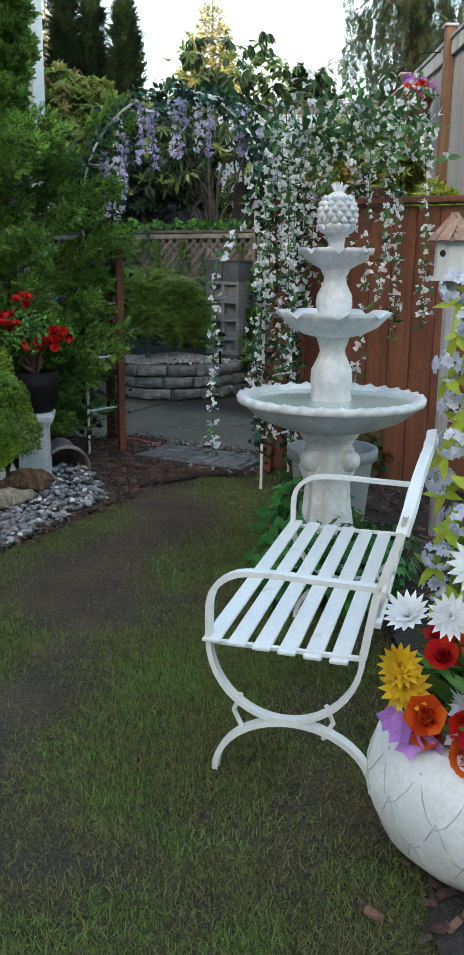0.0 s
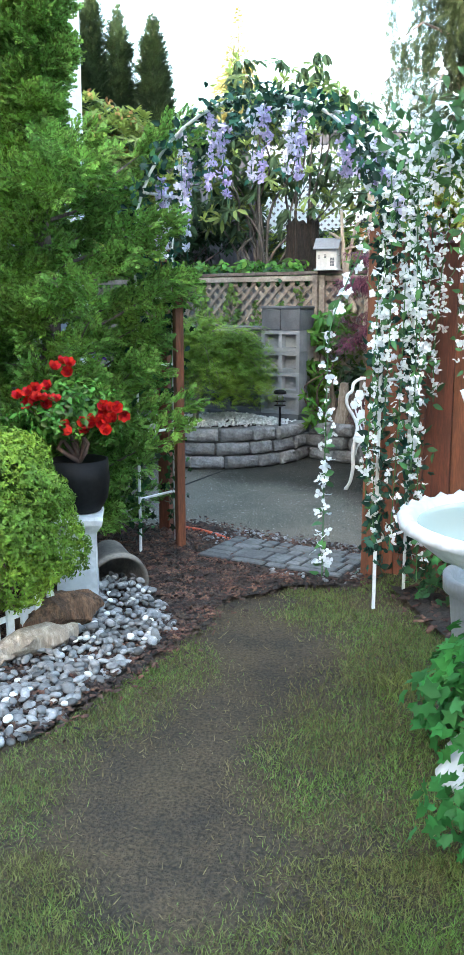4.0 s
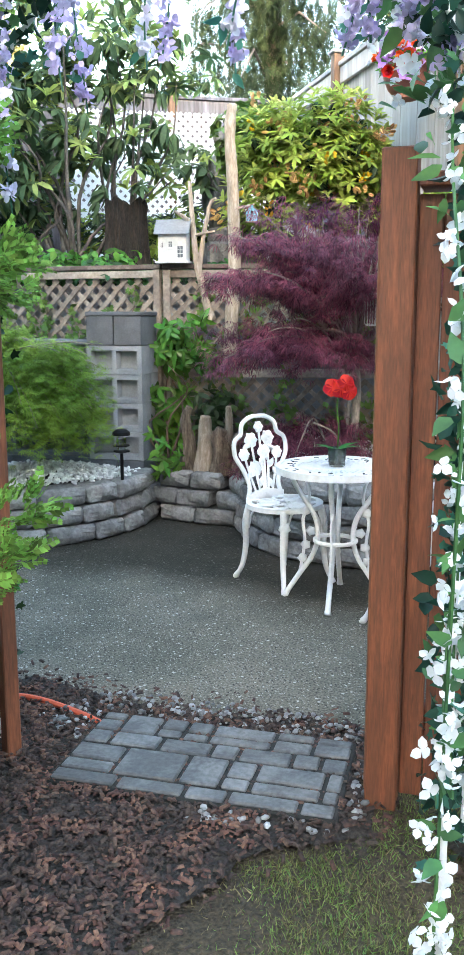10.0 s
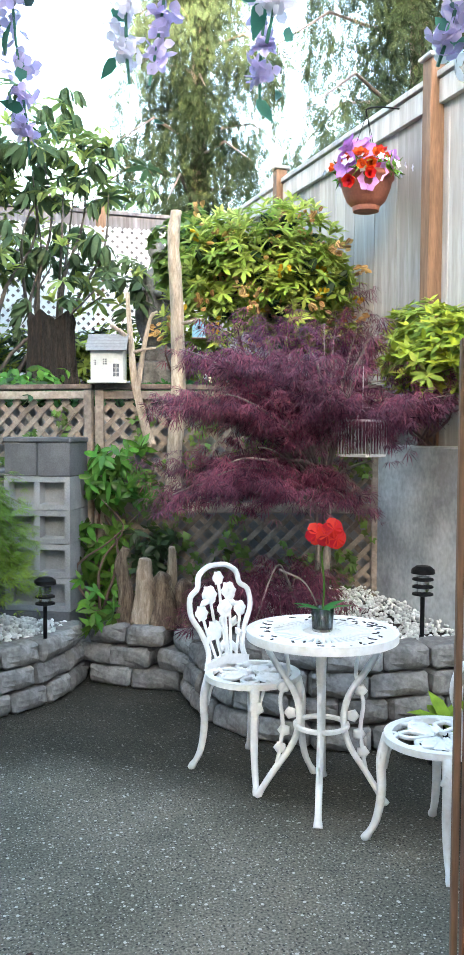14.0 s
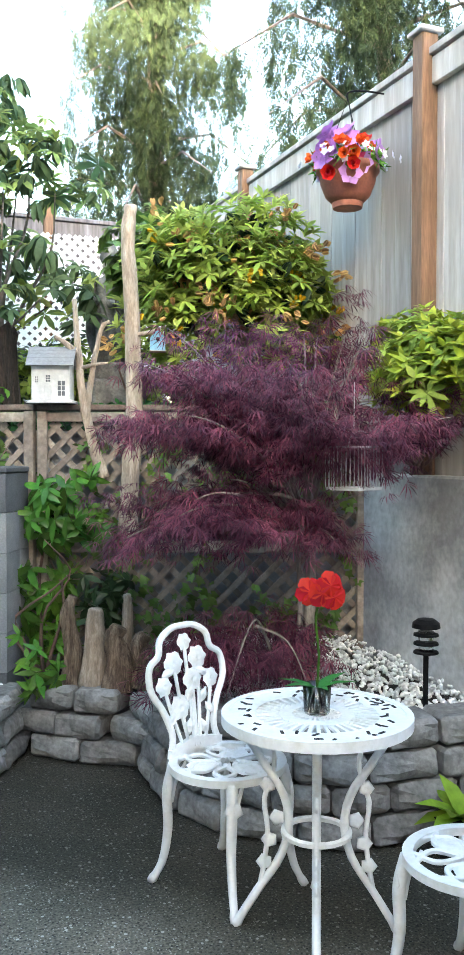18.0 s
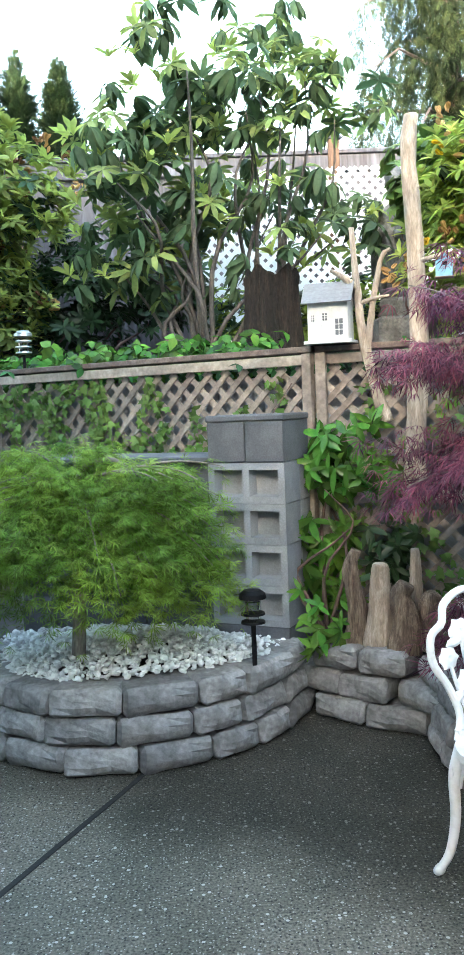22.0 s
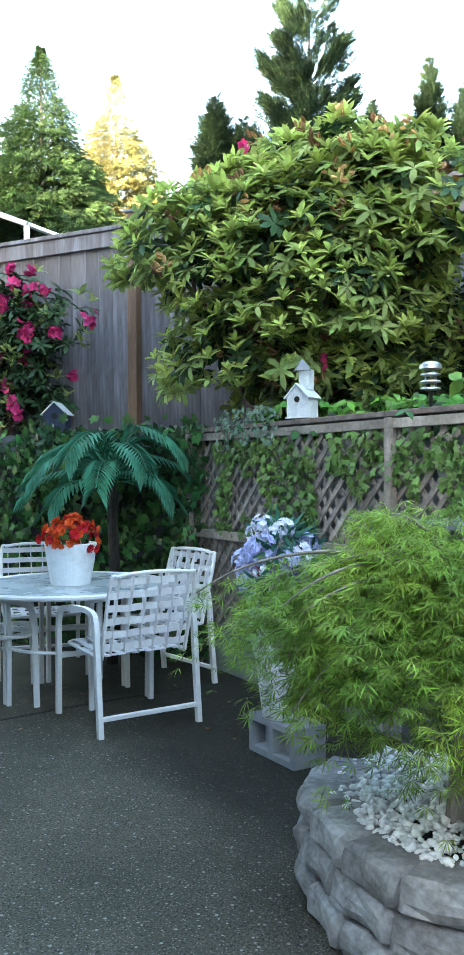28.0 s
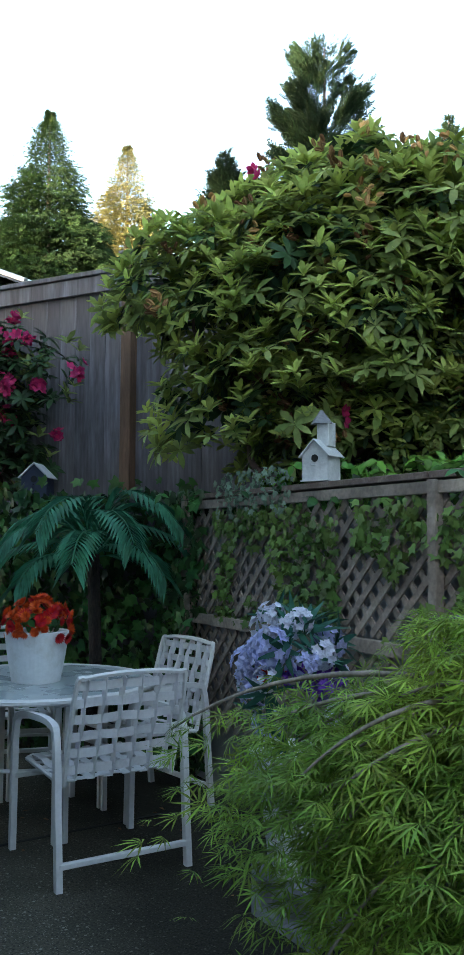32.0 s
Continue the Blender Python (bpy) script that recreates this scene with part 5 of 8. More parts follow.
# lamps, houses, ornaments
def path_lamp(name, x, y, z, h, material, label, rings=3):
    l = thing(name, at(x, y, z), label, "garden lamp", "solar path lamps")
    part("stake", tube([(0, 0, -0.02), (0, 0, h * 0.6)], 0.011, 8), M_BLACK, l)
    head = h * 0.6
    part("lens", lathe([(0.03, head + 0.02), (0.032, head + 0.10)], 20), glass, l)
    for k in range(rings):
        part("louvre", lathe([(0.03, head + 0.005 + 0.036 * k), (0.052, head + 0.01 + 0.036 * k), (0.05, head + 0.018 + 0.036 * k), (0.03, head + 0.02 + 0.036 * k)], 24), material, l)
    part("cap", lathe([(0.03, head + 0.11), (0.058, head + 0.115), (0.055, head + 0.135), (0.035, head + 0.15), (0.005, head + 0.153)], 24), material, l)
    return l


path_lamp("path_lamp", 1.53, 8.2, 0.42, 0.36, M_BLACK, "black tiered solar path lamp in the gravel bed")
path_lamp("path_lamp", -0.17, 9.1, 0.34, 0.30, M_BLACK, "black and steel solar path lamp beside the block tower", 2)
path_lamp("path_lamp", -1.46, 11.12, 1.60, 0.36, M_STEEL, "silver solar path lamp on the terrace", 3)


def white_house():
    h = thing("house_lantern", Matrix.Translation((0.285, 9.72, 1.716)) @ Matrix.Rotation(radians(-20), 4, "Z"), "small white wooden house lantern with grey slat roof", "lantern")
    w, d, hh = 0.215, 0.15, 0.21
    body = part("body", boxed(0, 0, hh / 2, w * 0.9, d, hh, 0.003), M_CREAM, h)
    part("base", boxed(0, 0, 0.008, w * 1.08, d * 1.12, 0.016, 0.002), M_CREAM, h)
    g = bmesh.new()
    for s in (-1, 1):
        vs = [g.verts.new((s * w * 0.45, y, z)) for y, z in ((-d / 2, hh), (d / 2, hh), (0, hh + 0.085))]
        g.faces.new(vs)
    part("gable", g, M_CREAM, h)
    for sy in (-1, 1):
        for k in range(5):
            y = sy * (0.095 - 0.0195 * k)
            z = hh - 0.012 + 0.0205 * k
            part("roof_slat", boxed(0, 0, 0, w * 1.12, 0.028, 0.007, 0.001, Matrix.Translation((0, y, z)) @ Matrix.Rotation(radians(-sy * 47), 4, "X")), M_GREYROOF, h)
    win = mat("lantern_window", (0.12, 0.13, 0.15), rough=0.3)
    for x, z, ww, hw in ((0.055, 0.075, 0.036, 0.075), (-0.012, 0.125, 0.022, 0.034), (-0.07, 0.12, 0.012, 0.03)):
        wn_ = part("window", boxed(x, -d / 2 - 0.001, z, ww, 0.006, hw, 0.001), win, h)
        for k in range(1, 3):
            part("muntin", boxed(x, -d / 2 - 0.005, z - hw / 2 + hw * k / 3, ww, 0.003, 0.003), M_CREAM, wn_)
        part("muntin", boxed(x, -d / 2 - 0.005, z, 0.003, 0.003, hw), M_CREAM, wn_)
    part("door", boxed(-0.012, -d / 2 - 0.001, 0.055, 0.036, 0.006, 0.075, 0.002), M_CREAM, h)
    part("loop", tube([(0.0, 0, hh + 0.09), (0.005, 0, hh + 0.12), (-0.005, 0, hh + 0.13)], 0.002, 5), M_STEEL, h)


white_house()


def bird_house(name, m, w, h, wall, roof, label, hole=True, star=None, flat_front=1.0):
    b = thing(name, m, label, "birdhouse")
    d = w * 0.85
    bm = bmesh.new()
    ys = (-d / 2, d / 2)
    prof = [(-w / 2, 0), (w / 2, 0), (w / 2, h * 0.6), (0, h * 0.95), (-w / 2, h * 0.6)]
    a = [bm.verts.new((x, ys[0], z)) for x, z in prof]
    c = [bm.verts.new((x, ys[1], z)) for x, z in prof]
    bm.faces.new(a)
    bm.faces.new(list(reversed(c)))
    for i in range(5):
        bm.faces.new((a[i], c[i], c[(i + 1) % 5], a[(i + 1) % 5]))
    bmesh.ops.recalc_face_normals(bm, faces=bm.faces)
    part("body", bm, wall, b)
    ang = math.atan2(h * 0.35, w / 2)
    for s in (-1, 1):
        ln = math.hypot(w / 2, h * 0.35) * 1.22
        part("roof_board", boxed(0, 0, 0, ln, d * 1.25, h * 0.035, 0.002, Matrix.Translation((s * ln * 0.5 * math.cos(ang) * 0.98, 0, h * 0.975 - ln * 0.5 * math.sin(ang))) @ Matrix.Rotation(s * ang, 4, "Y")), roof, b)
    if hole:
        part("entrance", lathe([(0.001, -0.002), (w * 0.13, -0.002), (w * 0.13, 0.002), (0.001, 0.002)], 16, m=Matrix.Translation((0, -d / 2 - 0.001, h * 0.52)) @ Matrix.Rotation(radians(90), 4, "X")), M_HOLE, b)
        part("perch", tube([(0, -d / 2, h * 0.36), (0, -d / 2 - w * 0.25, h * 0.36)], w * 0.025, 6), wall, b)
    part("floor_board", boxed(0, 0, -h * 0.015, w * 1.12, d * 1.15, h * 0.03, 0.001), roof, b)
    return b


big = bird_house("white_birdhouse", Matrix.Translation((-2.32, 11.50, 1.728)) @ Matrix.Rotation(radians(-10), 4, "Z") @ Matrix.Scale(0.75, 4), 0.19, 0.27, M_CREAM, M_CREAM, "weathered white wooden birdhouse with an ivy-hung turret")
tur = part("turret", boxed(0.02, 0.03, 0.30, 0.09, 0.09, 0.16, 0.003), M_CREAM, big)
part("turret_roof", lathe([(0.085, 0.37), (0.06, 0.40), (0.01, 0.46)], 4), M_GREYROOF, tur)
bird_house("blue_birdhouse", at(0.755, 9.42, 1.975, -15), 0.075, 0.11, M_BLUE, M_SHAKE, "tiny pale blue birdhouse hung from driftwood")
bird_house("navy_birdhouse", at(-4.95, 12.56, 1.74, 20), 0.19, 0.26, M_NAVY, M_CREAM, "dark navy birdhouse with a pale roof")
bird_house("blue_star_birdhouse", at(-6.15, 12.56, 1.74, 20), 0.17, 0.24, M_BLUE, M_NAVY, "small blue birdhouse with a dark roof")


def round_birdhouse():
    b = thing("round_birdhouse", at(1.02, 4.32, 1.30, 20), "cream round birdhouse with a tiered cedar shake roof on a post", "birdhouse")
    part("post", tube([(0, 0, -1.30), (0, 0, 0.0)], 0.03, 8), M_OLDWOOD, b)
    part("body", lathe([(0.085, 0), (0.085, 0.17)], 8), M_CREAM, b)
    part("base", lathe([(0.11, -0.015), (0.11, 0.005)], 8), M_CREAM, b)
    for k in range(8):
        a = math.pi / 4 * k + math.pi / 8
        if k % 2 == 0:
            part("entrance", lathe([(0.001, -0.002), (0.016, -0.002), (0.016, 0.002), (0.001, 0.002)], 12, m=Matrix.Rotation(a, 4, "Z") @ Matrix.Translation((0.0795, 0, 0.11)) @ Matrix.Rotation(radians(90), 4, "Y")), M_HOLE, b)
    roof = part("roof", lathe([(0.12, 0.165), (0.10, 0.19), (0.01, 0.30)], 8), M_SHAKE, b)
    for row in range(5):
        for k in range(10 - row):
            a = 2 * math.pi * (k + 0.5 * (row % 2)) / (10 - row)
            rr = 0.118 - row * 0.022
            part("shingle", boxed(0, 0, 0, 0.045, 0.055 - 0.004 * row, 0.007, 0.0, Matrix.Rotation(a, 4, "Z") @ Matrix.Translation((rr - 0.012, 0, 0.183 + row * 0.024)) @ Matrix.Rotation(radians(48), 4, "Y")), M_SHAKE, roof)
    return b


round_birdhouse()


def statue():
    bm = bmesh.new()
    lathe([(0.13, 0), (0.15, 0.03), (0.13, 0.07), (0.145, 0.10), (0.12, 0.13)], 24, bm, lobe=lambda a, i: (1 + 0.09 * math.cos(9 * a), 0))
    lathe([(0.12, 0.12), (0.115, 0.3), (0.10, 0.45), (0.115, 0.58), (0.125, 0.66), (0.10, 0.70), (0.045, 0.725), (0.04, 0.75)], 36, bm, lobe=lambda a, i: (1 + 0.06 * math.cos(11 * a + i * 0.5) + 0.1 * math.cos(2 * a), 0.012 * math.cos(5 * a + i)))
    lathe([(0.035, 0.74), (0.055, 0.765), (0.06, 0.80), (0.052, 0.84), (0.035, 0.865)], 24, bm)
    lathe([(0.058, 0.82), (0.072, 0.85), (0.066, 0.88), (0.075, 0.895), (0.05, 0.93), (0.035, 0.965), (0.01, 0.985)], 24, bm, lobe=lambda a, i: (1 + 0.14 * abs(math.cos(4 * a)), 0))
    for s in (-1, 1):
        tube(curve_pts([(s * 0.115, 0, 0.66), (s * 0.155, -0.03, 0.54), (s * 0.10, -0.11, 0.50 + 0.06 * (s < 0))], 12), 0, 8, bm, taper=[0.045 - 0.0015 * k for k in range(13)])
        tube(curve_pts([(s * 0.14, -0.02, 0.56), (s * 0.16, 0.0, 0.35), (s * 0.12, -0.02, 0.16)], 10), 0, 6, bm, taper=[0.03, 0.035, 0.038, 0.04, 0.042, 0.042, 0.04, 0.036, 0.03, 0.022, 0.012])
    lathe([(0.02, 0.50), (0.035, 0.52), (0.032, 0.545), (0.01, 0.55)], 12, bm, m=Matrix.Translation((0, -0.125, 0)))
    ob = smooth(part("statue", bm, M_STONE))
    ob.matrix_world = at(0.94, 11.2, terrace_z(0.94, 11.2) + 0.02 + 0.22, -8, 1.0) @ Matrix.Diagonal((0.82, 0.82, 1, 1))
    return tagged(ob, "dark grey stone robed garden statue on a lotus base", "statue")


statue()
plinth = part("plinth", boxed(0.94, 11.2, terrace_z(0.94, 11.2) + 0.10, 0.30, 0.30, 0.30, 0.02), M_STONE)
tagged(plinth, "rough dark stone plinth under a statue", "plinth")


def hanging_basket():
    b = thing("hanging_basket", at(1.72, 9.22, 2.76, 0, 0.90), "ribbed terracotta hanging pot of mixed flowers", "hanging basket")
    smooth(part("pot", lathe([(0.085, 0.0), (0.09, 0.0), (0.125, 0.035), (0.155, 0.11), (0.166, 0.165), (0.182, 0.17), (0.182, 0.205), (0.165, 0.205), (0.13, 0.15), (0.02, 0.12)], 60, lobe=lambda a, i: (1 + (0.016 * math.cos(30 * a) if 2 <= i <= 4 else 0), 0)), M_TERRA, b))
    part("saucer", lathe([(0.02, -0.03), (0.085, -0.03), (0.09, 0.0), (0.07, 0.012)], 24), M_TERRA, b)
    for k in range(3):
        a = 2.094 * k + 0.4
        part("wire", tube([(0.15 * math.cos(a), 0.15 * math.sin(a), 0.20), (0.0, 0.0, 0.60)], 0.0022, 4), M_BLACK, b)
    part("hook", tube(curve_pts([(0, 0, 0.58), (0.0, 0, 0.63), (0.10, 0.0, 0.655), (0.27, 0, 0.66)], 10), 0.006, 6), M_BLACK, b)
    return b


hanging_basket()


def bird_cage():
    c = thing("bird_cage", at(1.23, 8.27, 1.315, 25, 1.08), "small white wire bird cage hung in the maple", "bird cage")
    w = 0.075
    part("base", boxed(0, 0, 0.006, 2 * w, 2 * w, 0.012, 0.002), M_CREAM, c)
    part("top_frame", boxed(0, 0, 0.16, 2 * w, 2 * w, 0.008, 0.002), M_CREAM, c)
    for k in range(9):
        x = -w + 2 * w * k / 8
        for p in ((x, -w), (x, w), (-w, x), (w, x)):
            part("wire", tube([(p[0], p[1], 0.01), (p[0], p[1], 0.16)], 0.0018, 4), M_CREAM, c)
    for s in (-1, 1):
        part("arched_wire", tube([(w * math.cos(a), s * 0.03, 0.16 + 0.06 * math.sin(a)) for a in np.linspace(0, math.pi, 13)], 0.0022, 4), M_CREAM, c)
    part("hanger", tube([(0, 0, 0.22), (0, 0, 0.40)], 0.0015, 4), M_CREAM, c)
    return c


bird_cage()

# driftwood
def limb(name, pts, r0, r1, label, twigs=(), wood=None):
    t = thing(name, Matrix.Identity(4), label, "driftwood")
    n = 22
    p = curve_pts(pts, n)
    bm = tube(p, 0, 9, taper=[r0 + (r1 - r0) * k / n + 0.004 * noise.noise(Vector((k * 0.7, r0 * 90, 0))) for k in range(n + 1)])
    for v in bm.verts:
        v.co += noise.noise_vector(v.co * 14) * 0.006
    part("trunk", smoothed(bm), wood or M_DRIFT, t)
    for tw, r in twigs:
        q = curve_pts(tw, 8)
        part("twig", smoothed(tube(q, 0, 7, taper=[r * (1 - 0.07 * k) for k in range(9)])), wood or M_DRIFT, t)
    return t


limb("driftwood_pole", [(0.622, 9.507, 1.024), (0.641, 9.536, 1.307), (0.665, 9.545, 1.685), (0.656, 9.545, 2.158), (0.637, 9.555, 2.536), (0.656, 9.564, 2.725)], 0.052, 0.034, "pale bleached driftwood pole leaning on the lattice",
     [(((0.656, 9.545, 2.063), (0.717, 9.479, 2.073), (0.774, 9.432, 2.087)), 0.014), (((0.641, 9.545, 2.366), (0.679, 9.526, 2.403)), 0.02)])
limb("driftwood_branch", [(0.528, 9.630, 1.336), (0.481, 9.659, 1.496), (0.433, 9.678, 1.732), (0.410, 9.687, 1.969), (0.391, 9.696, 2.262)], 0.032, 0.014, "forked bleached driftwood branch behind the lantern",
     [(((0.415, 9.687, 1.969), (0.339, 9.668, 2.025), (0.282, 9.649, 2.054)), 0.02), (((0.424, 9.678, 1.902), (0.490, 9.659, 1.921), (0.556, 9.649, 1.931)), 0.012)])
limb("driftwood_branch", [(0.471, 9.649, 1.543), (0.452, 9.668, 1.685), (0.485, 9.678, 1.921), (0.528, 9.668, 2.110), (0.566, 9.659, 2.148)], 0.021, 0.009, "slim curved bleached driftwood branch")
for k, (x, y, h, r) in enumerate(((0.30, 9.40, 0.44, 0.055), (0.40, 9.36, 0.38, 0.075), (0.50, 9.27, 0.30, 0.08), (0.56, 9.36, 0.44, 0.04), (0.62, 9.24, 0.26, 0.075))):
    limb("driftwood_stump", [(x, y, 0.33), (x + 0.02, y, 0.33 + h * 0.4), (x - 0.01 + 0.03 * (k % 2), y, 0.33 + h * 0.8), (x + 0.02, y - 0.01, 0.33 + h)], r, r * 0.45, "jagged weathered driftwood stump in the planter", wood=M_DRIFT if k in (1, 3) else M_OLDSTUMP)
st = thing("tree_stump", at(0.12, 11.1, 1.6, 0, 0.78), "large rotted tree stump on the terrace", "tree stump")
bm = lathe([(0.30, 0), (0.24, 0.2), (0.215, 0.5), (0.205, 0.78), (0.215, 0.86), (0.15, 0.80), (0.02, 0.75)], 40, lobe=lambda a, i: (1 + 0.1 * math.cos(7 * a + 0.3 * i) + 0.05 * math.sin(15 * a), 0.05 * math.sin(5 * a) if i > 2 else 0))
part("stump", bm, M_STUMP, st)

# path-side things near the juniper
ped = thing("white_pedestal", at(-1.22, 5.25, 0, 8), "white square plaster garden pedestal", "pedestal")
bm = bmesh.new()
lathe([(0.125, 0.0), (0.125, 0.05), (0.105, 0.07), (0.098, 0.36), (0.105, 0.39), (0.135, 0.43), (0.14, 0.455), (0.135, 0.47), (0.01, 0.472)], 4, bm, m=Matrix.Rotation(radians(45), 4, "Z") @ Matrix.Diagonal((1.25, 1.25, 1, 1)))
part("pedestal", bm, M_PLASTER, ped)
bp = thing("black_plant_pot", at(-1.20, 5.27, 0.475), "black glazed pot of red roses on a pedestal", "plant pot")
smooth(part("pot", lathe([(0.09, 0), (0.125, 0.06), (0.135, 0.15), (0.13, 0.24), (0.12, 0.24), (0.02, 0.2)], 28), M_BLACK, bp))
tp = thing("tipped_clay_pot", Matrix.Translation((-1.09, 5.46, 0.125)) @ Matrix.Rotation(radians(20), 4, "Z") @ Matrix.Rotation(radians(104), 4, "X"), "aged clay flower pot lying on its side, spilling pebbles", "flower pot")
smooth(part("pot", lathe([(0.085, -0.16), (0.09, -0.155), (0.125, 0.06), (0.145, 0.07), (0.15, 0.12), (0.138, 0.12), (0.118, 0.06), (0.08, -0.13), (0.01, -0.135)], 40), M_CLAY, tp))


def picket():
    p = thing("picket_fence", at(-1.72, 4.12, 0.0, 57.5), "small white picket edging fence", "picket fence")
    for k in range(12):
        x = 0.035 + k * 0.075
        bm = bmesh.new()
        prof = [(-0.017, 0.0), (0.017, 0.0), (0.017, 0.21), (0, 0.245), (-0.017, 0.21)]
        a = [bm.verts.new((x + q, -0.006, z)) for q, z in prof]
        b = [bm.verts.new((x + q, 0.006, z)) for q, z in prof]
        bm.faces.new(a)
        bm.faces.new(list(reversed(b)))
        for i in range(5):
            bm.faces.new((a[i], b[i], b[(i + 1) % 5], a[(i + 1) % 5]))
        part("picket", bm, M_WHITE, p)
    for z in (0.07, 0.17):
        part("rail", boxed(0.45, 0.012, z, 0.9, 0.01, 0.024, 0.001), M_WHITE, p)


picket()
for k, (a, b, r, wood) in enumerate((((-1.36, 4.72, 0.07), (-1.12, 5.06, 0.10), 0.075, M_ROT), ((-1.42, 4.52, 0.05), (-1.16, 4.78, 0.07), 0.05, M_DRIFT))):
    A, B = Vector(a), Vector(b)
    bm = tube(curve_pts([A, A.lerp(B, 0.4) + Vector((0, 0, 0.035)), A.lerp(B, 0.75) + Vector((0, 0, 0.01)), B], 16), 0, 12, taper=[r * (0.7 + 0.5 * math.sin(math.pi * i / 17 + 0.2)) for i in range(17)])
    for v in bm.verts:
        v.co += noise.noise_vector(v.co * 11 + Vector((k, 0, 0))) * 0.03 + noise.noise_vector(v.co * 34) * 0.012
    ob = part("rotting_log", bm, wood)
    tagged(ob, "crumbling red-brown rotten wood chunk on the pebbles" if k == 0 else "pale weathered wood chunk on the pebbles", "log")
hs = part("garden_hose", tube(curve_pts([(-0.95, 6.78, 0.02), (-0.75, 6.68, 0.02), (-0.60, 6.52, 0.02), (-0.53, 6.43, 0.015)], 14), 0.011, 8), M_HOSE)
tagged(hs, "orange garden hose lying at the patio edge", "hose")
sh = thing("letter_shelf", at(-1.02, 6.75, 0.0, -15), "small grey weathered wooden shelf box on a post", "box")
part("post", boxed(0.06, 0.02, 0.9, 0.07, 0.07, 1.9, 0.003), M_CEDAR, sh)
part("box", boxed(-0.04, -0.02, 1.78, 0.17, 0.12, 0.10, 0.004), M_OLDWOOD, sh)
part("lid", boxed(-0.04, -0.02, 1.85, 0.21, 0.17, 0.03, 0.004), M_OLDWOOD, sh)


# stamped stepping mat
def step_mat():
    a = math.atan2(6.10 - 6.49, 0.22 + 0.51)
    t = thing("stepping_mat", Matrix.Translation((-0.235, 6.09, 0.0)) @ Matrix.Rotation(a, 4, "Z"), "dark stamped stone-pattern stepping mat", "paving", "", "structure")
    W, D = 0.88, 0.46
    part("base", boxed(0, 0, 0.012, W, D, 0.024, 0.006), M_GROUT, t)
    r = random.Random(11)
    rows = [(0.0, 0.07), (0.07, 0.17), (0.24, 0.09), (0.33, 0.13)]
    for y0, h in rows:
        x = -W / 2 + 0.008
        while x < W / 2 - 0.03:
            w = min(r.choice((0.09, 0.13, 0.17, 0.21)), W / 2 - 0.008 - x)
            if h > 0.12 and r.random() < 0.5:
                cut = h * r.choice((0.4, 0.6))
                subs = [(y0, cut), (y0 + cut, h - cut)]
            else:
                subs = [(y0, h)]
            for yy, hh in subs:
                part("stone", boxed(x + w / 2, -D / 2 + yy + hh / 2, 0.027 + r.uniform(-0.002, 0.002), w - 0.014, hh - 0.014, 0.014, 0.005), M_STAMP, t)
            x += w
    return t


step_mat()


# arch of white tubes over the path
AL, AR = Vector((-1.05, 6.20, 0)), Vector((0.16, 5.29, 0))
AW = (AR - AL)
AN = Vector((-AW.y, AW.x, 0)).normalized()


def arch_at(u, off=0.0):
    """u from 0 (one foot) over the top to 1 (other foot)."""
    spring, top = 1.72, 2.37
    la = spring / (2 * spring + 1.9)
    if u < la:
        s, z = 0.0, spring * u / la
    elif u > 1 - la:
        s, z = 1.0, spring * (1 - u) / la
    else:
        b = math.pi * (u - la) / (1 - 2 * la)
        s, z = 0.5 - 0.5 * math.cos(b), spring + (top - spring) * math.sin(b)
    p = AL + AW * s + AN * off
    return Vector((p.x, p.y, z))


arch = thing("garden_arch", Matrix.Identity(4), "white tube garden arch wound with artificial flowers", "garden arch")
for off in (0.0, 0.30):
    part("hoop", tube([arch_at(u, off) for u in np.linspace(0, 1, 60)], 0.0085, 8), M_WHITE, arch)
for u in (0.06, 0.13, 0.2, 0.27, 0.73, 0.8, 0.87, 0.94):
    part("rung", tube([arch_at(u, 0), arch_at(u, 0.30)], 0.008, 6), M_WHITE, arch)
for u in (0.37, 0.45, 0.53, 0.61):
    part("rung", tube([arch_at(u, 0), arch_at(u, 0.30)], 0.008, 6), M_WHITE, arch)

# canopy tent beyond the fence
tent = thing("white_canopy", at(-12.65, 16.6, -0.1), "white fabric canopy tent on a tube frame beyond the fence", "canopy")
for sx in (-1, 1):
    bm = bmesh.new()
    v = [bm.verts.new(q) for q in ((0, 0, 6.75), (sx * 4.1, 0, 5.05), (sx * 4.1, 5, 5.05), (0, 5, 6.75))]
    bm.faces.new(v)
    bmesh.ops.solidify(bm, geom=bm.faces[:], thickness=0.03)
    part("roof_panel", bm, M_TARP, tent)
    part("eave_tube", tube([(sx * 4.1, -0.03, 5.03), (sx * 4.1, 5.03, 5.03)], 0.04, 6), M_STEEL, tent)
    part("rafter", tube([(0, -0.04, 6.73), (sx * 4.1, -0.04, 5.03)], 0.04, 6), M_STEEL, tent)
for x in (-4.1, -2.05, 0.0, 2.05, 4.1):
    part("pole", tube([(x, -0.05, 0), (x, -0.05, 6.7 - abs(x) * 0.415)], 0.045, 6), M_STEEL, tent)
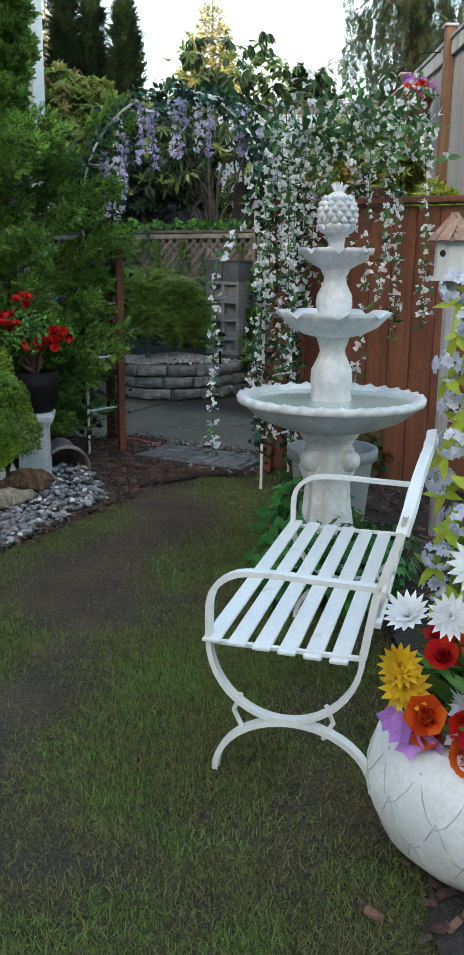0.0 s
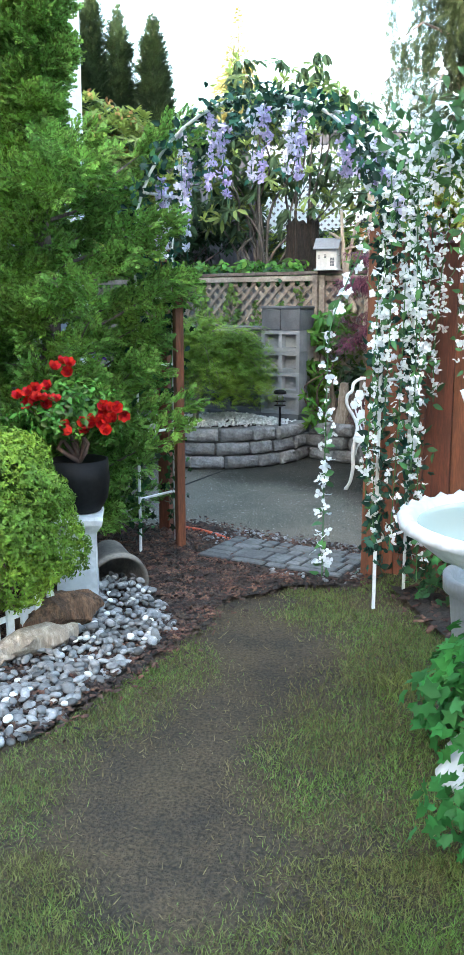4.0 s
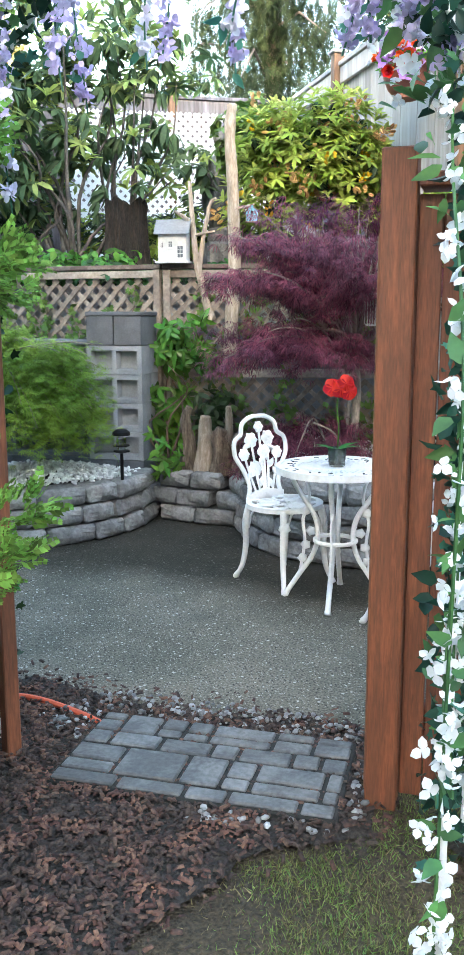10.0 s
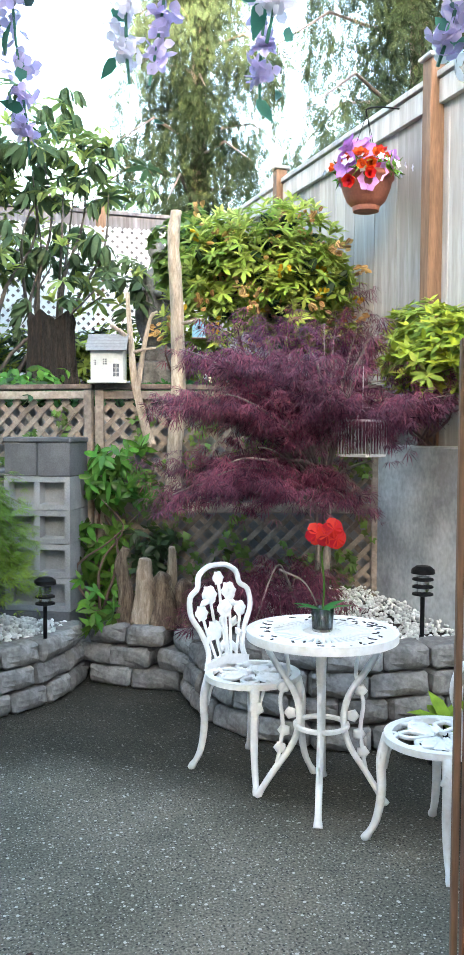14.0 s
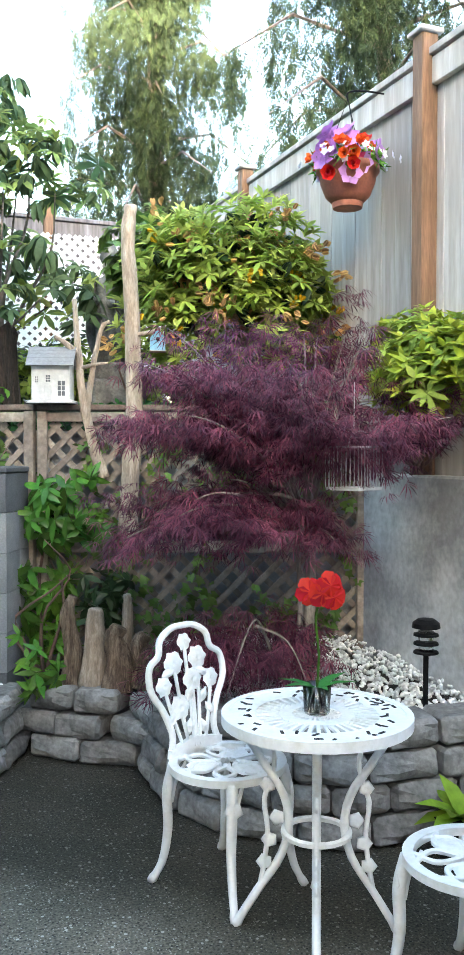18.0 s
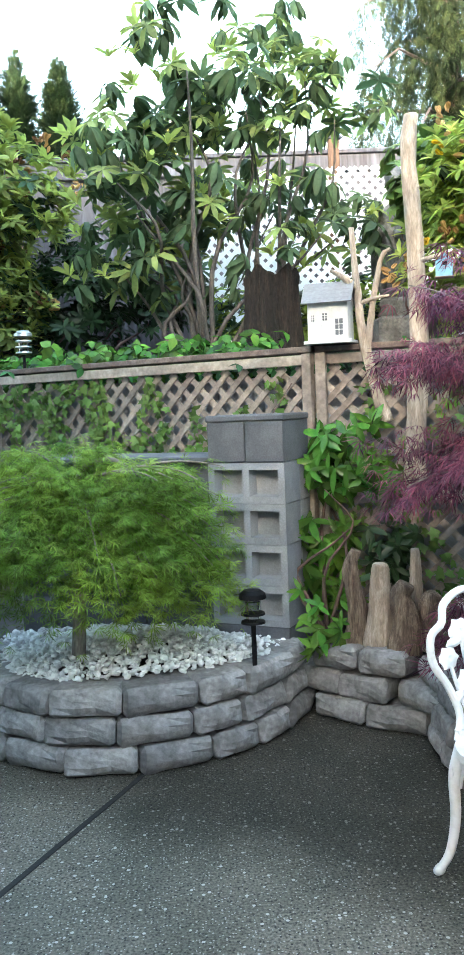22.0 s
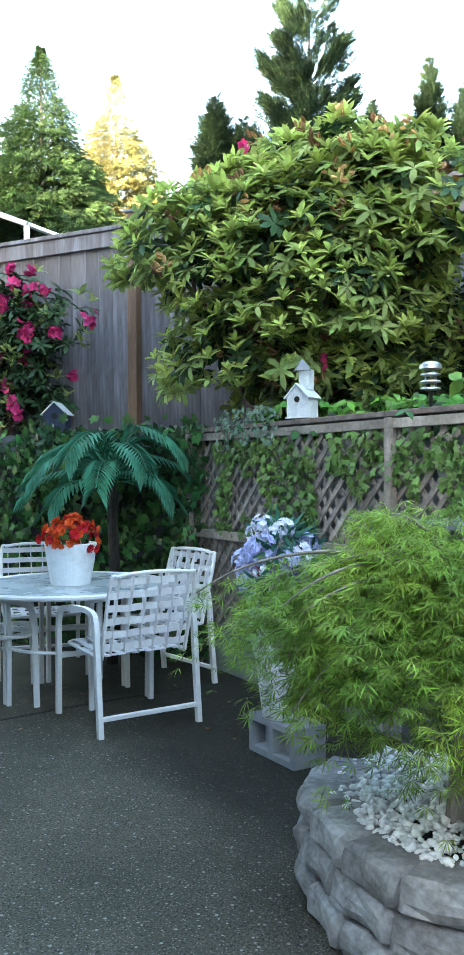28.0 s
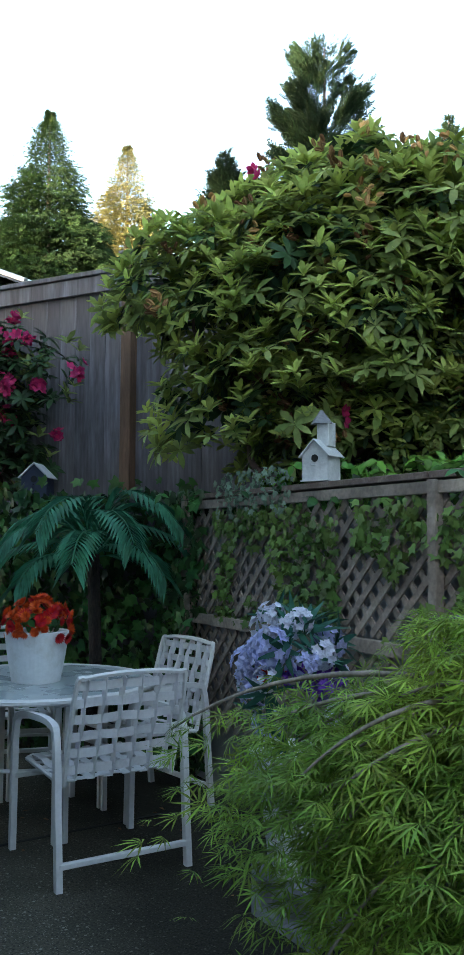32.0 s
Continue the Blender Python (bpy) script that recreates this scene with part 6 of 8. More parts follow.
for x in (-3.1, -1.05, 1.0, 3.05):
    part("side_curtain", boxed(x, 0.02, (6.55 - abs(x) * 0.415) / 2 - 0.2, 1.98, 0.02, 6.3 - abs(x) * 0.415 - 0.42, 0.004), M_TARP, tent)

# ---- plants ----
def frames_z(d, r=rng):
    z = unit(d)
    x = unit(np.cross(r.normal(size=d.shape), z))
    y = np.cross(z, x)
    return np.stack([x, y, z], axis=-1)


def fan(fingers, spread, width, bend=0.2, side=False):
    """A hand of narrow lobes of length about 1 along y (laceleaf)."""
    ts = []
    for k in range(fingers):
        a = spread * (k / (fingers - 1) - 0.5)
        ln = 1.0 - 0.35 * abs(2 * k / (fingers - 1) - 1)
        v = np.array([(0, 0, 0), (width / 2, ln * 0.45, -bend * 0.2), (0, ln, -bend), (-width / 2, ln * 0.45, -bend * 0.2)], float)
        ts.append(moved((v, np.array([(0, 1, 2, 3)])), rot(0, 0, a)))
    return merge_templates(*ts)


def spray(fingers=11, seed=1, wide=0.035):
    """A flat feathery conifer spray of length 1 along y."""
    r = np.random.default_rng(seed)
    ts = []
    for k in range(fingers):
        s = (k + 1) / fingers
        for sd in (-1, 1):
            ln = 0.42 * (1.05 - 0.7 * s) * r.uniform(0.8, 1.2)
            v = np.array([(0, 0, 0), (wide, ln * 0.5, 0.02), (0, ln, -0.03), (-wide, ln * 0.5, 0.02)], float)
            ts.append(moved((v, np.array([(0, 1, 2, 3)])), rot(r.uniform(-14, 14), 0, -sd * r.uniform(32, 48)), (0, s * 0.8, -0.1 * s * s)))
    v = np.array([(0.012, 0, 0), (0.01, 0.95, -0.1), (-0.01, 0.95, -0.1), (-0.012, 0, 0)], float)
    ts.append((v, np.array([(0, 1, 2, 3)])))
    return merge_templates(*ts)


def five(width=0.8, cup=0.25, petals=5, inner=0.0):
    """An open flower of petals round z."""
    lf = leaf(width, -cup, 0.08, 0.6)
    return merge_templates(*[moved(moved(lf, rot(12 + inner, 0, 0)), rot(0, 0, 360 * k / petals)) for k in range(petals)])


RH_LEAF = oblong(0.30, 0.2)
WH_UP = whorl(7, RH_LEAF, (-62, -15), 1)
WH_MID = whorl(8, RH_LEAF, (-35, 30), 2)
WH_LOW = whorl(8, oblong(0.27, 0.35, 0.05), (35, 75), 3)
WH_BIG = whorl(8, oblong(0.29, 0.22, 0.06), (-20, 40), 2)
ROSE = merge_templates(five(0.9, 0.3, 6, 20), moved(five(0.9, 0.2, 5, 48), rot(0, 0, 30), size=0.75), moved(five(0.9, 0.2, 4, 66), rot(0, 0, 10), size=0.55))
DAISY = merge_templates(five(0.28, 0.1, 16, 8), moved(five(0.28, 0.1, 12, 25), rot(0, 0, 12), size=0.8), moved(five(0.3, 0.1, 8, 50), size=0.45))
SMALL5 = merge_templates(*[moved((np.array([(0, 0, 0), (0.4, 0.5, 0.1), (0, 1, 0.05), (-0.4, 0.5, 0.1)], float), np.array([(0, 1, 2, 3)])), rot(0, 0, 72 * k) @ rot(18, 0, 0)) for k in range(5)])
FUNNEL = merge_templates(*[moved(leaf(0.55, -0.5, 0.1, 0.7), rot(0, 0, 72 * k) @ rot(62, 0, 0)) for k in range(5)])
IVYLEAF = (np.array([(0, 0, 0), (0.42, -0.02, 0.02), (0.3, 0.35, 0.03), (0.52, 0.6, -0.02), (0.18, 0.62, 0.0), (0, 1.0, -0.08), (-0.18, 0.62, 0.0), (-0.52, 0.6, -0.02), (-0.3, 0.35, 0.03), (-0.42, -0.02, 0.02)], float),
           np.array([(0, 1, 2, 8), (0, 8, 9, 9), (2, 3, 4, 8), (4, 6, 7, 8), (4, 5, 6, 6)]))
IVYLEAF = (IVYLEAF[0], np.array([(0, 1, 2, 8), (2, 3, 4, 6), (2, 6, 7, 8), (4, 5, 6, 2)]))
JUN = spray(9, 4)


def stems(th, base, tips, r0, material, n=10, wander=0.12, name="branch"):
    for i, tip in enumerate(tips):
        a, b = Vector(base[i % len(base)]), Vector(tip)
        m1 = a.lerp(b, 0.35) + Vector((rng.normal() * wander, rng.normal() * wander, 0.10 * (b - a).length))
        m2 = a.lerp(b, 0.7) + Vector((rng.normal() * wander, rng.normal() * wander, 0.05 * (b - a).length))
        part(name, smoothed(tube(curve_pts([a, m1, m2, b], n), 0, 6, taper=[r0 * (1 - 0.75 * k / n) for k in range(n + 1)])), material, th)


def whorl_shrub(name, label, base, centre, radii, sets, stem_n=7, stem_r=0.022, bark=None, category="shrub", blooms=(), low=-0.6, lumps=5, spread=0.6, rr=None, fat=1.0):
    """A broad-leaved shrub: stems, several lumpy masses of leaf whorls, flowers. sets: (template, material, count, size, shell, lift)."""
    r = rr or np.random.default_rng(len(label))
    th = thing(name, at(*base), label, category)
    base_v = np.array(base)
    cs = [np.asarray(centre) + unit(r.normal(size=3)) * np.asarray(radii) * spread * r.uniform(0.5, 1.0) for _ in range(lumps)] + [np.asarray(centre, float)]
    rs = [np.asarray(radii) * fat * r.uniform(0.42, 0.62) for _ in range(lumps)] + [np.asarray(radii) * 0.72 * fat]
    tips = [c + (0, 0, -0.1) - base_v for c in cs] + [np.asarray(centre) + unit(r.normal(size=3)) * np.asarray(radii) * 0.7 - base_v for _ in range(max(0, stem_n - len(cs)))]
    stems(th, [(0, 0, 0), (0.06, 0.03, 0), (-0.05, 0.04, 0)], tips[:stem_n], stem_r, bark or M_BARKRED)
    w = np.array([np.prod(q) ** 0.67 for q in rs])
    w /= w.sum()
    for template, material, count, size, shell, lift in sets:
        ps, ds = [], []
        for c, q, ww in zip(cs, rs, w):
            p, d = blob_points(max(4, int(count * ww)), c, q, shell, low, r)
            ps.append(p)
            ds.append(d)
        p, d = np.concatenate(ps), np.concatenate(ds)
        z = unit(d * (1, 1, 0.6) + (0, 0, 2.0 * lift + 0.5) + r.normal(size=d.shape) * 0.38)
        ob = part("foliage", scatter("foliage", template, p - base_v, frames_z(z, r), r.uniform(0.75, 1.2, len(p)) * size), material, th)
        ob["kind"] = "stuff"
    for template, material, count, size, cluster in blooms:
        c = r.integers(0, len(cs), count)
        for i in range(count):
            p, d = blob_points(3, cs[c[i]], rs[c[i]], 0.98, -0.2, r)
            if d[0][1] > 0.35:
                d[0][1] *= -1
            q = np.asarray(cs[c[i]]) + d[0] * rs[c[i]] * 1.12
            k = cluster
            pp = q + r.normal(size=(k, 3)) * size * 0.55
            zz = unit(d[0] + r.normal(size=(k, 3)) * 0.6)
            part("flower_head", scatter("flower_head", template, pp - base_v, frames_z(zz, r), r.uniform(0.8, 1.15, k) * size), material, th)["kind"] = "stuff"
    return th


# rhododendrons and azaleas of the terrace
# rhododendron and azalea: inner F_DARK leaves carry the bush's inner shade as colour
whorl_shrub("rhododendron", "large yellow-green rhododendron with fading orange blooms", (-2.6, 12.3, 1.6), (-2.62, 12.2, 2.72), (1.42, 0.60, 1.02),
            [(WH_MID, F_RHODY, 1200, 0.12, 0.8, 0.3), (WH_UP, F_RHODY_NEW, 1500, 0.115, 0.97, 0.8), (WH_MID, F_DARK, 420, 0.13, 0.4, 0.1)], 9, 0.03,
            blooms=((FUNNEL, P_FADED, 40, 0.05, 7), (FUNNEL, P_PEACH, 30, 0.052, 7), (five(0.8, 0.2, 5), P_PINK, 2, 0.05, 3)), lumps=9, spread=0.75)
whorl_shrub("tall_rhododendron", "tall open dark-leaved rhododendron with bare leaning stems", (-0.32, 11.2, 1.6), (-0.25, 11.2, 2.95), (0.92, 0.5, 0.85),
            [(WH_LOW, F_OLIVE, 190, 0.17, 0.75, 0.5), (WH_BIG, F_OLIVE, 80, 0.15, 0.8, 0.5), (WH_BIG, F_RHODY, 50, 0.14, 0.85, 0.5), (WH_UP, F_RHODY_NEW, 50, 0.12, 0.97, 0.9)], 15, 0.02, bark=M_BARK, lumps=17, spread=1.05, low=-0.8, fat=0.72)
whorl_shrub("tall_rhododendron", "leggy dark-leaved rhododendron shoots over the fence", (0.15, 11.35, 1.6), (0.28, 11.3, 3.4), (0.36, 0.3, 0.8),
            [(WH_LOW, F_OLIVE, 30, 0.17, 0.95, 0.6), (WH_BIG, F_RHODY, 8, 0.13, 0.95, 0.6)], 7, 0.018, bark=M_BARK, lumps=7, spread=1.0, low=-0.5)
whorl_shrub("azalea", "bright green azalea with hanging yellow-orange blooms", (1.35, 10.15, 1.6), (1.38, 10.0, 2.36), (0.66, 0.42, 0.48),
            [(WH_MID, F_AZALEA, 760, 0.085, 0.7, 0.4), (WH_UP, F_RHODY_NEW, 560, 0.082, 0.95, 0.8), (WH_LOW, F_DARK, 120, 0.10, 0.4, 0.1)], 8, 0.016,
            blooms=((FUNNEL, P_PEACH, 44, 0.048, 8), (FUNNEL, P_YELLOW, 16, 0.042, 6)), lumps=10, spread=0.8)
whorl_shrub("lime_shrub", "lime yellow leafy shrub above the concrete wall", (1.88, 8.75, 1.35), (1.80, 8.62, 1.86), (0.30, 0.55, 0.30),
            [(whorl(7, leaf(0.42, 0.05), (-40, 10), 6), F_LIME, 260, 0.075, 0.75, 0.6), (WH_MID, F_AZALEA, 160, 0.08, 0.5, 0.3)], 6, 0.01, lumps=5, spread=0.8)
whorl_shrub("pink_rhododendron", "dark green rhododendron with pink-red blooms by the fence", (-5.8, 12.7, 1.65), (-5.75, 12.66, 2.42), (1.0, 0.22, 0.66),
            [(WH_MID, F_DARK, 420, 0.12, 0.7, 0.4), (WH_UP, F_RHODY, 150, 0.11, 0.92, 0.8)], 8, 0.018,
            blooms=((five(0.8, 0.2, 5), P_PINK, 40, 0.045, 9),), lumps=8, spread=0.85)
whorl_shrub("garden_vine", "pale green climbing vine by the driftwood pole", (1.05, 10.75, 1.65), (1.08, 10.6, 2.62), (0.34, 0.25, 0.5),
            [(whorl(5, leaf(0.75, 0.1, 0.1, 0.4), (-20, 40), 8), F_VINE, 330, 0.07, 0.5, 0.4)], 6, 0.008, lumps=6, spread=0.95)
whorl_shrub("terrace_shrub", "mixed green undergrowth behind the statue", (0.9, 11.6, 1.7), (0.95, 11.75, 2.05), (1.0, 0.35, 0.42),
            [(WH_MID, F_AZALEA, 300, 0.1, 0.6, 0.4), (WH_MID, F_DARK, 200, 0.11, 0.6, 0.3)], 6, 0.012, lumps=6, spread=0.85)
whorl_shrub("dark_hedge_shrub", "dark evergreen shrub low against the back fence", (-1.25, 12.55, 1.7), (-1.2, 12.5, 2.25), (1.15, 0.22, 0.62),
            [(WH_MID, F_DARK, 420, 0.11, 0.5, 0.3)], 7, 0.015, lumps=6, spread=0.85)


def ground_cover(name, label, material, line, count, size, template, height, spread_z=0.0, kind="stuff"):
    """Loose leaves over a strip: line(u) gives place and half width."""
    u = rng.random(count)
    pts = np.array([line(x) for x in u])
    p = pts[:, :3] + rng.normal(size=(count, 3)) * np.stack([pts[:, 3], pts[:, 3], np.full(count, 0.001)], 1)
    p[:, 2] += rng.random(count) ** 1.5 * height
    z = unit(np.array([0, -0.5, 0.8]) + rng.normal(size=(count, 3)) * 0.45)
    return tagged(part(name, scatter(name, template, p, frames_z(z), rng.uniform(0.7, 1.3, count) * size), material), label, "ground cover", "", kind)


def terr_line(u, back=0.45, s0=0.2, s1=5.4, w=0.16):
    p = lat(s0 + (s1 - s0) * u, 0, back)
    return (p.x, p.y, terrace_z(p.x, p.y) + 0.02, w)


TRI = whorl(3, leaf(0.7, 0.1, 0.1, 0.45), (0, 30), 9)
ground_cover("terrace_groundcover", "low green leafy ground cover on the terrace", F_LAUREL, lambda u: terr_line(u, 0.5, 2.2, 5.8), 1000, 0.07, TRI, 0.22)
ground_cover("terrace_groundcover", "dark low leaves on the terrace", F_IVY, lambda u: terr_line(u, 0.45, 0.3, 5.8, 0.2), 900, 0.06, TRI, 0.12)
ground_cover("boxwood_clump", "small bright green clump at the statue's foot", F_POTIVY, lambda u: (0.62 + 0.62 * u, 10.95 - 0.3 * u, 1.66, 0.07), 700, 0.04, TRI, 0.13)


# ivy on walls, vines on the lattice
def wall_leaves(name, label, material, origin, along, up, normal, w, h, count, size, template, thick=0.1, keep=None, parent=None, hang=0.9):
    r = rng
    u, v = r.random(count * 2) * w, r.random(count * 2) * h
    k = np.array([keep(a, b) if keep else True for a, b in zip(u, v)])
    u, v = u[k][:count], v[k][:count]
    n = len(u)
    o, a, b, nn = (np.array(x, float) for x in (origin, along, up, normal))
    p = o + u[:, None] * a + v[:, None] * b + nn * (0.01 + thick * r.random(n)[:, None] ** 1.3)
    z = unit(nn + r.normal(size=(n, 3)) * 0.45 + (0, 0, 0.25))
    down = unit(np.array([0, 0, -1.0]) * hang + r.normal(size=(n, 3)) * 0.5)
    x = unit(np.cross(down, z))
    y = np.cross(z, x)
    me = scatter(name, template, p, np.stack([x, y, z], -1), r.uniform(0.6, 1.25, n) * size)
    ob = part(name, me, material, parent)
    ob["kind"] = "stuff"
    return ob


iv = wall_leaves("ivy_wall", "", F_IVY, (-8.1, 12.44, 0.0), (1, 0, 0), (0, 0, 1), (0, -1, 0), 4.65, 1.92, 6000, 0.085, IVYLEAF, 0.16, keep=lambda a, b: b < 1.76 + 0.14 * noise.noise(Vector((a * 2, 0, 5))))
tagged(iv, "dense dark green ivy covering the retaining wall", "ivy", "", "stuff")
iv2 = wall_leaves("ivy_wall", "", foliage("young_ivy_leaf", (0.085, 0.19, 0.045), (0.05, 0.12, 0.03), rough=0.5), (-8.1, 12.30, 0.1), (1, 0, 0), (0, 0, 1), (0, -1, 0), 4.65, 1.75, 1000, 0.08, IVYLEAF, 0.08)
tagged(iv2, "lighter green ivy leaves on the retaining wall", "ivy", "", "stuff")
A3, U3, N3 = tuple(LD), (0, 0, 1), tuple(-LN)
A2 = tuple(RD)
iv3 = wall_leaves("corner_ivy", "", F_IVY, tuple(lat(5.9, 0.1, 0.0)), A3, U3, N3, 0.5, 1.65, 520, 0.085, IVYLEAF, 0.16)
tagged(iv3, "ivy climbing the corner of the lattice", "ivy", "", "stuff")
strand = lambda a, b: noise.noise(Vector((a * 5.5, b * 2.6, 2))) > -0.06 and noise.noise(Vector((a * 1.3, b * 2.2, 7))) > -0.4
vl = wall_leaves("lattice_vine", "", F_VINE, tuple(lat(1.9, 1.0, -0.01)), A3, U3, N3, 3.9, 0.62, 2100, 0.05, IVYLEAF, 0.03, keep=strand)
tagged(vl, "variegated vine strands hanging on the lattice", "vine", "", "stuff")
vl2 = wall_leaves("lattice_vine", "", F_VINE, tuple(lat(0.05, 0.4, -0.01)), A2, U3, N3, 1.6, 1.15, 620, 0.055, IVYLEAF, 0.03, keep=strand)
tagged(vl2, "green vine strands on the lattice behind the maple", "vine", "", "stuff")
vg = wall_leaves("silver_ivy", "", foliage("silver_ivy_leaf", (0.22, 0.30, 0.22), (0.14, 0.22, 0.15)), tuple(lat(4.95, 1.3, -0.02)), A3, U3, N3, 0.75, 0.52, 260, 0.038, IVYLEAF, 0.06, keep=lambda a, b: b > 0.34 + 0.3 * noise.noise(Vector((a * 4, 0, 1))))
tagged(vg, "pale variegated ivy spilling over the lattice top", "ivy", "", "stuff")
LAU = whorl(6, leaf(0.36, 0.12, 0.12, 0.5), (0, 60), 12)
for k, (s, z0, w, h, n) in enumerate(((1.30, 1.02, 0.40, 0.34, 40), (1.54, 0.42, 0.26, 0.46, 40))):
    lw = wall_leaves("laurel_vine", "", F_LAUREL, tuple(lat(s, z0, -0.05)), A2, U3, N3, w, h, n, 0.12, LAU, 0.2)
    tagged(lw, "glossy bright green laurel-leaved climber beside the block tower", "climber", "", "stuff")
lw = wall_leaves("laurel_vine", "", F_LAUREL, (0.05, 9.42, 0.35), (1, -0.4, 0), (0, 0, 1), (0, -1, 0), 0.22, 0.30, 12, 0.10, LAU, 0.12)
tagged(lw, "glossy laurel-leaved climber rising from the planter", "climber", "", "stuff")
lw = wall_leaves("laurel_vine", "", F_DARK, tuple(lat(1.20, 0.60, -0.05)), A2, U3, N3, 0.26, 0.26, 26, 0.10, LAU, 0.12)
tagged(lw, "dark green shrubby leaves behind the driftwood stumps", "climber", "", "stuff")
stems_t = thing("climber_stems", at(0.2, 9.55, 0.34), "thin woody climber stems on the lattice", "climber")
stems(stems_t, [(0, 0, 0)], [(0.1, 0.25, 0.9), (0.3, 0.2, 1.2), (-0.1, 0.3, 1.2), (0.0, -0.05, 0.7), (0.25, 0.1, 0.6)], 0.01, M_BARKRED)


# weeping laceleaf maples
def weeping_maple(name, label, base, fork, centre, radii, count, per, leaf_size, leafmat, bark, template, trunk_r, extra=(), seed=3, flat=0.035, low=-0.25, clumps=0, wid0=0.10, layer=0.0):
    r = np.random.default_rng(seed)
    heads = []
    th = thing(name, at(*base), label, "tree")
    b0 = np.array(base)
    f = np.array(fork) - b0
    mid = f * 0.5 + np.array([0.02, 0.01, 0])
    part("trunk", smoothed(tube(curve_pts([(0, 0, -0.08), tuple(mid * 0.6), tuple(mid * 1.3), tuple(f)], 14), 0, 10, taper=[trunk_r * (1.15 - 0.5 * k / 14) for k in range(15)])), bark, th)
    ps, ds = [], []
    tips = []
    for k in range(count):
        while True:
            d = unit(r.normal(size=3))
            if d[2] > low:
                break
        if clumps and len(heads) >= clumps:
            d = unit(heads[k % clumps] + r.normal(size=3) * 0.13)
        else:
            heads.append(d)
        q = (0.55 + 0.45 * r.random() ** 0.5) * (1 + 0.15 * r.normal() * 0.5)
        tip = np.asarray(centre) + d * np.asarray(radii) * q
        if layer:
            tip[2] += (round(tip[2] / layer) * layer - tip[2]) * 0.75
        tips.append(tip)
        a = np.array(fork)
        top = a * 0.4 + tip * 0.6 + np.array([0, 0, 0.16 + 0.12 * r.random()]) * np.linalg.norm(tip - a)
        s = np.linspace(0.35, 1.06, per)
        line = (1 - s)[:, None] ** 2 * a + 2 * (s * (1 - s))[:, None] * top + (s ** 2)[:, None] * tip
        out = unit((tip - a) * (1, 1, 0) + 1e-6)
        sidev = np.cross(out, (0, 0, 1))
        wid = wid0 * np.sin(np.clip(s, 0, 1) * 2.6) + 0.03
        jit = r.normal(size=(per, 1)) * wid[:, None] * sidev + r.normal(size=(per, 3)) * flat * (0.6, 0.6, 1)
        p = line + jit
        p[:, 2] -= np.abs(jit @ sidev) * 0.5
        ps.append(p)
        ds.append(unit(out + sidev * np.sign(jit @ sidev)[:, None] * r.uniform(0.2, 1.2, (per, 1)) + (0, 0, -0.15) + r.normal(size=(per, 3)) * 0.45))
        if k % 3 == 0:
            lp = line[::max(1, per // 8)] - b0
            pts = [Vector(f * 0.9)] + [Vector(x) for x in lp]
            part("branch", smoothed(tube(pts, 0, 5, taper=[0.008 * (1 - 0.8 * i / len(pts)) for i in range(len(pts))])), bark, th)
    p, d = np.concatenate(ps), np.concatenate(ds)
    up = unit(np.array([0, 0, 1.0]) + r.normal(size=p.shape) * 0.35)
    ob = part("foliage", scatter("foliage", template, p - b0, frames(d, up), r.uniform(0.7, 1.25, len(p)) * leaf_size), leafmat, th)
    ob["kind"] = "stuff"
    for pts, rad in extra:
        q = curve_pts([Vector(x) - Vector(base) for x in pts], 14)
        part("limb", smoothed(tube(q, 0, 7, taper=[rad * (1 - 0.055 * k) for k in range(15)])), bark, th)
    return th


LACE = fan(7, 170, 0.075, 0.22)
LACEP = fan(7, 165, 0.07, 0.45)
weeping_maple("green_laceleaf_maple", "low weeping green laceleaf maple in the round planter", (-0.93, 9.22, 0.38), (-0.90, 9.22, 1.12), (-0.88, 9.24, 0.88), (0.74, 0.46, 0.42), 300, 66, 0.056, F_MAPLE, M_TWIG, LACE, 0.028,
              [(((-0.92, 9.22, 1.0), (-0.88, 9.22, 1.18), (-0.74, 9.2, 1.235), (-0.6, 9.18, 1.14)), 0.02), (((-0.92, 9.22, 1.02), (-1.0, 9.2, 1.17), (-1.15, 9.18, 1.17), (-1.3, 9.15, 1.08)), 0.017)], seed=5, low=-0.72, clumps=86, flat=0.022, layer=0.13)
weeping_maple("purple_laceleaf_maple", "weeping purple laceleaf maple over white gravel", (1.17, 8.60, 0.38), (1.15, 8.52, 1.22), (1.10, 8.58, 1.62), (0.86, 0.54, 0.45), 84, 62, 0.068, F_PURPLE, M_TWIG, LACEP, 0.03,
              [(((1.15, 8.52, 1.15), (1.05, 8.46, 1.27), (0.9, 8.42, 1.30), (0.72, 8.4, 1.30)), 0.016), (((1.16, 8.52, 1.18), (1.27, 8.5, 1.25), (1.4, 8.5, 1.29)), 0.014), (((1.15, 8.52, 1.2), (1.12, 8.5, 1.5), (1.1, 8.5, 1.75), (0.98, 8.48, 1.9)), 0.017), (((1.16, 8.52, 1.2), (1.25, 8.53, 1.5), (1.335, 8.55, 1.66), (1.48, 8.5, 1.70)), 0.013)], seed=8, low=-0.32, clumps=36, wid0=0.09, flat=0.022, layer=0.20)
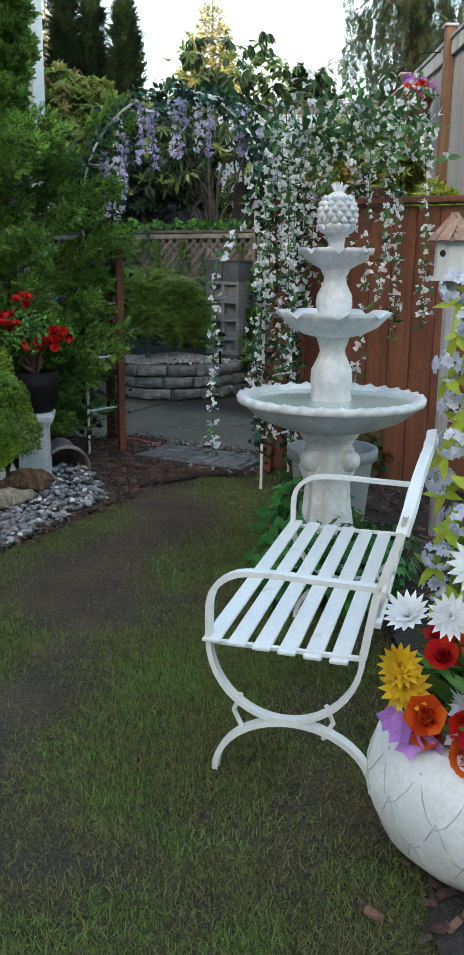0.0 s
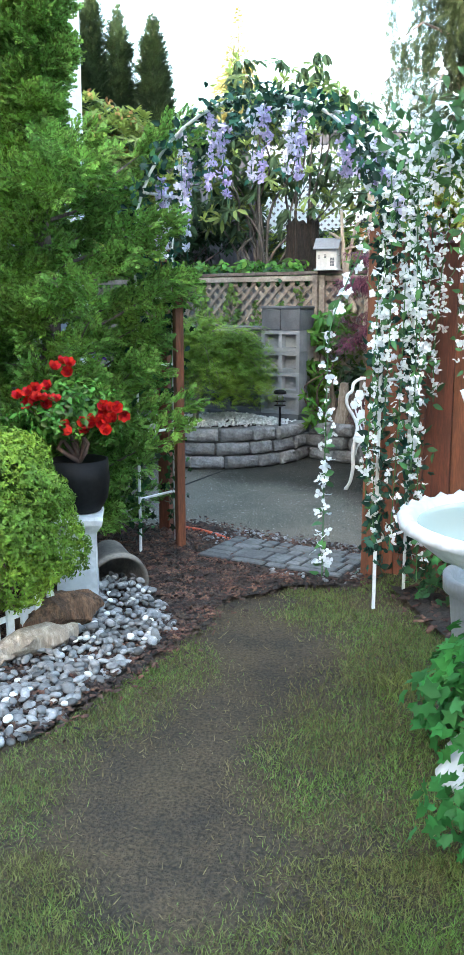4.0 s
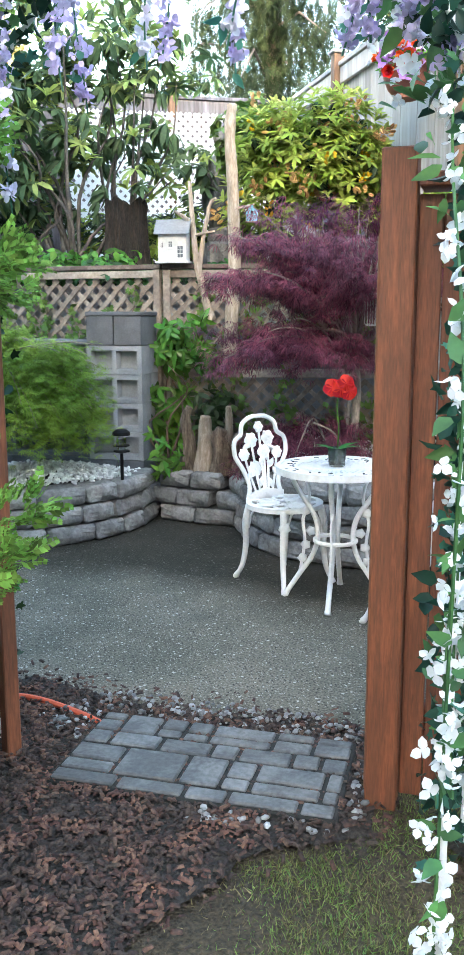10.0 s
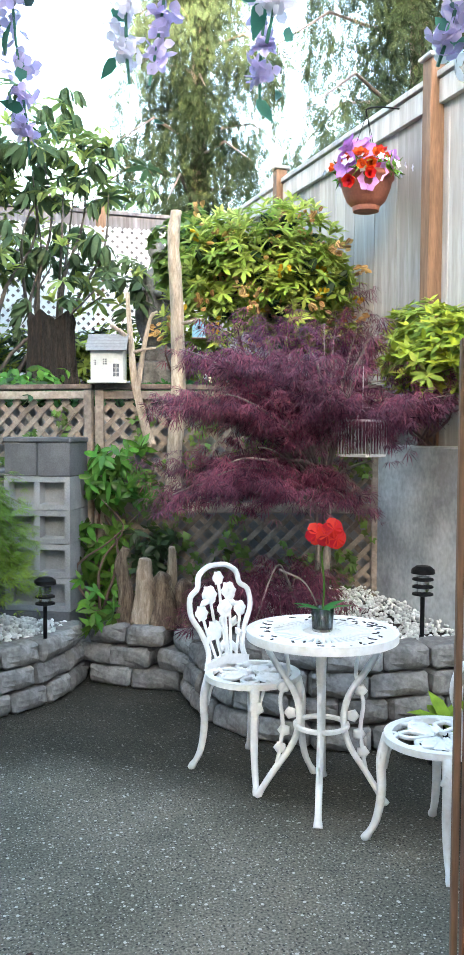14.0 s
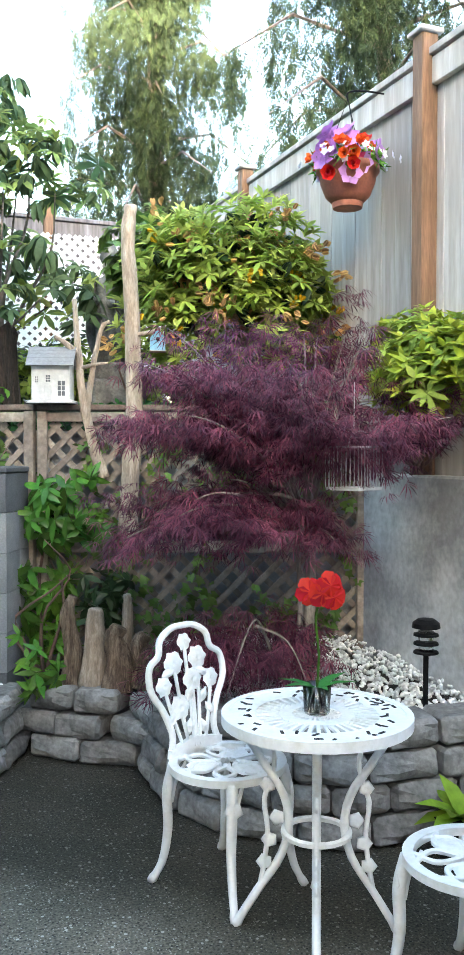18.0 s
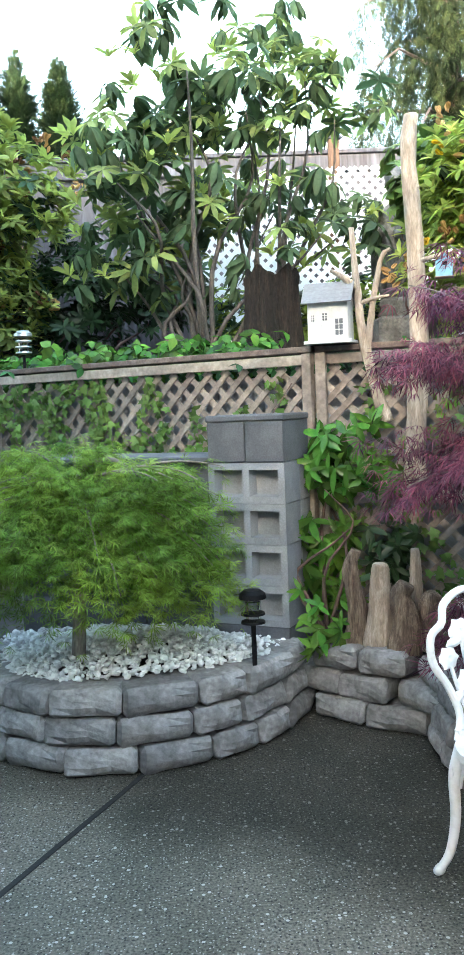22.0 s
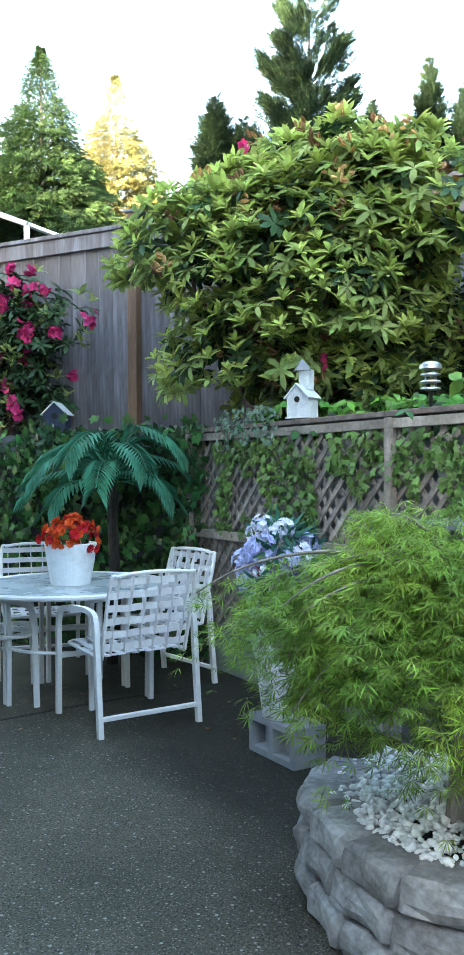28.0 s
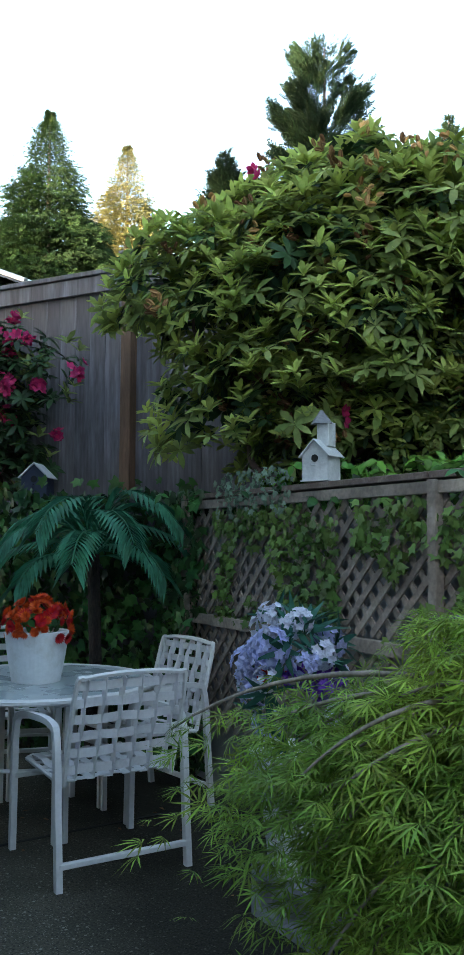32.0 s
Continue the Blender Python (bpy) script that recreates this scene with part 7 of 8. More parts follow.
weeping_maple("purple_laceleaf_maple", "spreading lower tier of purple laceleaf branches", (1.13, 8.57, 0.40), (1.08, 8.5, 1.14), (0.76, 8.50, 1.19), (0.62, 0.38, 0.16), 42, 56, 0.068, F_PURPLE, M_TWIG, LACEP, 0.014, seed=12, low=-0.55, clumps=17, flat=0.022)
weeping_maple("purple_laceleaf_maple", "low purple laceleaf branches over the gravel bed", (0.98, 8.75, 0.38), (0.98, 8.72, 0.62), (0.88, 8.55, 0.57), (0.42, 0.30, 0.24), 24, 52, 0.072, F_PURPLE, M_TWIG, LACEP, 0.012,
              [(((1.05, 8.6, 0.5), (0.92, 8.45, 0.72), (0.84, 8.4, 0.78), (0.70, 8.32, 0.52)), 0.008), (((0.86, 8.4, 0.77), (0.98, 8.35, 0.70), (1.06, 8.3, 0.5)), 0.006)], seed=9, low=-0.3)


# conifer beside the arch
def plume_conifer(name, label, base, height, radius, plumes, per, size, material, bark, template, lift=0.55, seed=2, lean=(0, 0), z0=0.1, category="conifer", droop=0.0, top_pow=0.7):
    r = np.random.default_rng(seed)
    th = thing(name, at(*base), label, category)
    part("trunk", smoothed(tube([(0, 0, -0.1), (lean[0] * 0.5, lean[1] * 0.5, height * 0.5), (lean[0], lean[1], height * 0.97)], 0, 8, taper=[0.025 + height * 0.012, 0.02 + height * 0.007, 0.008])), bark, th)
    ps, ds, us, zs = [], [], [], []
    for k in range(plumes):
        t = z0 + (1 - z0) * (k + r.random()) / plumes
        a = k * 2.39996 + r.normal() * 0.3
        rad = radius * (max(0.012, 1 - t) ** top_pow) * r.uniform(0.75, 1.12)
        o = np.array([lean[0] * t, lean[1] * t, height * t * 0.96])
        dirv = np.array([math.cos(a), math.sin(a), 0.0])
        s = r.random(per) ** 0.6
        line = o + dirv * (rad * s)[:, None]
        line[:, 2] += rad * (lift * s - droop * s * s)
        side = np.cross(dirv, (0, 0, 1))
        wid = rad * 0.22 * (1.1 - s) + min(size * 0.25, rad * 0.3)
        jit = r.normal(size=per) * wid
        p = line + side * jit[:, None] + r.normal(size=(per, 3)) * min(size * 0.18, rad * 0.3)
        ps.append(p)
        ds.append(unit(dirv + side * (np.sign(jit) * r.uniform(0.1, 0.9, per))[:, None] + np.array([0, 0, lift - droop]) + r.normal(size=(per, 3)) * 0.25))
        zs.append(np.full(per, min(1.0, max(0.18, rad / (0.45 * radius)))))
        us.append(np.tile([0, 0, 1.0], (per, 1)) + r.normal(size=(per, 3)) * 0.35)
        if k % 2 == 0 and height < 5:
            part("branch", tube([tuple(o), tuple(o + dirv * rad * 0.5 + (0, 0, rad * lift * 0.45)), tuple(o + dirv * rad * 0.9 + (0, 0, rad * (lift - droop) * 0.85))], 0, 5, taper=[0.012, 0.008, 0.003]), bark, th)
    p, d, u = np.concatenate(ps), np.concatenate(ds), unit(np.concatenate(us))
    ob = part("foliage", scatter("foliage", template, p, frames(d, u), r.uniform(0.7, 1.3, len(p)) * size * np.concatenate(zs)), material, th)
    ob["kind"] = "stuff"
    return th


def juniper(name, label, base, height, radius, plumes, per, size, seed, reach):
    """Arching branches that end in thick feathery plumes; reach(angle, height) scales a branch."""
    r = np.random.default_rng(seed)
    th = thing(name, at(*base), label, "conifer")
    part("trunk", smoothed(tube(curve_pts([(0, 0, -0.1), (0.05, 0.02, height * 0.35), (-0.04, 0, height * 0.7), (0.02, 0, height)], 10), 0, 8, taper=[0.07 - 0.006 * k for k in range(11)])), M_BARK, th)
    ps, ds, ss = [], [], []
    for k in range(plumes):
        t = 0.03 + 0.97 * ((k + r.random()) / plumes) ** 1.15
        a = k * 2.39996 + r.normal() * 0.3
        dirv = np.array([math.cos(a), math.sin(a), 0.0])
        L = radius * reach(a, t) * (1.1 - t) ** 0.5 * r.uniform(0.6, 1.2)
        el = r.uniform(0.15, 0.7)
        o = np.array([0, 0, height * t * 0.93])
        mid = o + dirv * L * 0.5 + (0, 0, L * el * 0.3)
        tip = o + dirv * L + np.array([r.normal() * 0.06, r.normal() * 0.06, L * el])
        part("branch", tube([tuple(o), tuple(mid), tuple(mid * 0.3 + tip * 0.7)], 0, 5, taper=[0.013, 0.008, 0.003]), M_BARK, th)
        # side plumes leave the branch and end in feathery points
        for j in range(5):
            s0 = r.uniform(0.35, 1.0)
            st = (1 - s0) ** 2 * o + 2 * s0 * (1 - s0) * mid + s0 ** 2 * tip
            turn = r.normal() * 0.7
            pd = unit(np.array([math.cos(a + turn), math.sin(a + turn), r.uniform(0.05, 0.75)]))
            ln = r.uniform(0.16, 0.36) * (1.1 if t < 0.60 else 0.5)
            n = per // 5
            q = r.random(n) ** 0.8
            off = unit(np.cross(np.tile(pd, (n, 1)), r.normal(size=(n, 3))))
            w = 0.055 * np.sin(np.clip(1.1 - q, 0, 1) * 2.5) + 0.008
            ps.append(st + pd * (ln * q)[:, None] + off * (w * r.random(n) ** 0.5)[:, None] - np.array([0, 0, 1.0]) * (0.10 * ln * q * q)[:, None])
            ds.append(unit(pd * 0.9 + off * r.uniform(0.3, 0.9, (n, 1)) + (0, 0, 0.12)))
            ss.append(r.uniform(0.7, 1.25, n) * size)
    p, d = np.concatenate(ps), np.concatenate(ds)
    ob = part("foliage", scatter("foliage", JUN6, p, frames(d, unit(r.normal(size=p.shape) + (0, 0, 1.0))), np.concatenate(ss)), F_JUNIPER, th)
    ob["kind"] = "stuff"


JUN6 = spray(5, 4, 0.085)
juniper("juniper", "large feathery green juniper beside the arch", (-1.53, 6.05, 0), 3.6, 0.60, 120, 330, 0.075, 6, lambda a, t: ((0.12 if math.cos(a) > 0 else 0.30) if t > 0.60 else 1.25 if t > 0.34 and math.cos(a) > 0.1 else 1.0 if math.cos(a) > 0.1 else 0.45))
juniper("juniper", "feathery juniper growing along the house wall", (-2.05, 5.35, 0), 0.95, 0.45, 26, 260, 0.08, 7, lambda a, t: 1.0)

# distant trees
JUN_S = spray(6, 9)
def cypress(x, y, top, radius, seed, mat_=None, label="dark narrow column cypress beyond the fence", plumes=140, per=48, pw=0.5, size=0.26, lift=1.1):
    plume_conifer("cypress_tree", label, (x, y, -0.05), top, radius, plumes, per, size, mat_ or F_CYPRESS, M_BARK, JUN_S, lift=lift, seed=seed, z0=0.25, category="tree", top_pow=pw)


for x, y, top, rad, seed in ((-6.22, 17.9, 7.1, 0.42, 21), (-5.85, 18.05, 6.75, 0.36, 22), (-3.6, 19.8, 7.9, 0.42, 23), (-3.08, 19.9, 7.45, 0.42, 24), (-2.34, 19.4, 7.1, 0.42, 29), (-4.38, 19.5, 7.3, 0.28, 28),
                             (1.3, 20.5, 5.8, 0.4, 31), (1.8, 21.0, 5.8, 0.35, 32)):
    cypress(x, y, top, rad, seed)
cypress(-8.9, 15.25, 5.5, 0.45, 27, pw=0.25)
SPR = merge_templates(spray(6, 11), moved(spray(5, 12), rot(0, 70, 0)))
plume_conifer("yew_tree", "dark irregular upright conifer beyond the fence", (-4.5, 17.2, -0.05), 7.75, 1.35, 38, 170, 0.2, F_CYPRESS, M_BARK, SPR, lift=1.3, seed=33, z0=0.35, category="tree", top_pow=0.5)
plume_conifer("spruce_tree", "tall green conifer with drooping tips beyond the fence", (-12.07, 21.3, -0.05), 10.7, 4.9, 330, 84, 0.34, F_SPRUCE, M_BARK, SPR, lift=0.15, seed=34, z0=0.4, category="tree", droop=0.35, top_pow=1.0)
plume_conifer("gold_conifer", "tall conifer catching golden evening sun", (-15.4, 29.0, -0.05), 14.0, 5.4, 240, 76, 0.42, F_SUNLIT_GOLD, M_BARK, SPR, lift=0.2, seed=35, z0=0.4, category="tree", droop=0.25, top_pow=0.95)
plume_conifer("gold_conifer", "tall conifer catching golden evening sun", (-0.9, 31.0, -0.05), 11.0, 3.0, 160, 56, 0.36, F_SUNLIT_GOLD, M_BARK, SPR, lift=0.2, seed=36, z0=0.3, category="tree", droop=0.25, top_pow=0.95)
plume_conifer("gold_conifer", "tall conifer catching golden evening sun", (-6.5, 32.0, -0.05), 11.2, 3.4, 160, 56, 0.36, F_SUNLIT_GOLD, M_BARK, SPR, lift=0.2, seed=37, z0=0.3, category="tree", droop=0.25, top_pow=0.95)


def weeping_cedar(x, y, top, radius, seed, limbs, per, label):
    r = np.random.default_rng(seed)
    th = thing("weeping_cedar", at(x, y, -0.05), label, "tree")
    part("trunk", smoothed(tube([(0, 0, 0), (0.1, 0, top * 0.5), (0, 0.1, top)], 0, 9, taper=[0.2, 0.12, 0.03])), M_BARK, th)
    ps, ds = [], []
    for k in range(limbs):
        t = 0.28 + 0.72 * (k + r.random()) / limbs
        a = k * 2.39996
        rad = radius * (1.08 - t) ** 0.55 * r.uniform(0.7, 1.15)
        o = np.array([0, 0, top * t])
        dv = np.array([math.cos(a), math.sin(a), 0])
        part("limb", tube([tuple(o), tuple(o + dv * rad * 0.55 + (0, 0, 0.1 * rad)), tuple(o + dv * rad + (0, 0, -0.22 * rad))], 0, 5, taper=[0.035, 0.02, 0.006]), M_BARK, th)
        for j in range(per):
            s = r.uniform(0.06, 1.0)
            st = o + dv * rad * s + np.cross(dv, (0, 0, 1)) * r.normal() * 0.16 * rad + (0, 0, 0.1 * s * rad - 0.3 * s * s * rad)
            ln = r.uniform(0.4, 1.15)
            q = st + np.outer(np.linspace(0, 1, 7), np.array([r.normal() * 0.05, r.normal() * 0.05, -ln]))
            ps.append(q)
            ds.append(unit(np.array([0, 0, -1.0]) + r.normal(size=(7, 3)) * 0.35))
    p, d = np.concatenate(ps), np.concatenate(ds)
    ob = part("foliage", scatter("foliage", JUN_S, p, frames(d, unit(r.normal(size=p.shape))), r.uniform(0.7, 1.2, len(p)) * 0.2), F_CEDARW, th)
    ob["kind"] = "stuff"


weeping_cedar(3.2, 18.0, 12.5, 2.2, 41, 44, 72, "tall weeping cedar with hanging sprays")
weeping_cedar(4.9, 14.2, 9.5, 3.0, 42, 34, 72, "large cedar with drooping branches over the fence")


# clipped and potted plants by the path
def leaf_ball(name, label, base, centre, radii, count, size, material, template=None, shell=0.75, category="shrub", inner=None, lumps=0):
    th = thing(name, at(*base), label, category)
    p, d = blob_points(count, centre, radii, shell, -0.8)
    z = unit(d + rng.normal(size=d.shape) * 0.5 + (0, 0, 0.3))
    ob = part("foliage", scatter("foliage", template or whorl(4, simple_leaf(0.5), (-20, 40), 4), p - np.array(base), frames_z(z), rng.uniform(0.7, 1.3, len(p)) * size), material, th)
    ob["kind"] = "stuff"
    stems(th, [(0, 0, 0)], [np.asarray(centre) + unit(rng.normal(size=3)) * np.asarray(radii) * 0.7 - np.array(base) for _ in range(6)], 0.012, M_BARKRED, 6, 0.04)
    return th


leaf_ball("boxwood", "rounded bright green boxwood bush beside the pebbles", (-1.55, 4.74, 0.0), (-1.53, 4.72, 0.55), (0.43, 0.41, 0.40), 9500, 0.019, F_BOX, shell=0.86)
rose = leaf_ball("rose_plant", "leafy rose plant with red double blooms", (-1.20, 5.27, 0.70), (-1.24, 5.27, 0.92), (0.26, 0.2, 0.17), 620, 0.035, F_LAUREL, shell=0.4, category="plant")


def blooms(th, base, places, template, sizes, material, outward=None, name="bloom", tilt=0.5):
    for i, q in enumerate(places):
        z = unit(np.array([0.0, -0.5, 0.7]) + rng.normal(size=3) * tilt)
        part(name, scatter(name, template, (np.array(q) - np.array(base))[None], frames_z(z[None]), np.array([sizes if np.isscalar(sizes) else sizes[i]])), material, th)


rr = np.random.default_rng(12)
cl = [(-1.26, 5.22, 1.13), (-1.38, 5.2, 1.02), (-1.30, 5.15, 1.0), (-1.04, 5.15, 0.95), (-1.10, 5.12, 0.91), (-1.16, 5.13, 0.88), (-1.06, 5.12, 0.88), (-1.42, 5.2, 1.0)]
blooms(rose, (-1.20, 5.27, 0.70), [tuple(np.array(c) + rr.normal(size=3) * (0.035, 0.03, 0.022)) for c in cl for _ in range(4)], ROSE, 0.042, P_RED)


def potted_ivy(name, label, base, centre, radii, count, size, material):
    th = thing(name, at(*base), label, "plant")
    p, d = blob_points(count, centre, radii, 0.45, -0.7)
    z = unit(d * (1, 1, 0.6) + (0, -0.25, 0.7) + rng.normal(size=d.shape) * 0.4)
    ob = part("foliage", scatter("foliage", IVYLEAF, p - np.array(base), frames_z(z), rng.uniform(0.6, 1.2, len(p)) * size), material, th)
    ob["kind"] = "stuff"
    stems(th, [(0, 0, 0)], [np.asarray(centre) + unit(rng.normal(size=3)) * np.asarray(radii) * 0.8 - np.array(base) for _ in range(5)], 0.004, F_LAUREL, 6, 0.02, "stem")
    return th


potted_ivy("fountain_ivy", "bright green ivy clump at the fountain's foot", (0.33, 3.95, 0), (0.34, 3.92, 0.17), (0.24, 0.30, 0.24), 560, 0.062, F_POTIVY)
potted_ivy("fountain_ivy", "dark green ivy at the fountain's base", (0.62, 3.45, 0), (0.55, 3.62, 0.12), (0.28, 0.26, 0.18), 420, 0.055, F_IVY)
potted_ivy("fountain_ivy", "bright green ivy spreading before the fountain", (0.36, 3.36, 0), (0.38, 3.36, 0.15), (0.36, 0.15, 0.17), 620, 0.048, F_POTIVY)
potted_ivy("fence_ivy", "green leafy plants at the stained fence foot", (0.62, 5.3, 0), (0.64, 5.33, 0.2), (0.34, 0.16, 0.22), 420, 0.05, F_IVY)
potted_ivy("planter_tuft", "small bright green tuft in the stone planter", (0.72, 9.2, 0.36), (0.72, 9.12, 0.46), (0.1, 0.08, 0.1), 160, 0.035, F_POTIVY)
hosta = thing("lettuce_plant", at(1.38, 7.74, 0.0), "bright yellow-green leafy plant in a black pot by the wall", "plant")
smooth(part("pot", lathe([(0.08, 0), (0.1, 0.16), (0.105, 0.17), (0.095, 0.17), (0.02, 0.14)], 20), M_BLACK, hosta))
part("foliage", np_mesh("foliage", *moved(whorl(16, leaf(0.5, 0.25, 0.2, 0.55), (-65, -10), 15), shift=(0, 0, 0.16), size=0.17)), foliage("lettuce_leaf", (0.30, 0.46, 0.05)), hosta)

# silk palm behind the patio table
palm = thing("silk_palm", at(-4.05, 12.02, 0), "artificial blue-green palm behind the patio table", "palm")
part("trunk", smoothed(tube([(0, 0, 0), (0.03, 0, 0.7), (0, 0, 1.35)], 0, 8, taper=[0.045, 0.04, 0.04])), M_STUMP, palm)
for k in range(17):
    a = k * 2.39996
    el = 1.5 - 0.09 * k
    L = 0.62
    n = 22
    ctrl = [Vector((0, 0, 1.33)), Vector((0.3 * L * math.cos(a), 0.3 * L * math.sin(a), 1.33 + 0.42 * L * el)), Vector((0.75 * L * math.cos(a), 0.75 * L * math.sin(a), 1.33 + 0.42 * L * el - 0.05)), Vector((L * math.cos(a), L * math.sin(a), 1.33 + 0.42 * L * el - 0.30 * L))]
    pts = curve_pts(ctrl, n)
    P_ = np.array([tuple(p) for p in pts[3:]])
    T_ = unit(np.gradient(P_, axis=0))
    sidev = np.cross(T_, (0, 0, 1))
    pp = np.concatenate([P_, P_])
    dd = unit(np.concatenate([T_ * 0.9 + sidev, T_ * 0.9 - sidev]) + (0, 0, -0.25))
    fr = part("frond", scatter("frond", simple_leaf(0.16, 0.15), pp, frames(dd, np.tile([0, 0, 1.0], (len(dd), 1))), np.full(len(pp), 0.20)), F_PALM, palm)
    part("rib", tube(pts, 0.005, 4), F_PALM, fr)


# flowers in pots
def bouquet(th, base_z, centre, sets, r):
    for template, material, count, size, radii, name in sets:
        for _ in range(count):
            d = unit(r.normal(size=3) * (1, 1, 0.7) + (0, 0, 0.6))
            q = np.asarray(centre) + d * np.asarray(radii) * r.uniform(0.75, 1.05)
            part(name, scatter(name, template, q[None], frames_z(unit(d + r.normal(size=3) * 0.25)[None], r), np.array([size * r.uniform(0.8, 1.15)])), material, th)


BALL = (lambda pts: merge_templates(*[moved(SMALL5, frames_z(p[None])[0], tuple(p), 0.42) for p in pts]))(unit(np.random.default_rng(4).normal(size=(34, 3)) + (0, 0, 0.3)))
ub = thing("urn_flowers", at(0.59, 1.82, 0.345, 0, 1.02), "mixed artificial daisies, red and orange flowers in the urn", "flowers")
r_ = np.random.default_rng(31)
GREENS = whorl(7, leaf(0.2, 0.2), (-70, -10), 22)
bouquet(ub, 0, (0, 0, 0.02), [(GREENS, F_LAUREL, 26, 0.16, (0.12, 0.12, 0.08), "leaves")], r_)
for nm, tp, mt, lst, sz in (
        ("daisy", DAISY, P_WHITE, [(-0.12, -0.05, 0.27), (-0.03, -0.10, 0.30), (-0.05, 0.02, 0.36), (0.05, -0.12, 0.20), (-0.20, 0.0, 0.25), (0.12, 0.0, 0.33), (0.02, -0.15, 0.12)], 0.062),
        ("red_bloom", ROSE, P_RED, [(-0.13, -0.06, 0.18), (0.08, -0.08, 0.23), (-0.05, -0.14, 0.05), (0.16, -0.05, 0.16), (0.05, 0.08, 0.3)], 0.062),
        ("orange_bloom", ROSE, P_ORANGE, [(-0.17, -0.10, 0.06), (-0.05, -0.17, 0.08), (0.06, -0.16, 0.07), (-0.10, -0.16, 0.0), (0.02, -0.19, 0.02), (0.15, -0.14, 0.06), (-0.02, -0.15, 0.13)], 0.068),
        ("yellow_bloom", DAISY, P_YELLOW, [(-0.22, -0.04, 0.15), (0.10, 0.0, 0.40), (-0.21, -0.06, 0.11)], 0.055),
        ("lilac_bloom", SMALL5, P_LILAC, [(-0.22, -0.10, 0.03), (-0.20, -0.12, 0.01), (-0.24, -0.08, 0.05), (0.10, -0.17, 0.14), (0.13, -0.15, 0.16), (-0.02, -0.20, -0.02), (0.05, -0.2, -0.01)], 0.035)):
    for q in lst:
        z = unit(np.array([q[0] * 2, -0.75 + q[1], 0.55]) + r_.normal(size=3) * 0.2)
        part(nm, scatter(nm, tp, np.array(q)[None], frames_z(z[None], r_), np.array([sz * r_.uniform(0.85, 1.15)])), mt, ub)
        part("stalk", tube([(q[0] * 0.3, q[1] * 0.3, 0.0), tuple(np.array(q) * 0.96)], 0.003, 4), F_LAUREL, ub)

bouquet(ub, 0, (0, 0, 0.03), [(ROSE, P_ORANGE, 20, 0.055, (0.20, 0.20, 0.12), "orange_bloom"), (ROSE, P_RED, 16, 0.05, (0.18, 0.18, 0.2), "red_bloom"), (SMALL5, P_LILAC, 14, 0.026, (0.22, 0.22, 0.06), "lilac_bloom"), (SMALL5, P_HYDRAW, 16, 0.022, (0.22, 0.22, 0.09), "white_bloom"), (DAISY, P_WHITE, 4, 0.06, (0.14, 0.14, 0.28), "daisy")], r_)
hb = thing("basket_flowers", at(1.72, 9.22, 2.96, 0, 1.15), "mixed pink, lilac, red and orange flowers", "flowers")
bouquet(hb, 0, (0, 0, 0.0), [(GREENS, F_LAUREL, 24, 0.07, (0.14, 0.14, 0.06), "leaves"), (five(0.8, 0.2, 6), P_LILAC, 18, 0.062, (0.15, 0.15, 0.17), "lilac_bloom"), (ROSE, P_RED, 8, 0.05, (0.16, 0.15, 0.14), "red_bloom"), (ROSE, P_ORANGE, 14, 0.045, (0.18, 0.18, 0.07), "orange_bloom"), (five(0.8, 0.2, 6), P_PINK, 6, 0.045, (0.14, 0.14, 0.12), "pink_bloom"), (SMALL5, P_HYDRAW, 46, 0.022, (0.22, 0.22, 0.06), "white_bloom")], r_)
tb = thing("pot_flowers", at(-3.74, 11.12, 1.0), "red and orange chrysanthemums in the white pot", "flowers")
bouquet(tb, 0, (0, 0, 0.0), [(TRI, F_IVY, 30, 0.05, (0.13, 0.13, 0.07), "leaves"), (DAISY, P_ORANGE, 40, 0.036, (0.18, 0.18, 0.13), "orange_bloom"), (DAISY, P_RED, 44, 0.036, (0.2, 0.19, 0.11), "red_bloom")], r_)
hp = thing("hydrangea_pot", at(-2.09, 10.64, 0.195), "tall pale grey pot of artificial blue and white hydrangeas", "flower pot")
smooth(part("pot", lathe([(0.10, 0), (0.105, 0.05), (0.135, 0.3), (0.17, 0.42), (0.178, 0.45), (0.16, 0.45), (0.1, 0.3), (0.02, 0.28)], 28), M_URN, hp))
bouquet(hp, 0, (0, 0, 0.68), [(GREENS, F_TEAL, 20, 0.14, (0.18, 0.18, 0.3), "leaves"), (BALL, P_HYDRA, 9, 0.06, (0.2, 0.2, 0.28), "blue_bloom"), (BALL, P_HYDRAW, 12, 0.05, (0.2, 0.2, 0.38), "white_bloom"), (BALL, P_VIOLET, 4, 0.05, (0.22, 0.22, 0.05), "violet_bloom"), (ROSE, P_RED, 3, 0.04, (0.2, 0.2, 0.04), "red_bloom")], r_)
hy = thing("white_hydrangea", at(0.82, 2.72, 0), "tall artificial white-blue hydrangeas with lime leaves on a dark post", "plant")
part("post", boxed(0.02, 0.06, 0.5, 0.12, 0.12, 1.0, 0.006), M_CMU_DARK, hy)
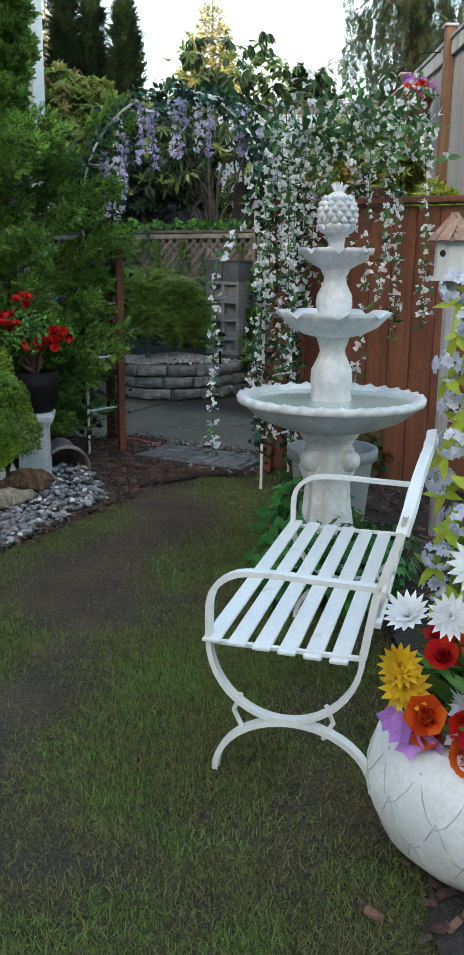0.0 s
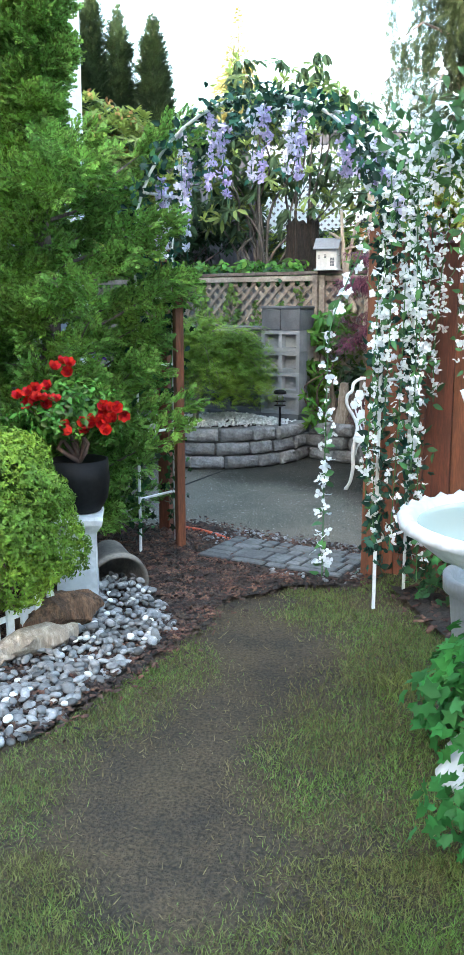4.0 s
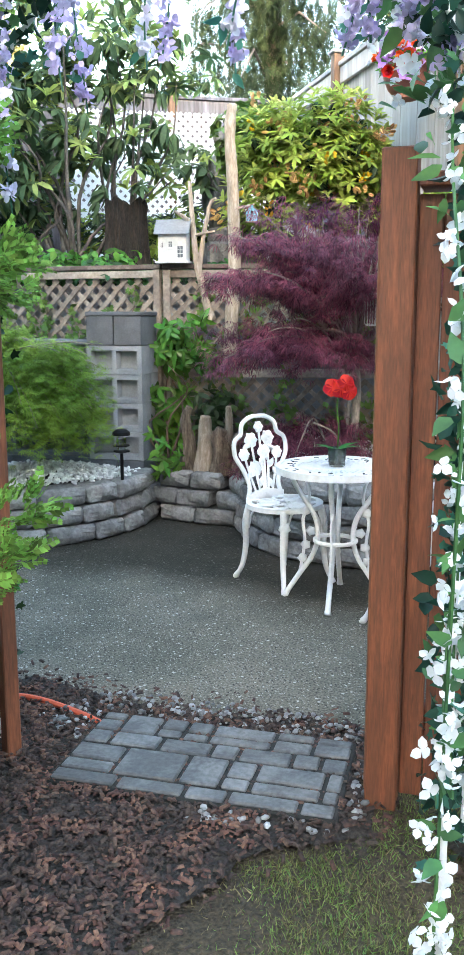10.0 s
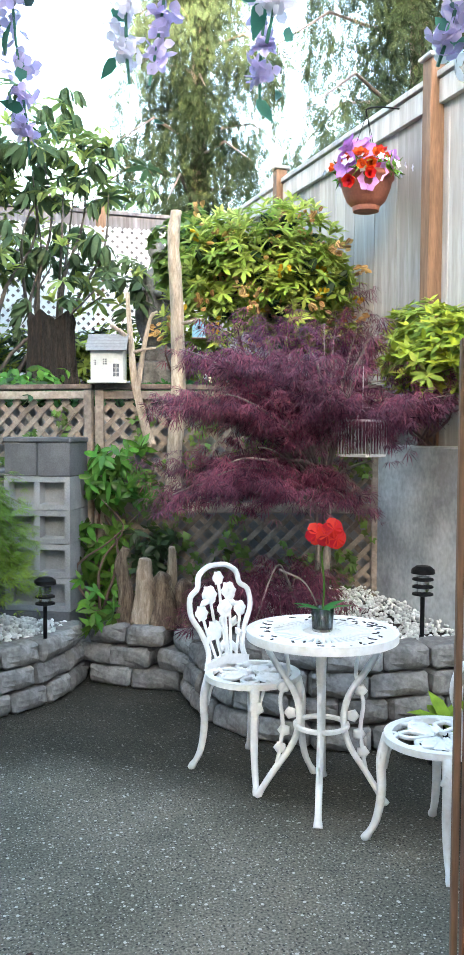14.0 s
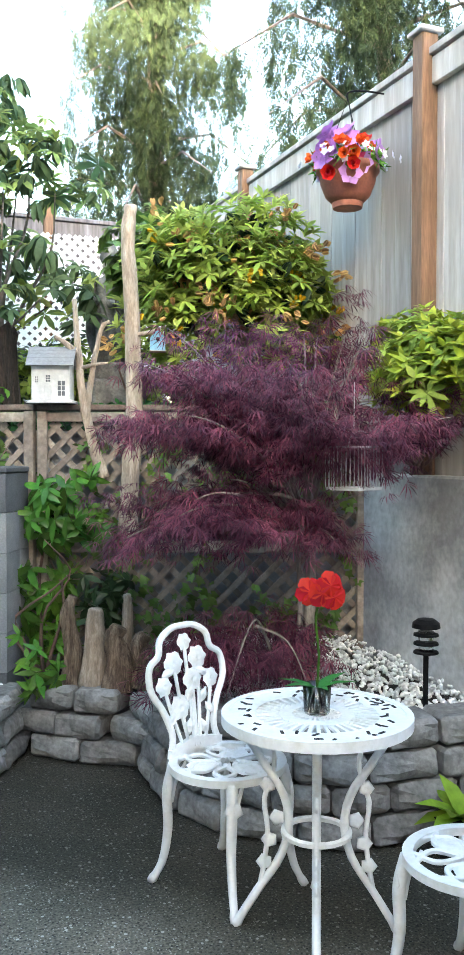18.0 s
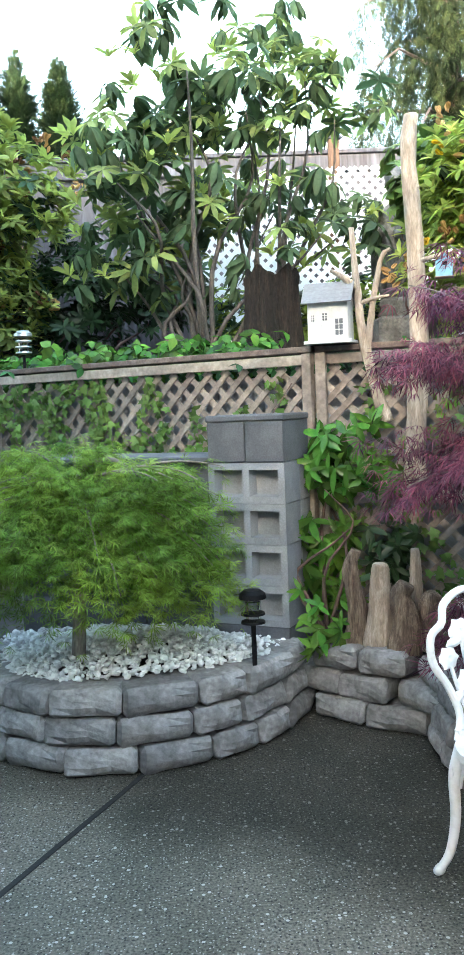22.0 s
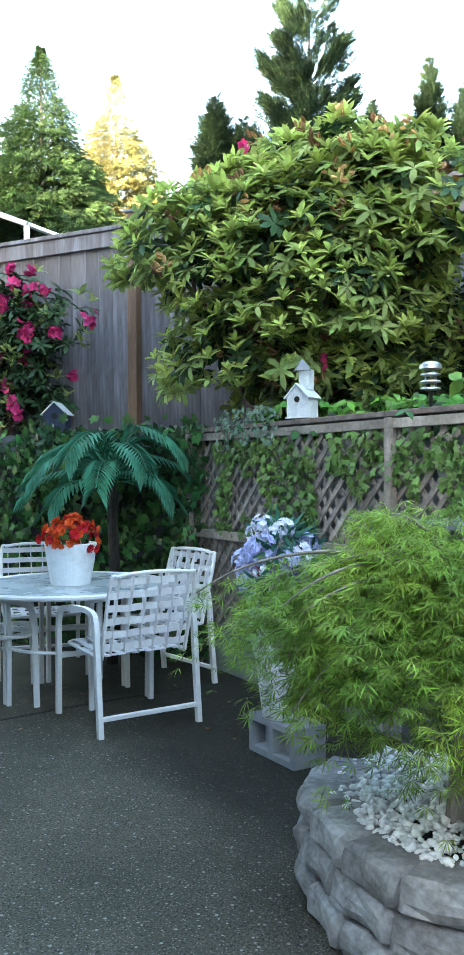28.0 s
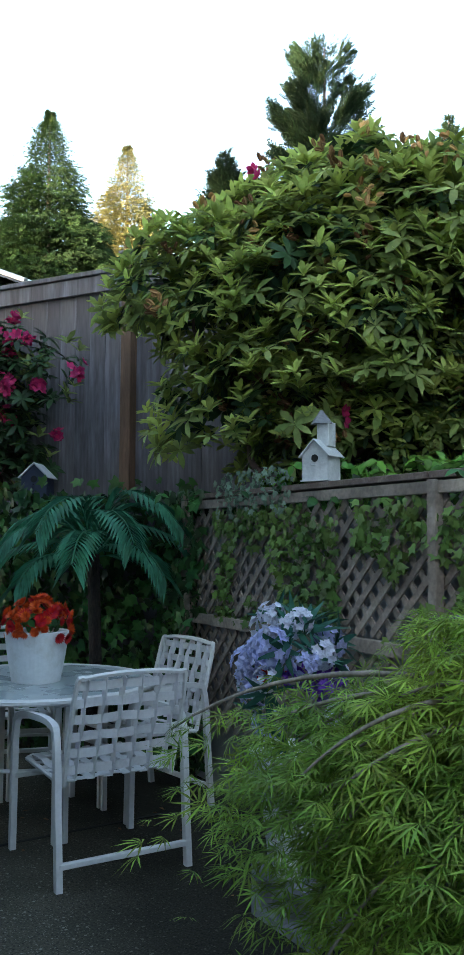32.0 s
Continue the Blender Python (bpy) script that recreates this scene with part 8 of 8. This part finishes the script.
for k in range(24):
    z = 0.30 + 0.045 * k
    a = k * 2.4
    q = np.array([0.10 * math.cos(a) - 0.09, 0.10 * math.sin(a) - 0.10, z])
    part("bloom_head", scatter("bloom_head", BALL, q[None], frames_z(np.array([[0, -0.5, 0.6]])), np.array([0.042])), P_HYDRAW, hy)
    w = whorl(5, leaf(0.42, 0.15), (-30, 40), k)
    q2 = np.array([0.08 * math.cos(a + 2) - 0.06, 0.08 * math.sin(a + 2) - 0.08, z + 0.03])
    part("leaves", scatter("leaves", w, (q2 + (-0.05, -0.03, -0.03))[None], frames_z(unit(np.array([[-0.5, -0.6, 0.6]]))), np.array([0.085])), F_LIME, hy)
    part("leaves", scatter("leaves", w, (q2 + (0.04, -0.05, 0.0))[None], frames_z(unit(np.array([[0.2, -0.7, 0.6]]))), np.array([0.08])), F_LIME, hy)
    part("leaves", scatter("leaves", w, q2[None], frames_z(unit(np.array([[math.cos(a + 2), math.sin(a + 2), 0.6]]))), np.array([0.075])), F_LIME if k % 3 else F_AZALEA, hy)
part("stem", tube([(-0.06, -0.08, 0), (-0.08, -0.1, 0.7), (-0.07, -0.09, 1.35)], 0.012, 6), F_LAUREL, hy)


# flower strings on the arch
PET = merge_templates(*[moved(leaf(0.95, -0.12, 0.12, 0.55), rot(-22, 0, a)) for a in (0, 125, 238)])


def string_of(name, label, top, length, blossoms, size, material, leafmat=None, group="", sway=0.03, leaf_n=0, leaf_size=0.05, taper=True, r=rng, width=0.025, lean=None):
    th = thing(name, Matrix.Translation(top), label, "flower garland", group)
    n = max(8, int(length * 16))
    ph = r.uniform(0, 6)
    line = [(sway * math.sin(ph + 2.2 * s) * s, sway * math.cos(ph * 1.7 + 1.8 * s) * s, -length * s) for s in np.linspace(0, 1, n)]
    if lean is not None:
        line = [tuple(Vector(q) + lean * (lambda s: s * s * (3 - 2 * s))(min(1.0, i / (0.35 * n)))) for i, q in enumerate(line)]
    part("string", tube(line, 0.003, 4), leafmat or F_SILKGREEN, th)
    L = np.array(line)
    idx = r.uniform(0, n - 1.01, blossoms)
    p = L[idx.astype(int)] + r.normal(size=(blossoms, 3)) * width * (1.0 - (0.6 if taper else 0.0) * idx / n)[:, None]
    z = unit(r.normal(size=(blossoms, 3)) + (0, -0.4, -0.2))
    ob = part("petals", scatter("petals", PET, p, frames_z(z, r), r.uniform(0.7, 1.25, blossoms) * size), material, th)
    ob["kind"] = "stuff"
    if leaf_n:
        idx = r.integers(0, n, leaf_n)
        p = L[idx] + r.normal(size=(leaf_n, 3)) * width
        z = unit(r.normal(size=(leaf_n, 3)) + (0, -0.5, 0.2))
        ob = part("leaves", scatter("leaves", leaf(0.5, 0.2, 0.1, 0.45), p, frames_z(z, r), r.uniform(0.6, 1.2, leaf_n) * leaf_size), leafmat or F_SILKGREEN, th)
        ob["kind"] = "stuff"
    return th


r2 = np.random.default_rng(77)
for k in range(16):
    u = 0.36 + 0.31 * (k + r2.random()) / 16
    p = arch_at(u, r2.uniform(0.0, 0.30))
    string_of("wisteria_string", "hanging lilac artificial wisteria string", p - Vector((0, 0, 0.03)), min(r2.uniform(0.34, 0.78), p.z - 0.03 - (1.62 if p.x < -0.5 else 1.97)), int(r2.uniform(60, 90)), 0.0175, P_WISTERIA if k % 3 else P_WISTPALE, F_TEAL, "wisteria strings", r=r2, leaf_n=4, leaf_size=0.045, width=0.019)
for k in range(7):
    # strands fall from the hoop on the walker's side of the arch foot
    q = k / 6
    p = Vector((0.08, 5.20, 0)).lerp(Vector((0.31, 5.26, 0)), q) + Vector((r2.normal() * 0.015, r2.normal() * 0.03, 0))
    p.z = 1.15 + 0.85 * min(1.0, q * 2.2) + r2.uniform(-0.12, 0.1)
    low = (0.10, 0.5, 0.3, 0.75, 0.2, 0.6)[k % 6] + 0.1 * r2.random()
    lean = None
    if k == 0:
        p, low, lean = Vector((0.08, 5.24, 1.78)), 0.32, Vector((-0.20, -0.48, 0))
    string_of("white_garland", "hanging white artificial blossom garland", p, p.z - low, int((p.z - low) * 74), 0.0185, P_WHITE, F_SILKGREEN, "white garlands", r=r2, leaf_n=int((p.z - low) * 26), leaf_size=0.052, taper=False, width=0.017, sway=0.008 if lean else 0.03, lean=lean)
for k in range(9):
    s = 0.05 + 0.92 * (k + r2.random()) / 9
    p = Vector((0.19, 5.62, 0)) + Vector((GD.x, GD.y, 0)) * s
    z = 2.05 + 0.12 * math.sin(k * 1.9)
    string_of("white_garland", "hanging white artificial blossom garland", Vector((p.x, p.y - 0.02 - 0.1 * r2.random(), z)), r2.uniform(0.7, 1.6), int(r2.uniform(85, 125)), 0.0185, P_WHITE, F_SILKGREEN, "white garlands", r=r2, leaf_n=34, leaf_size=0.055, taper=False, width=0.018, sway=0.05)
# greenery wound round the hoops
for nm, lb, mt, u0, u1, cnt, sz, tp in (("arch_ivy", "dark green silk ivy wound round the arch", F_TEAL, 0.30, 0.97, 620, 0.042, IVYLEAF), ("arch_holly", "dark silk holly leaves on the arch", F_HOLLY, 0.22, 0.97, 1350, 0.048, leaf(0.6, 0.2, 0.25, 0.5)),
                                        ("arch_ivy", "green ivy on the arch's shaded side", F_IVY, 0.02, 0.30, 480, 0.042, IVYLEAF), ("arch_ivy", "green silk leaves over the arch top", F_SILKGREEN, 0.36, 0.70, 260, 0.042, IVYLEAF)):
    us = r2.uniform(u0, u1, cnt)
    p = np.array([tuple(arch_at(u, r2.choice((0.0, 0.30)) + r2.normal() * 0.03)) for u in us]) + r2.normal(size=(cnt, 3)) * 0.026
    z = unit(r2.normal(size=(cnt, 3)) + (0, -0.6, 0.2))
    tagged(part(nm, scatter(nm, tp, p, frames_z(z, r2), r2.uniform(0.6, 1.25, cnt) * sz), mt), lb, "garland", "", "stuff")
# canopy of white blossom over the stained fence
canopy = thing("blossom_canopy", at(0.75, 5.35, 1.9), "tangle of white blossom and green leaves over the fence top", "flower garland")
cp = np.array([(0.19 + GD.x * s + r2.normal() * 0.08, 5.6 + GD.y * s + r2.normal() * 0.12, 2.0 + 0.14 * math.sin(3 * s) + r2.normal() * 0.11) for s in r2.uniform(0.0, 0.95, 620)])
part("leaves", scatter("leaves", leaf(0.5, 0.2, 0.1, 0.45), cp - (0.75, 5.35, 1.9), frames_z(unit(r2.normal(size=cp.shape) + (0, -0.4, 0.5)), r2), r2.uniform(0.7, 1.2, len(cp)) * 0.07), F_SILKGREEN, canopy)["kind"] = "stuff"
part("petals", scatter("petals", PET, cp[:420] - (0.75, 5.35, 1.9) + r2.normal(size=(420, 3)) * 0.05, frames_z(unit(r2.normal(size=(420, 3)) + (0, -0.4, 0.3)), r2), r2.uniform(0.7, 1.2, 420) * 0.024), P_WHITE, canopy)["kind"] = "stuff"

# ---- loose ground: grass, mulch, pebbles, gravel ----
def inside(poly, x, y):
    c = False
    for (x0, y0), (x1, y1) in zip(poly, poly[1:] + poly[:1]):
        if (y0 > y) != (y1 > y) and x < (x1 - x0) * (y - y0) / (y1 - y0) + x0:
            c = not c
    return c


MULCH = [(-1.6, 4.45), (-1.15, 3.95), (-0.85, 4.55), (-0.62, 5.05), (-0.55, 5.4), (-0.25, 5.62), (0.12, 5.62), (0.34, 6.2), (-0.45, 6.62), (-0.75, 6.9), (-1.7, 6.6)]
PEBBLES = [(-1.75, 3.5), (-1.25, 3.85), (-1.06, 4.15), (-0.90, 4.58), (-0.74, 4.95), (-0.82, 5.28), (-1.0, 5.5), (-1.2, 5.45), (-1.2, 5.05), (-1.42, 4.6), (-1.75, 4.2)]
BED = [(0.45, 0.4), (0.42, 1.6), (0.55, 2.4), (0.62, 3.3), (0.5, 4.6), (0.35, 5.2), (0.3, 5.6), (2.2, 4.6), (2.2, 0.2)]


def bare(x, y):
    """How worn the lawn is: a trodden path and patches."""
    px = -0.43 - 0.14 * max(0.0, 4.6 - y) + 0.04 * math.sin(y * 3.1)
    path = math.exp(-((x - px) / 0.24) ** 2) * (1.0 if y > 2.2 else max(0, y - 1.2))
    return path * 0.85 + 0.85 * noise.noise(Vector((x * 1.9, y * 1.9, 4))) + 0.25 * noise.noise(Vector((x * 6, y * 6, 2)))


BLADE = (np.array([(-0.05, 0, 0), (0.05, 0, 0), (0.03, 0.12, 0.6), (-0.03, 0.12, 0.6), (0.006, 0.36, 1.0), (-0.006, 0.36, 1.0)], float), np.array([(0, 1, 2, 3), (3, 2, 4, 5)]))
rg = np.random.default_rng(91)


def lawn_blades(n, x0, x1, y0, y1, size, name, material, label, thr, tuft=0.02):
    x, y = rg.uniform(x0, x1, n), rg.uniform(y0, y1, n)
    k = np.array([bare(a, b) < thr + rg.normal() * 0.22 and not inside(MULCH, a, b) and not inside(BED, a, b) and not inside(PEBBLES, a, b) for a, b in zip(x, y)])
    x, y = x[k], y[k]
    m = len(x)
    z = np.array([-0.012 + 0.022 * (noise.noise(Vector((a * 1.1, b * 1.1, 3))) + 0.5 * noise.noise(Vector((a * 4, b * 4, 9)))) for a, b in zip(x, y)])
    d = rg.normal(size=(m, 3)) * (1, 1, 0)
    up = unit(np.array([0, 0, 1.0]) + rg.normal(size=(m, 3)) * 0.62)
    xx = unit(np.cross(d + (1e-6, 0, 0), up))
    yy = np.cross(up, xx)
    s = rg.uniform(0.45, 1.25, m) * size
    return tagged(part(name, scatter(name, BLADE, np.stack([x, y, z], 1), np.stack([xx, yy, up], -1), np.stack([s * 1.25, s, s], 1)), material), label, "grass", "", "stuff")


lawn_blades(270000, -1.3, 1.0, 1.2, 3.4, 0.022, "grass", M_GRASS, "short patchy green lawn grass", 0.31)
lawn_blades(190000, -1.3, 1.0, 1.2, 5.6, 0.021, "grass", M_LUSH, "thicker green clumps in the worn lawn", -0.05)
lawn_blades(150000, -1.5, 0.7, 3.3, 5.85, 0.021, "grass", M_GRASS, "short green grass towards the arch", 0.22)
lawn_blades(26000, -1.5, 1.2, 1.3, 5.6, 0.026, "dry_grass", M_STRAW, "dry straw-coloured grass blades", 0.75)
tx, ty = 0.16, 4.45
tuft_n = 420
tp_ = np.stack([tx + rg.normal(size=tuft_n) * 0.07, ty + rg.normal(size=tuft_n) * 0.06, np.zeros(tuft_n) - 0.01], 1)
up_ = unit(np.array([0, 0, 1.0]) + rg.normal(size=(tuft_n, 3)) * 0.5)
tagged(part("grass_tuft", scatter("grass_tuft", BLADE, tp_, frames_z(up_, rg), rg.uniform(0.6, 1.3, tuft_n) * 0.04), M_GRASS), "taller green grass tuft on the worn path", "grass", "", "stuff")


def chips(name, poly, count, material, label, sx, category="mulch", z0=0.0, flat=0.35, lo=0.5, hi=1.5, pile=None, box_=None):
    xs, ys = [p[0] for p in poly], [p[1] for p in poly]
    pts = []
    while len(pts) < count:
        a, b = rg.uniform(min(xs), max(xs)), rg.uniform(min(ys), max(ys))
        if inside(poly, a, b):
            pts.append((a + rg.normal() * 0.06, b + rg.normal() * 0.06, z0 - abs(rg.normal()) * 0.006))
    cube = (np.array([(-.5, -.5, -.5), (.5, -.5, -.5), (.5, .5, -.5), (-.5, .5, -.5), (-.4, -.4, .5), (.4, -.4, .5), (.4, .4, .5), (-.4, .4, .5)], float), np.array([(0, 1, 2, 3), (4, 5, 6, 7), (0, 1, 5, 4), (1, 2, 6, 5), (2, 3, 7, 6), (3, 0, 4, 7)]))
    p = np.array(pts)
    s = rg.uniform(lo, hi, (count, 1)) * np.array(sx)
    up = unit(np.array([0, 0, 1.0]) + rg.normal(size=(count, 3)) * flat)
    return tagged(part(name, scatter(name, cube, p, frames_z(up, rg), s), material), label, category, "", "stuff")


def soil_patch(name, poly, z, material, label):
    bm = bmesh.new()
    bm.faces.new([bm.verts.new((x, y, z)) for x, y in poly])
    bmesh.ops.triangulate(bm, faces=bm.faces)
    bmesh.ops.subdivide_edges(bm, edges=bm.edges, cuts=5, use_grid_fill=True)
    for v in bm.verts:
        v.co += Vector((0.06 * noise.noise(v.co * 5), 0.06 * noise.noise(v.co * 5 + Vector((9, 0, 0))), 0.012 * noise.noise(v.co * 3)))
    return tagged(part(name, bm, material), label, "soil", "", "structure")


soil_patch("mulch_bed_soil", MULCH, 0.004, M_SOIL, "dark soil under bark mulch")
soil_patch("flower_bed_soil", BED, 0.014, M_SOIL, "dark soil of the flower bed")
chips("bark_mulch", MULCH, 17000, M_MULCH, "reddish brown bark mulch chips by the arch", (0.019, 0.008, 0.004), z0=0.024)
chips("bark_mulch", BED, 4200, M_MULCH, "dark bark mulch chips in the flower bed", (0.034, 0.014, 0.007), z0=0.024)
GRAVEL_EDGE = [(-0.75, 6.55), (-0.35, 5.78), (0.06, 5.62), (0.33, 5.95), (0.30, 6.25), (-0.45, 6.68)]

ico = bmesh.new()
bmesh.ops.create_icosphere(ico, subdivisions=2, radius=0.5)
ICO = (np.array([tuple(v.co) for v in ico.verts]), np.array([[v.index for v in f.verts] for f in ico.faces]))
ico.free()
ico = bmesh.new()
bmesh.ops.create_icosphere(ico, subdivisions=1, radius=0.5)
ICO1 = (np.array([tuple(v.co) for v in ico.verts]), np.array([[v.index for v in f.verts] for f in ico.faces]))
ico.free()


def stones(name, places, sizes, material, label, template, category, rough=0.0, flat=0.3, shade=True):
    n = len(places)
    up = unit(np.array([0, 0, 1.0]) + rg.normal(size=(n, 3)) * flat)
    tv = template[0] * (1 + rough * rg.normal(size=(len(template[0]), 1)))
    ob = part(name, scatter(name, (tv, template[1]), places, frames_z(up, rg), sizes), material)
    if shade:
        smooth(ob)
    return tagged(ob, label, category, "", "stuff")


def fill(poly, n, zf, jz=0.01):
    xs, ys = [p[0] for p in poly], [p[1] for p in poly]
    out = []
    while len(out) < n:
        a, b = rg.uniform(min(xs), max(xs)), rg.uniform(min(ys), max(ys))
        if inside(poly, a, b):
            out.append((a, b, zf(a, b) + rg.normal() * jz))
    return np.array(out)


hump = lambda a, b: 0.015 + 0.075 * math.exp(-((a + 1.05) ** 2 + (b - 5.4) ** 2) / 0.04) + 0.03 * math.exp(-((a + 1.15) ** 2 + (b - 4.9) ** 2) / 0.12)
pb = fill(PEBBLES, 1500, hump, 0.012)
stones("river_pebbles", pb, rg.uniform(0.5, 1.15, (len(pb), 1)) * np.array([0.048, 0.036, 0.024]) * rg.uniform(0.8, 1.2, (len(pb), 3)), M_PEB, "smooth grey and blue river pebbles", ICO, "pebbles")
pb = fill(PEBBLES, 90, lambda a, b: hump(a, b) + 0.014, 0.01)
stones("pale_pebbles", pb, rg.uniform(0.5, 1.0, (len(pb), 1)) * np.array([0.042, 0.034, 0.025]), M_PEBL, "smooth pale white pebbles among grey ones", ICO, "pebbles")
def off_mat(q):
    """Places clear of the stepping mat."""
    a = math.atan2(6.10 - 6.49, 0.22 + 0.51)
    x, y = q[:, 0] + 0.235, q[:, 1] - 6.09
    u, w = x * math.cos(a) + y * math.sin(a), -x * math.sin(a) + y * math.cos(a)
    return q[(np.abs(u) > 0.455) | (np.abs(w) > 0.245)]


pb = fill(GRAVEL_EDGE, 1100, lambda a, b: 0.018, 0.006)
pb = off_mat(pb)
stones("edge_gravel", pb, rg.uniform(0.4, 1.2, (len(pb), 1)) * np.array([0.026, 0.02, 0.015]), M_PEB, "small mixed gravel round the stepping mat", ICO1, "gravel")
P1 = [(-1.42, 9.62), (-1.36, 9.36), (-1.16, 9.14), (-0.96, 9.0), (-0.69, 8.98), (-0.44, 9.04), (-0.24, 9.16), (-0.1, 9.3), (0.0, 9.5), (-0.3, 9.7), (-0.9, 9.95), (-1.35, 9.95)]
P2 = [(0.70, 8.75), (0.78, 8.5), (0.93, 8.28), (1.12, 8.14), (1.5, 8.1), (1.79, 8.15), (1.79, 9.28), (1.2, 9.55), (0.8, 9.5)]
P3 = [(0.12, 9.55), (0.45, 9.3), (0.68, 9.15), (0.72, 8.8), (0.9, 9.6), (0.3, 9.95)]
for poly, z, nm in ((P1, 0.305, "planter_soil"), (P2, 0.40, "maple_bed_soil"), (P3, 0.31, "corner_bed_soil")):
    soil_patch(nm, poly, z, M_SOIL, "dark planter soil")
for poly, n, zf in ((P1, 4200, lambda a, b: 0.33 + 0.09 * math.exp(-((a + 0.65) ** 2 + (b - 9.35) ** 2) / 0.16)), (P2, 2600, lambda a, b: 0.415 + 0.07 * max(0, (b - 8.2)))):
    pb = fill(poly, n, zf, 0.008)
    stones("white_gravel", pb, rg.uniform(0.5, 1.2, (n, 1)) * np.array([0.030, 0.024, 0.020]) * rg.uniform(0.75, 1.25, (n, 3)), M_GRAVEL, "white crushed decorative gravel round a maple", ICO1, "gravel", rough=0.1, shade=False)
fl = fill([(-4.2, 10.2), (-2.2, 10.2), (-2.2, 11.9), (-4.2, 11.9)], 26, lambda a, b: 0.006, 0.001)
tagged(part("fallen_leaves", scatter("fallen_leaves", simple_leaf(0.5), fl, frames_z(unit(np.array([0, 0, 1.0]) + rg.normal(size=(26, 3)) * 0.2), rg), rg.uniform(0.5, 1.1, 26) * 0.05), P_FADED), "a few fallen leaves on the patio", "leaves", "", "stuff")
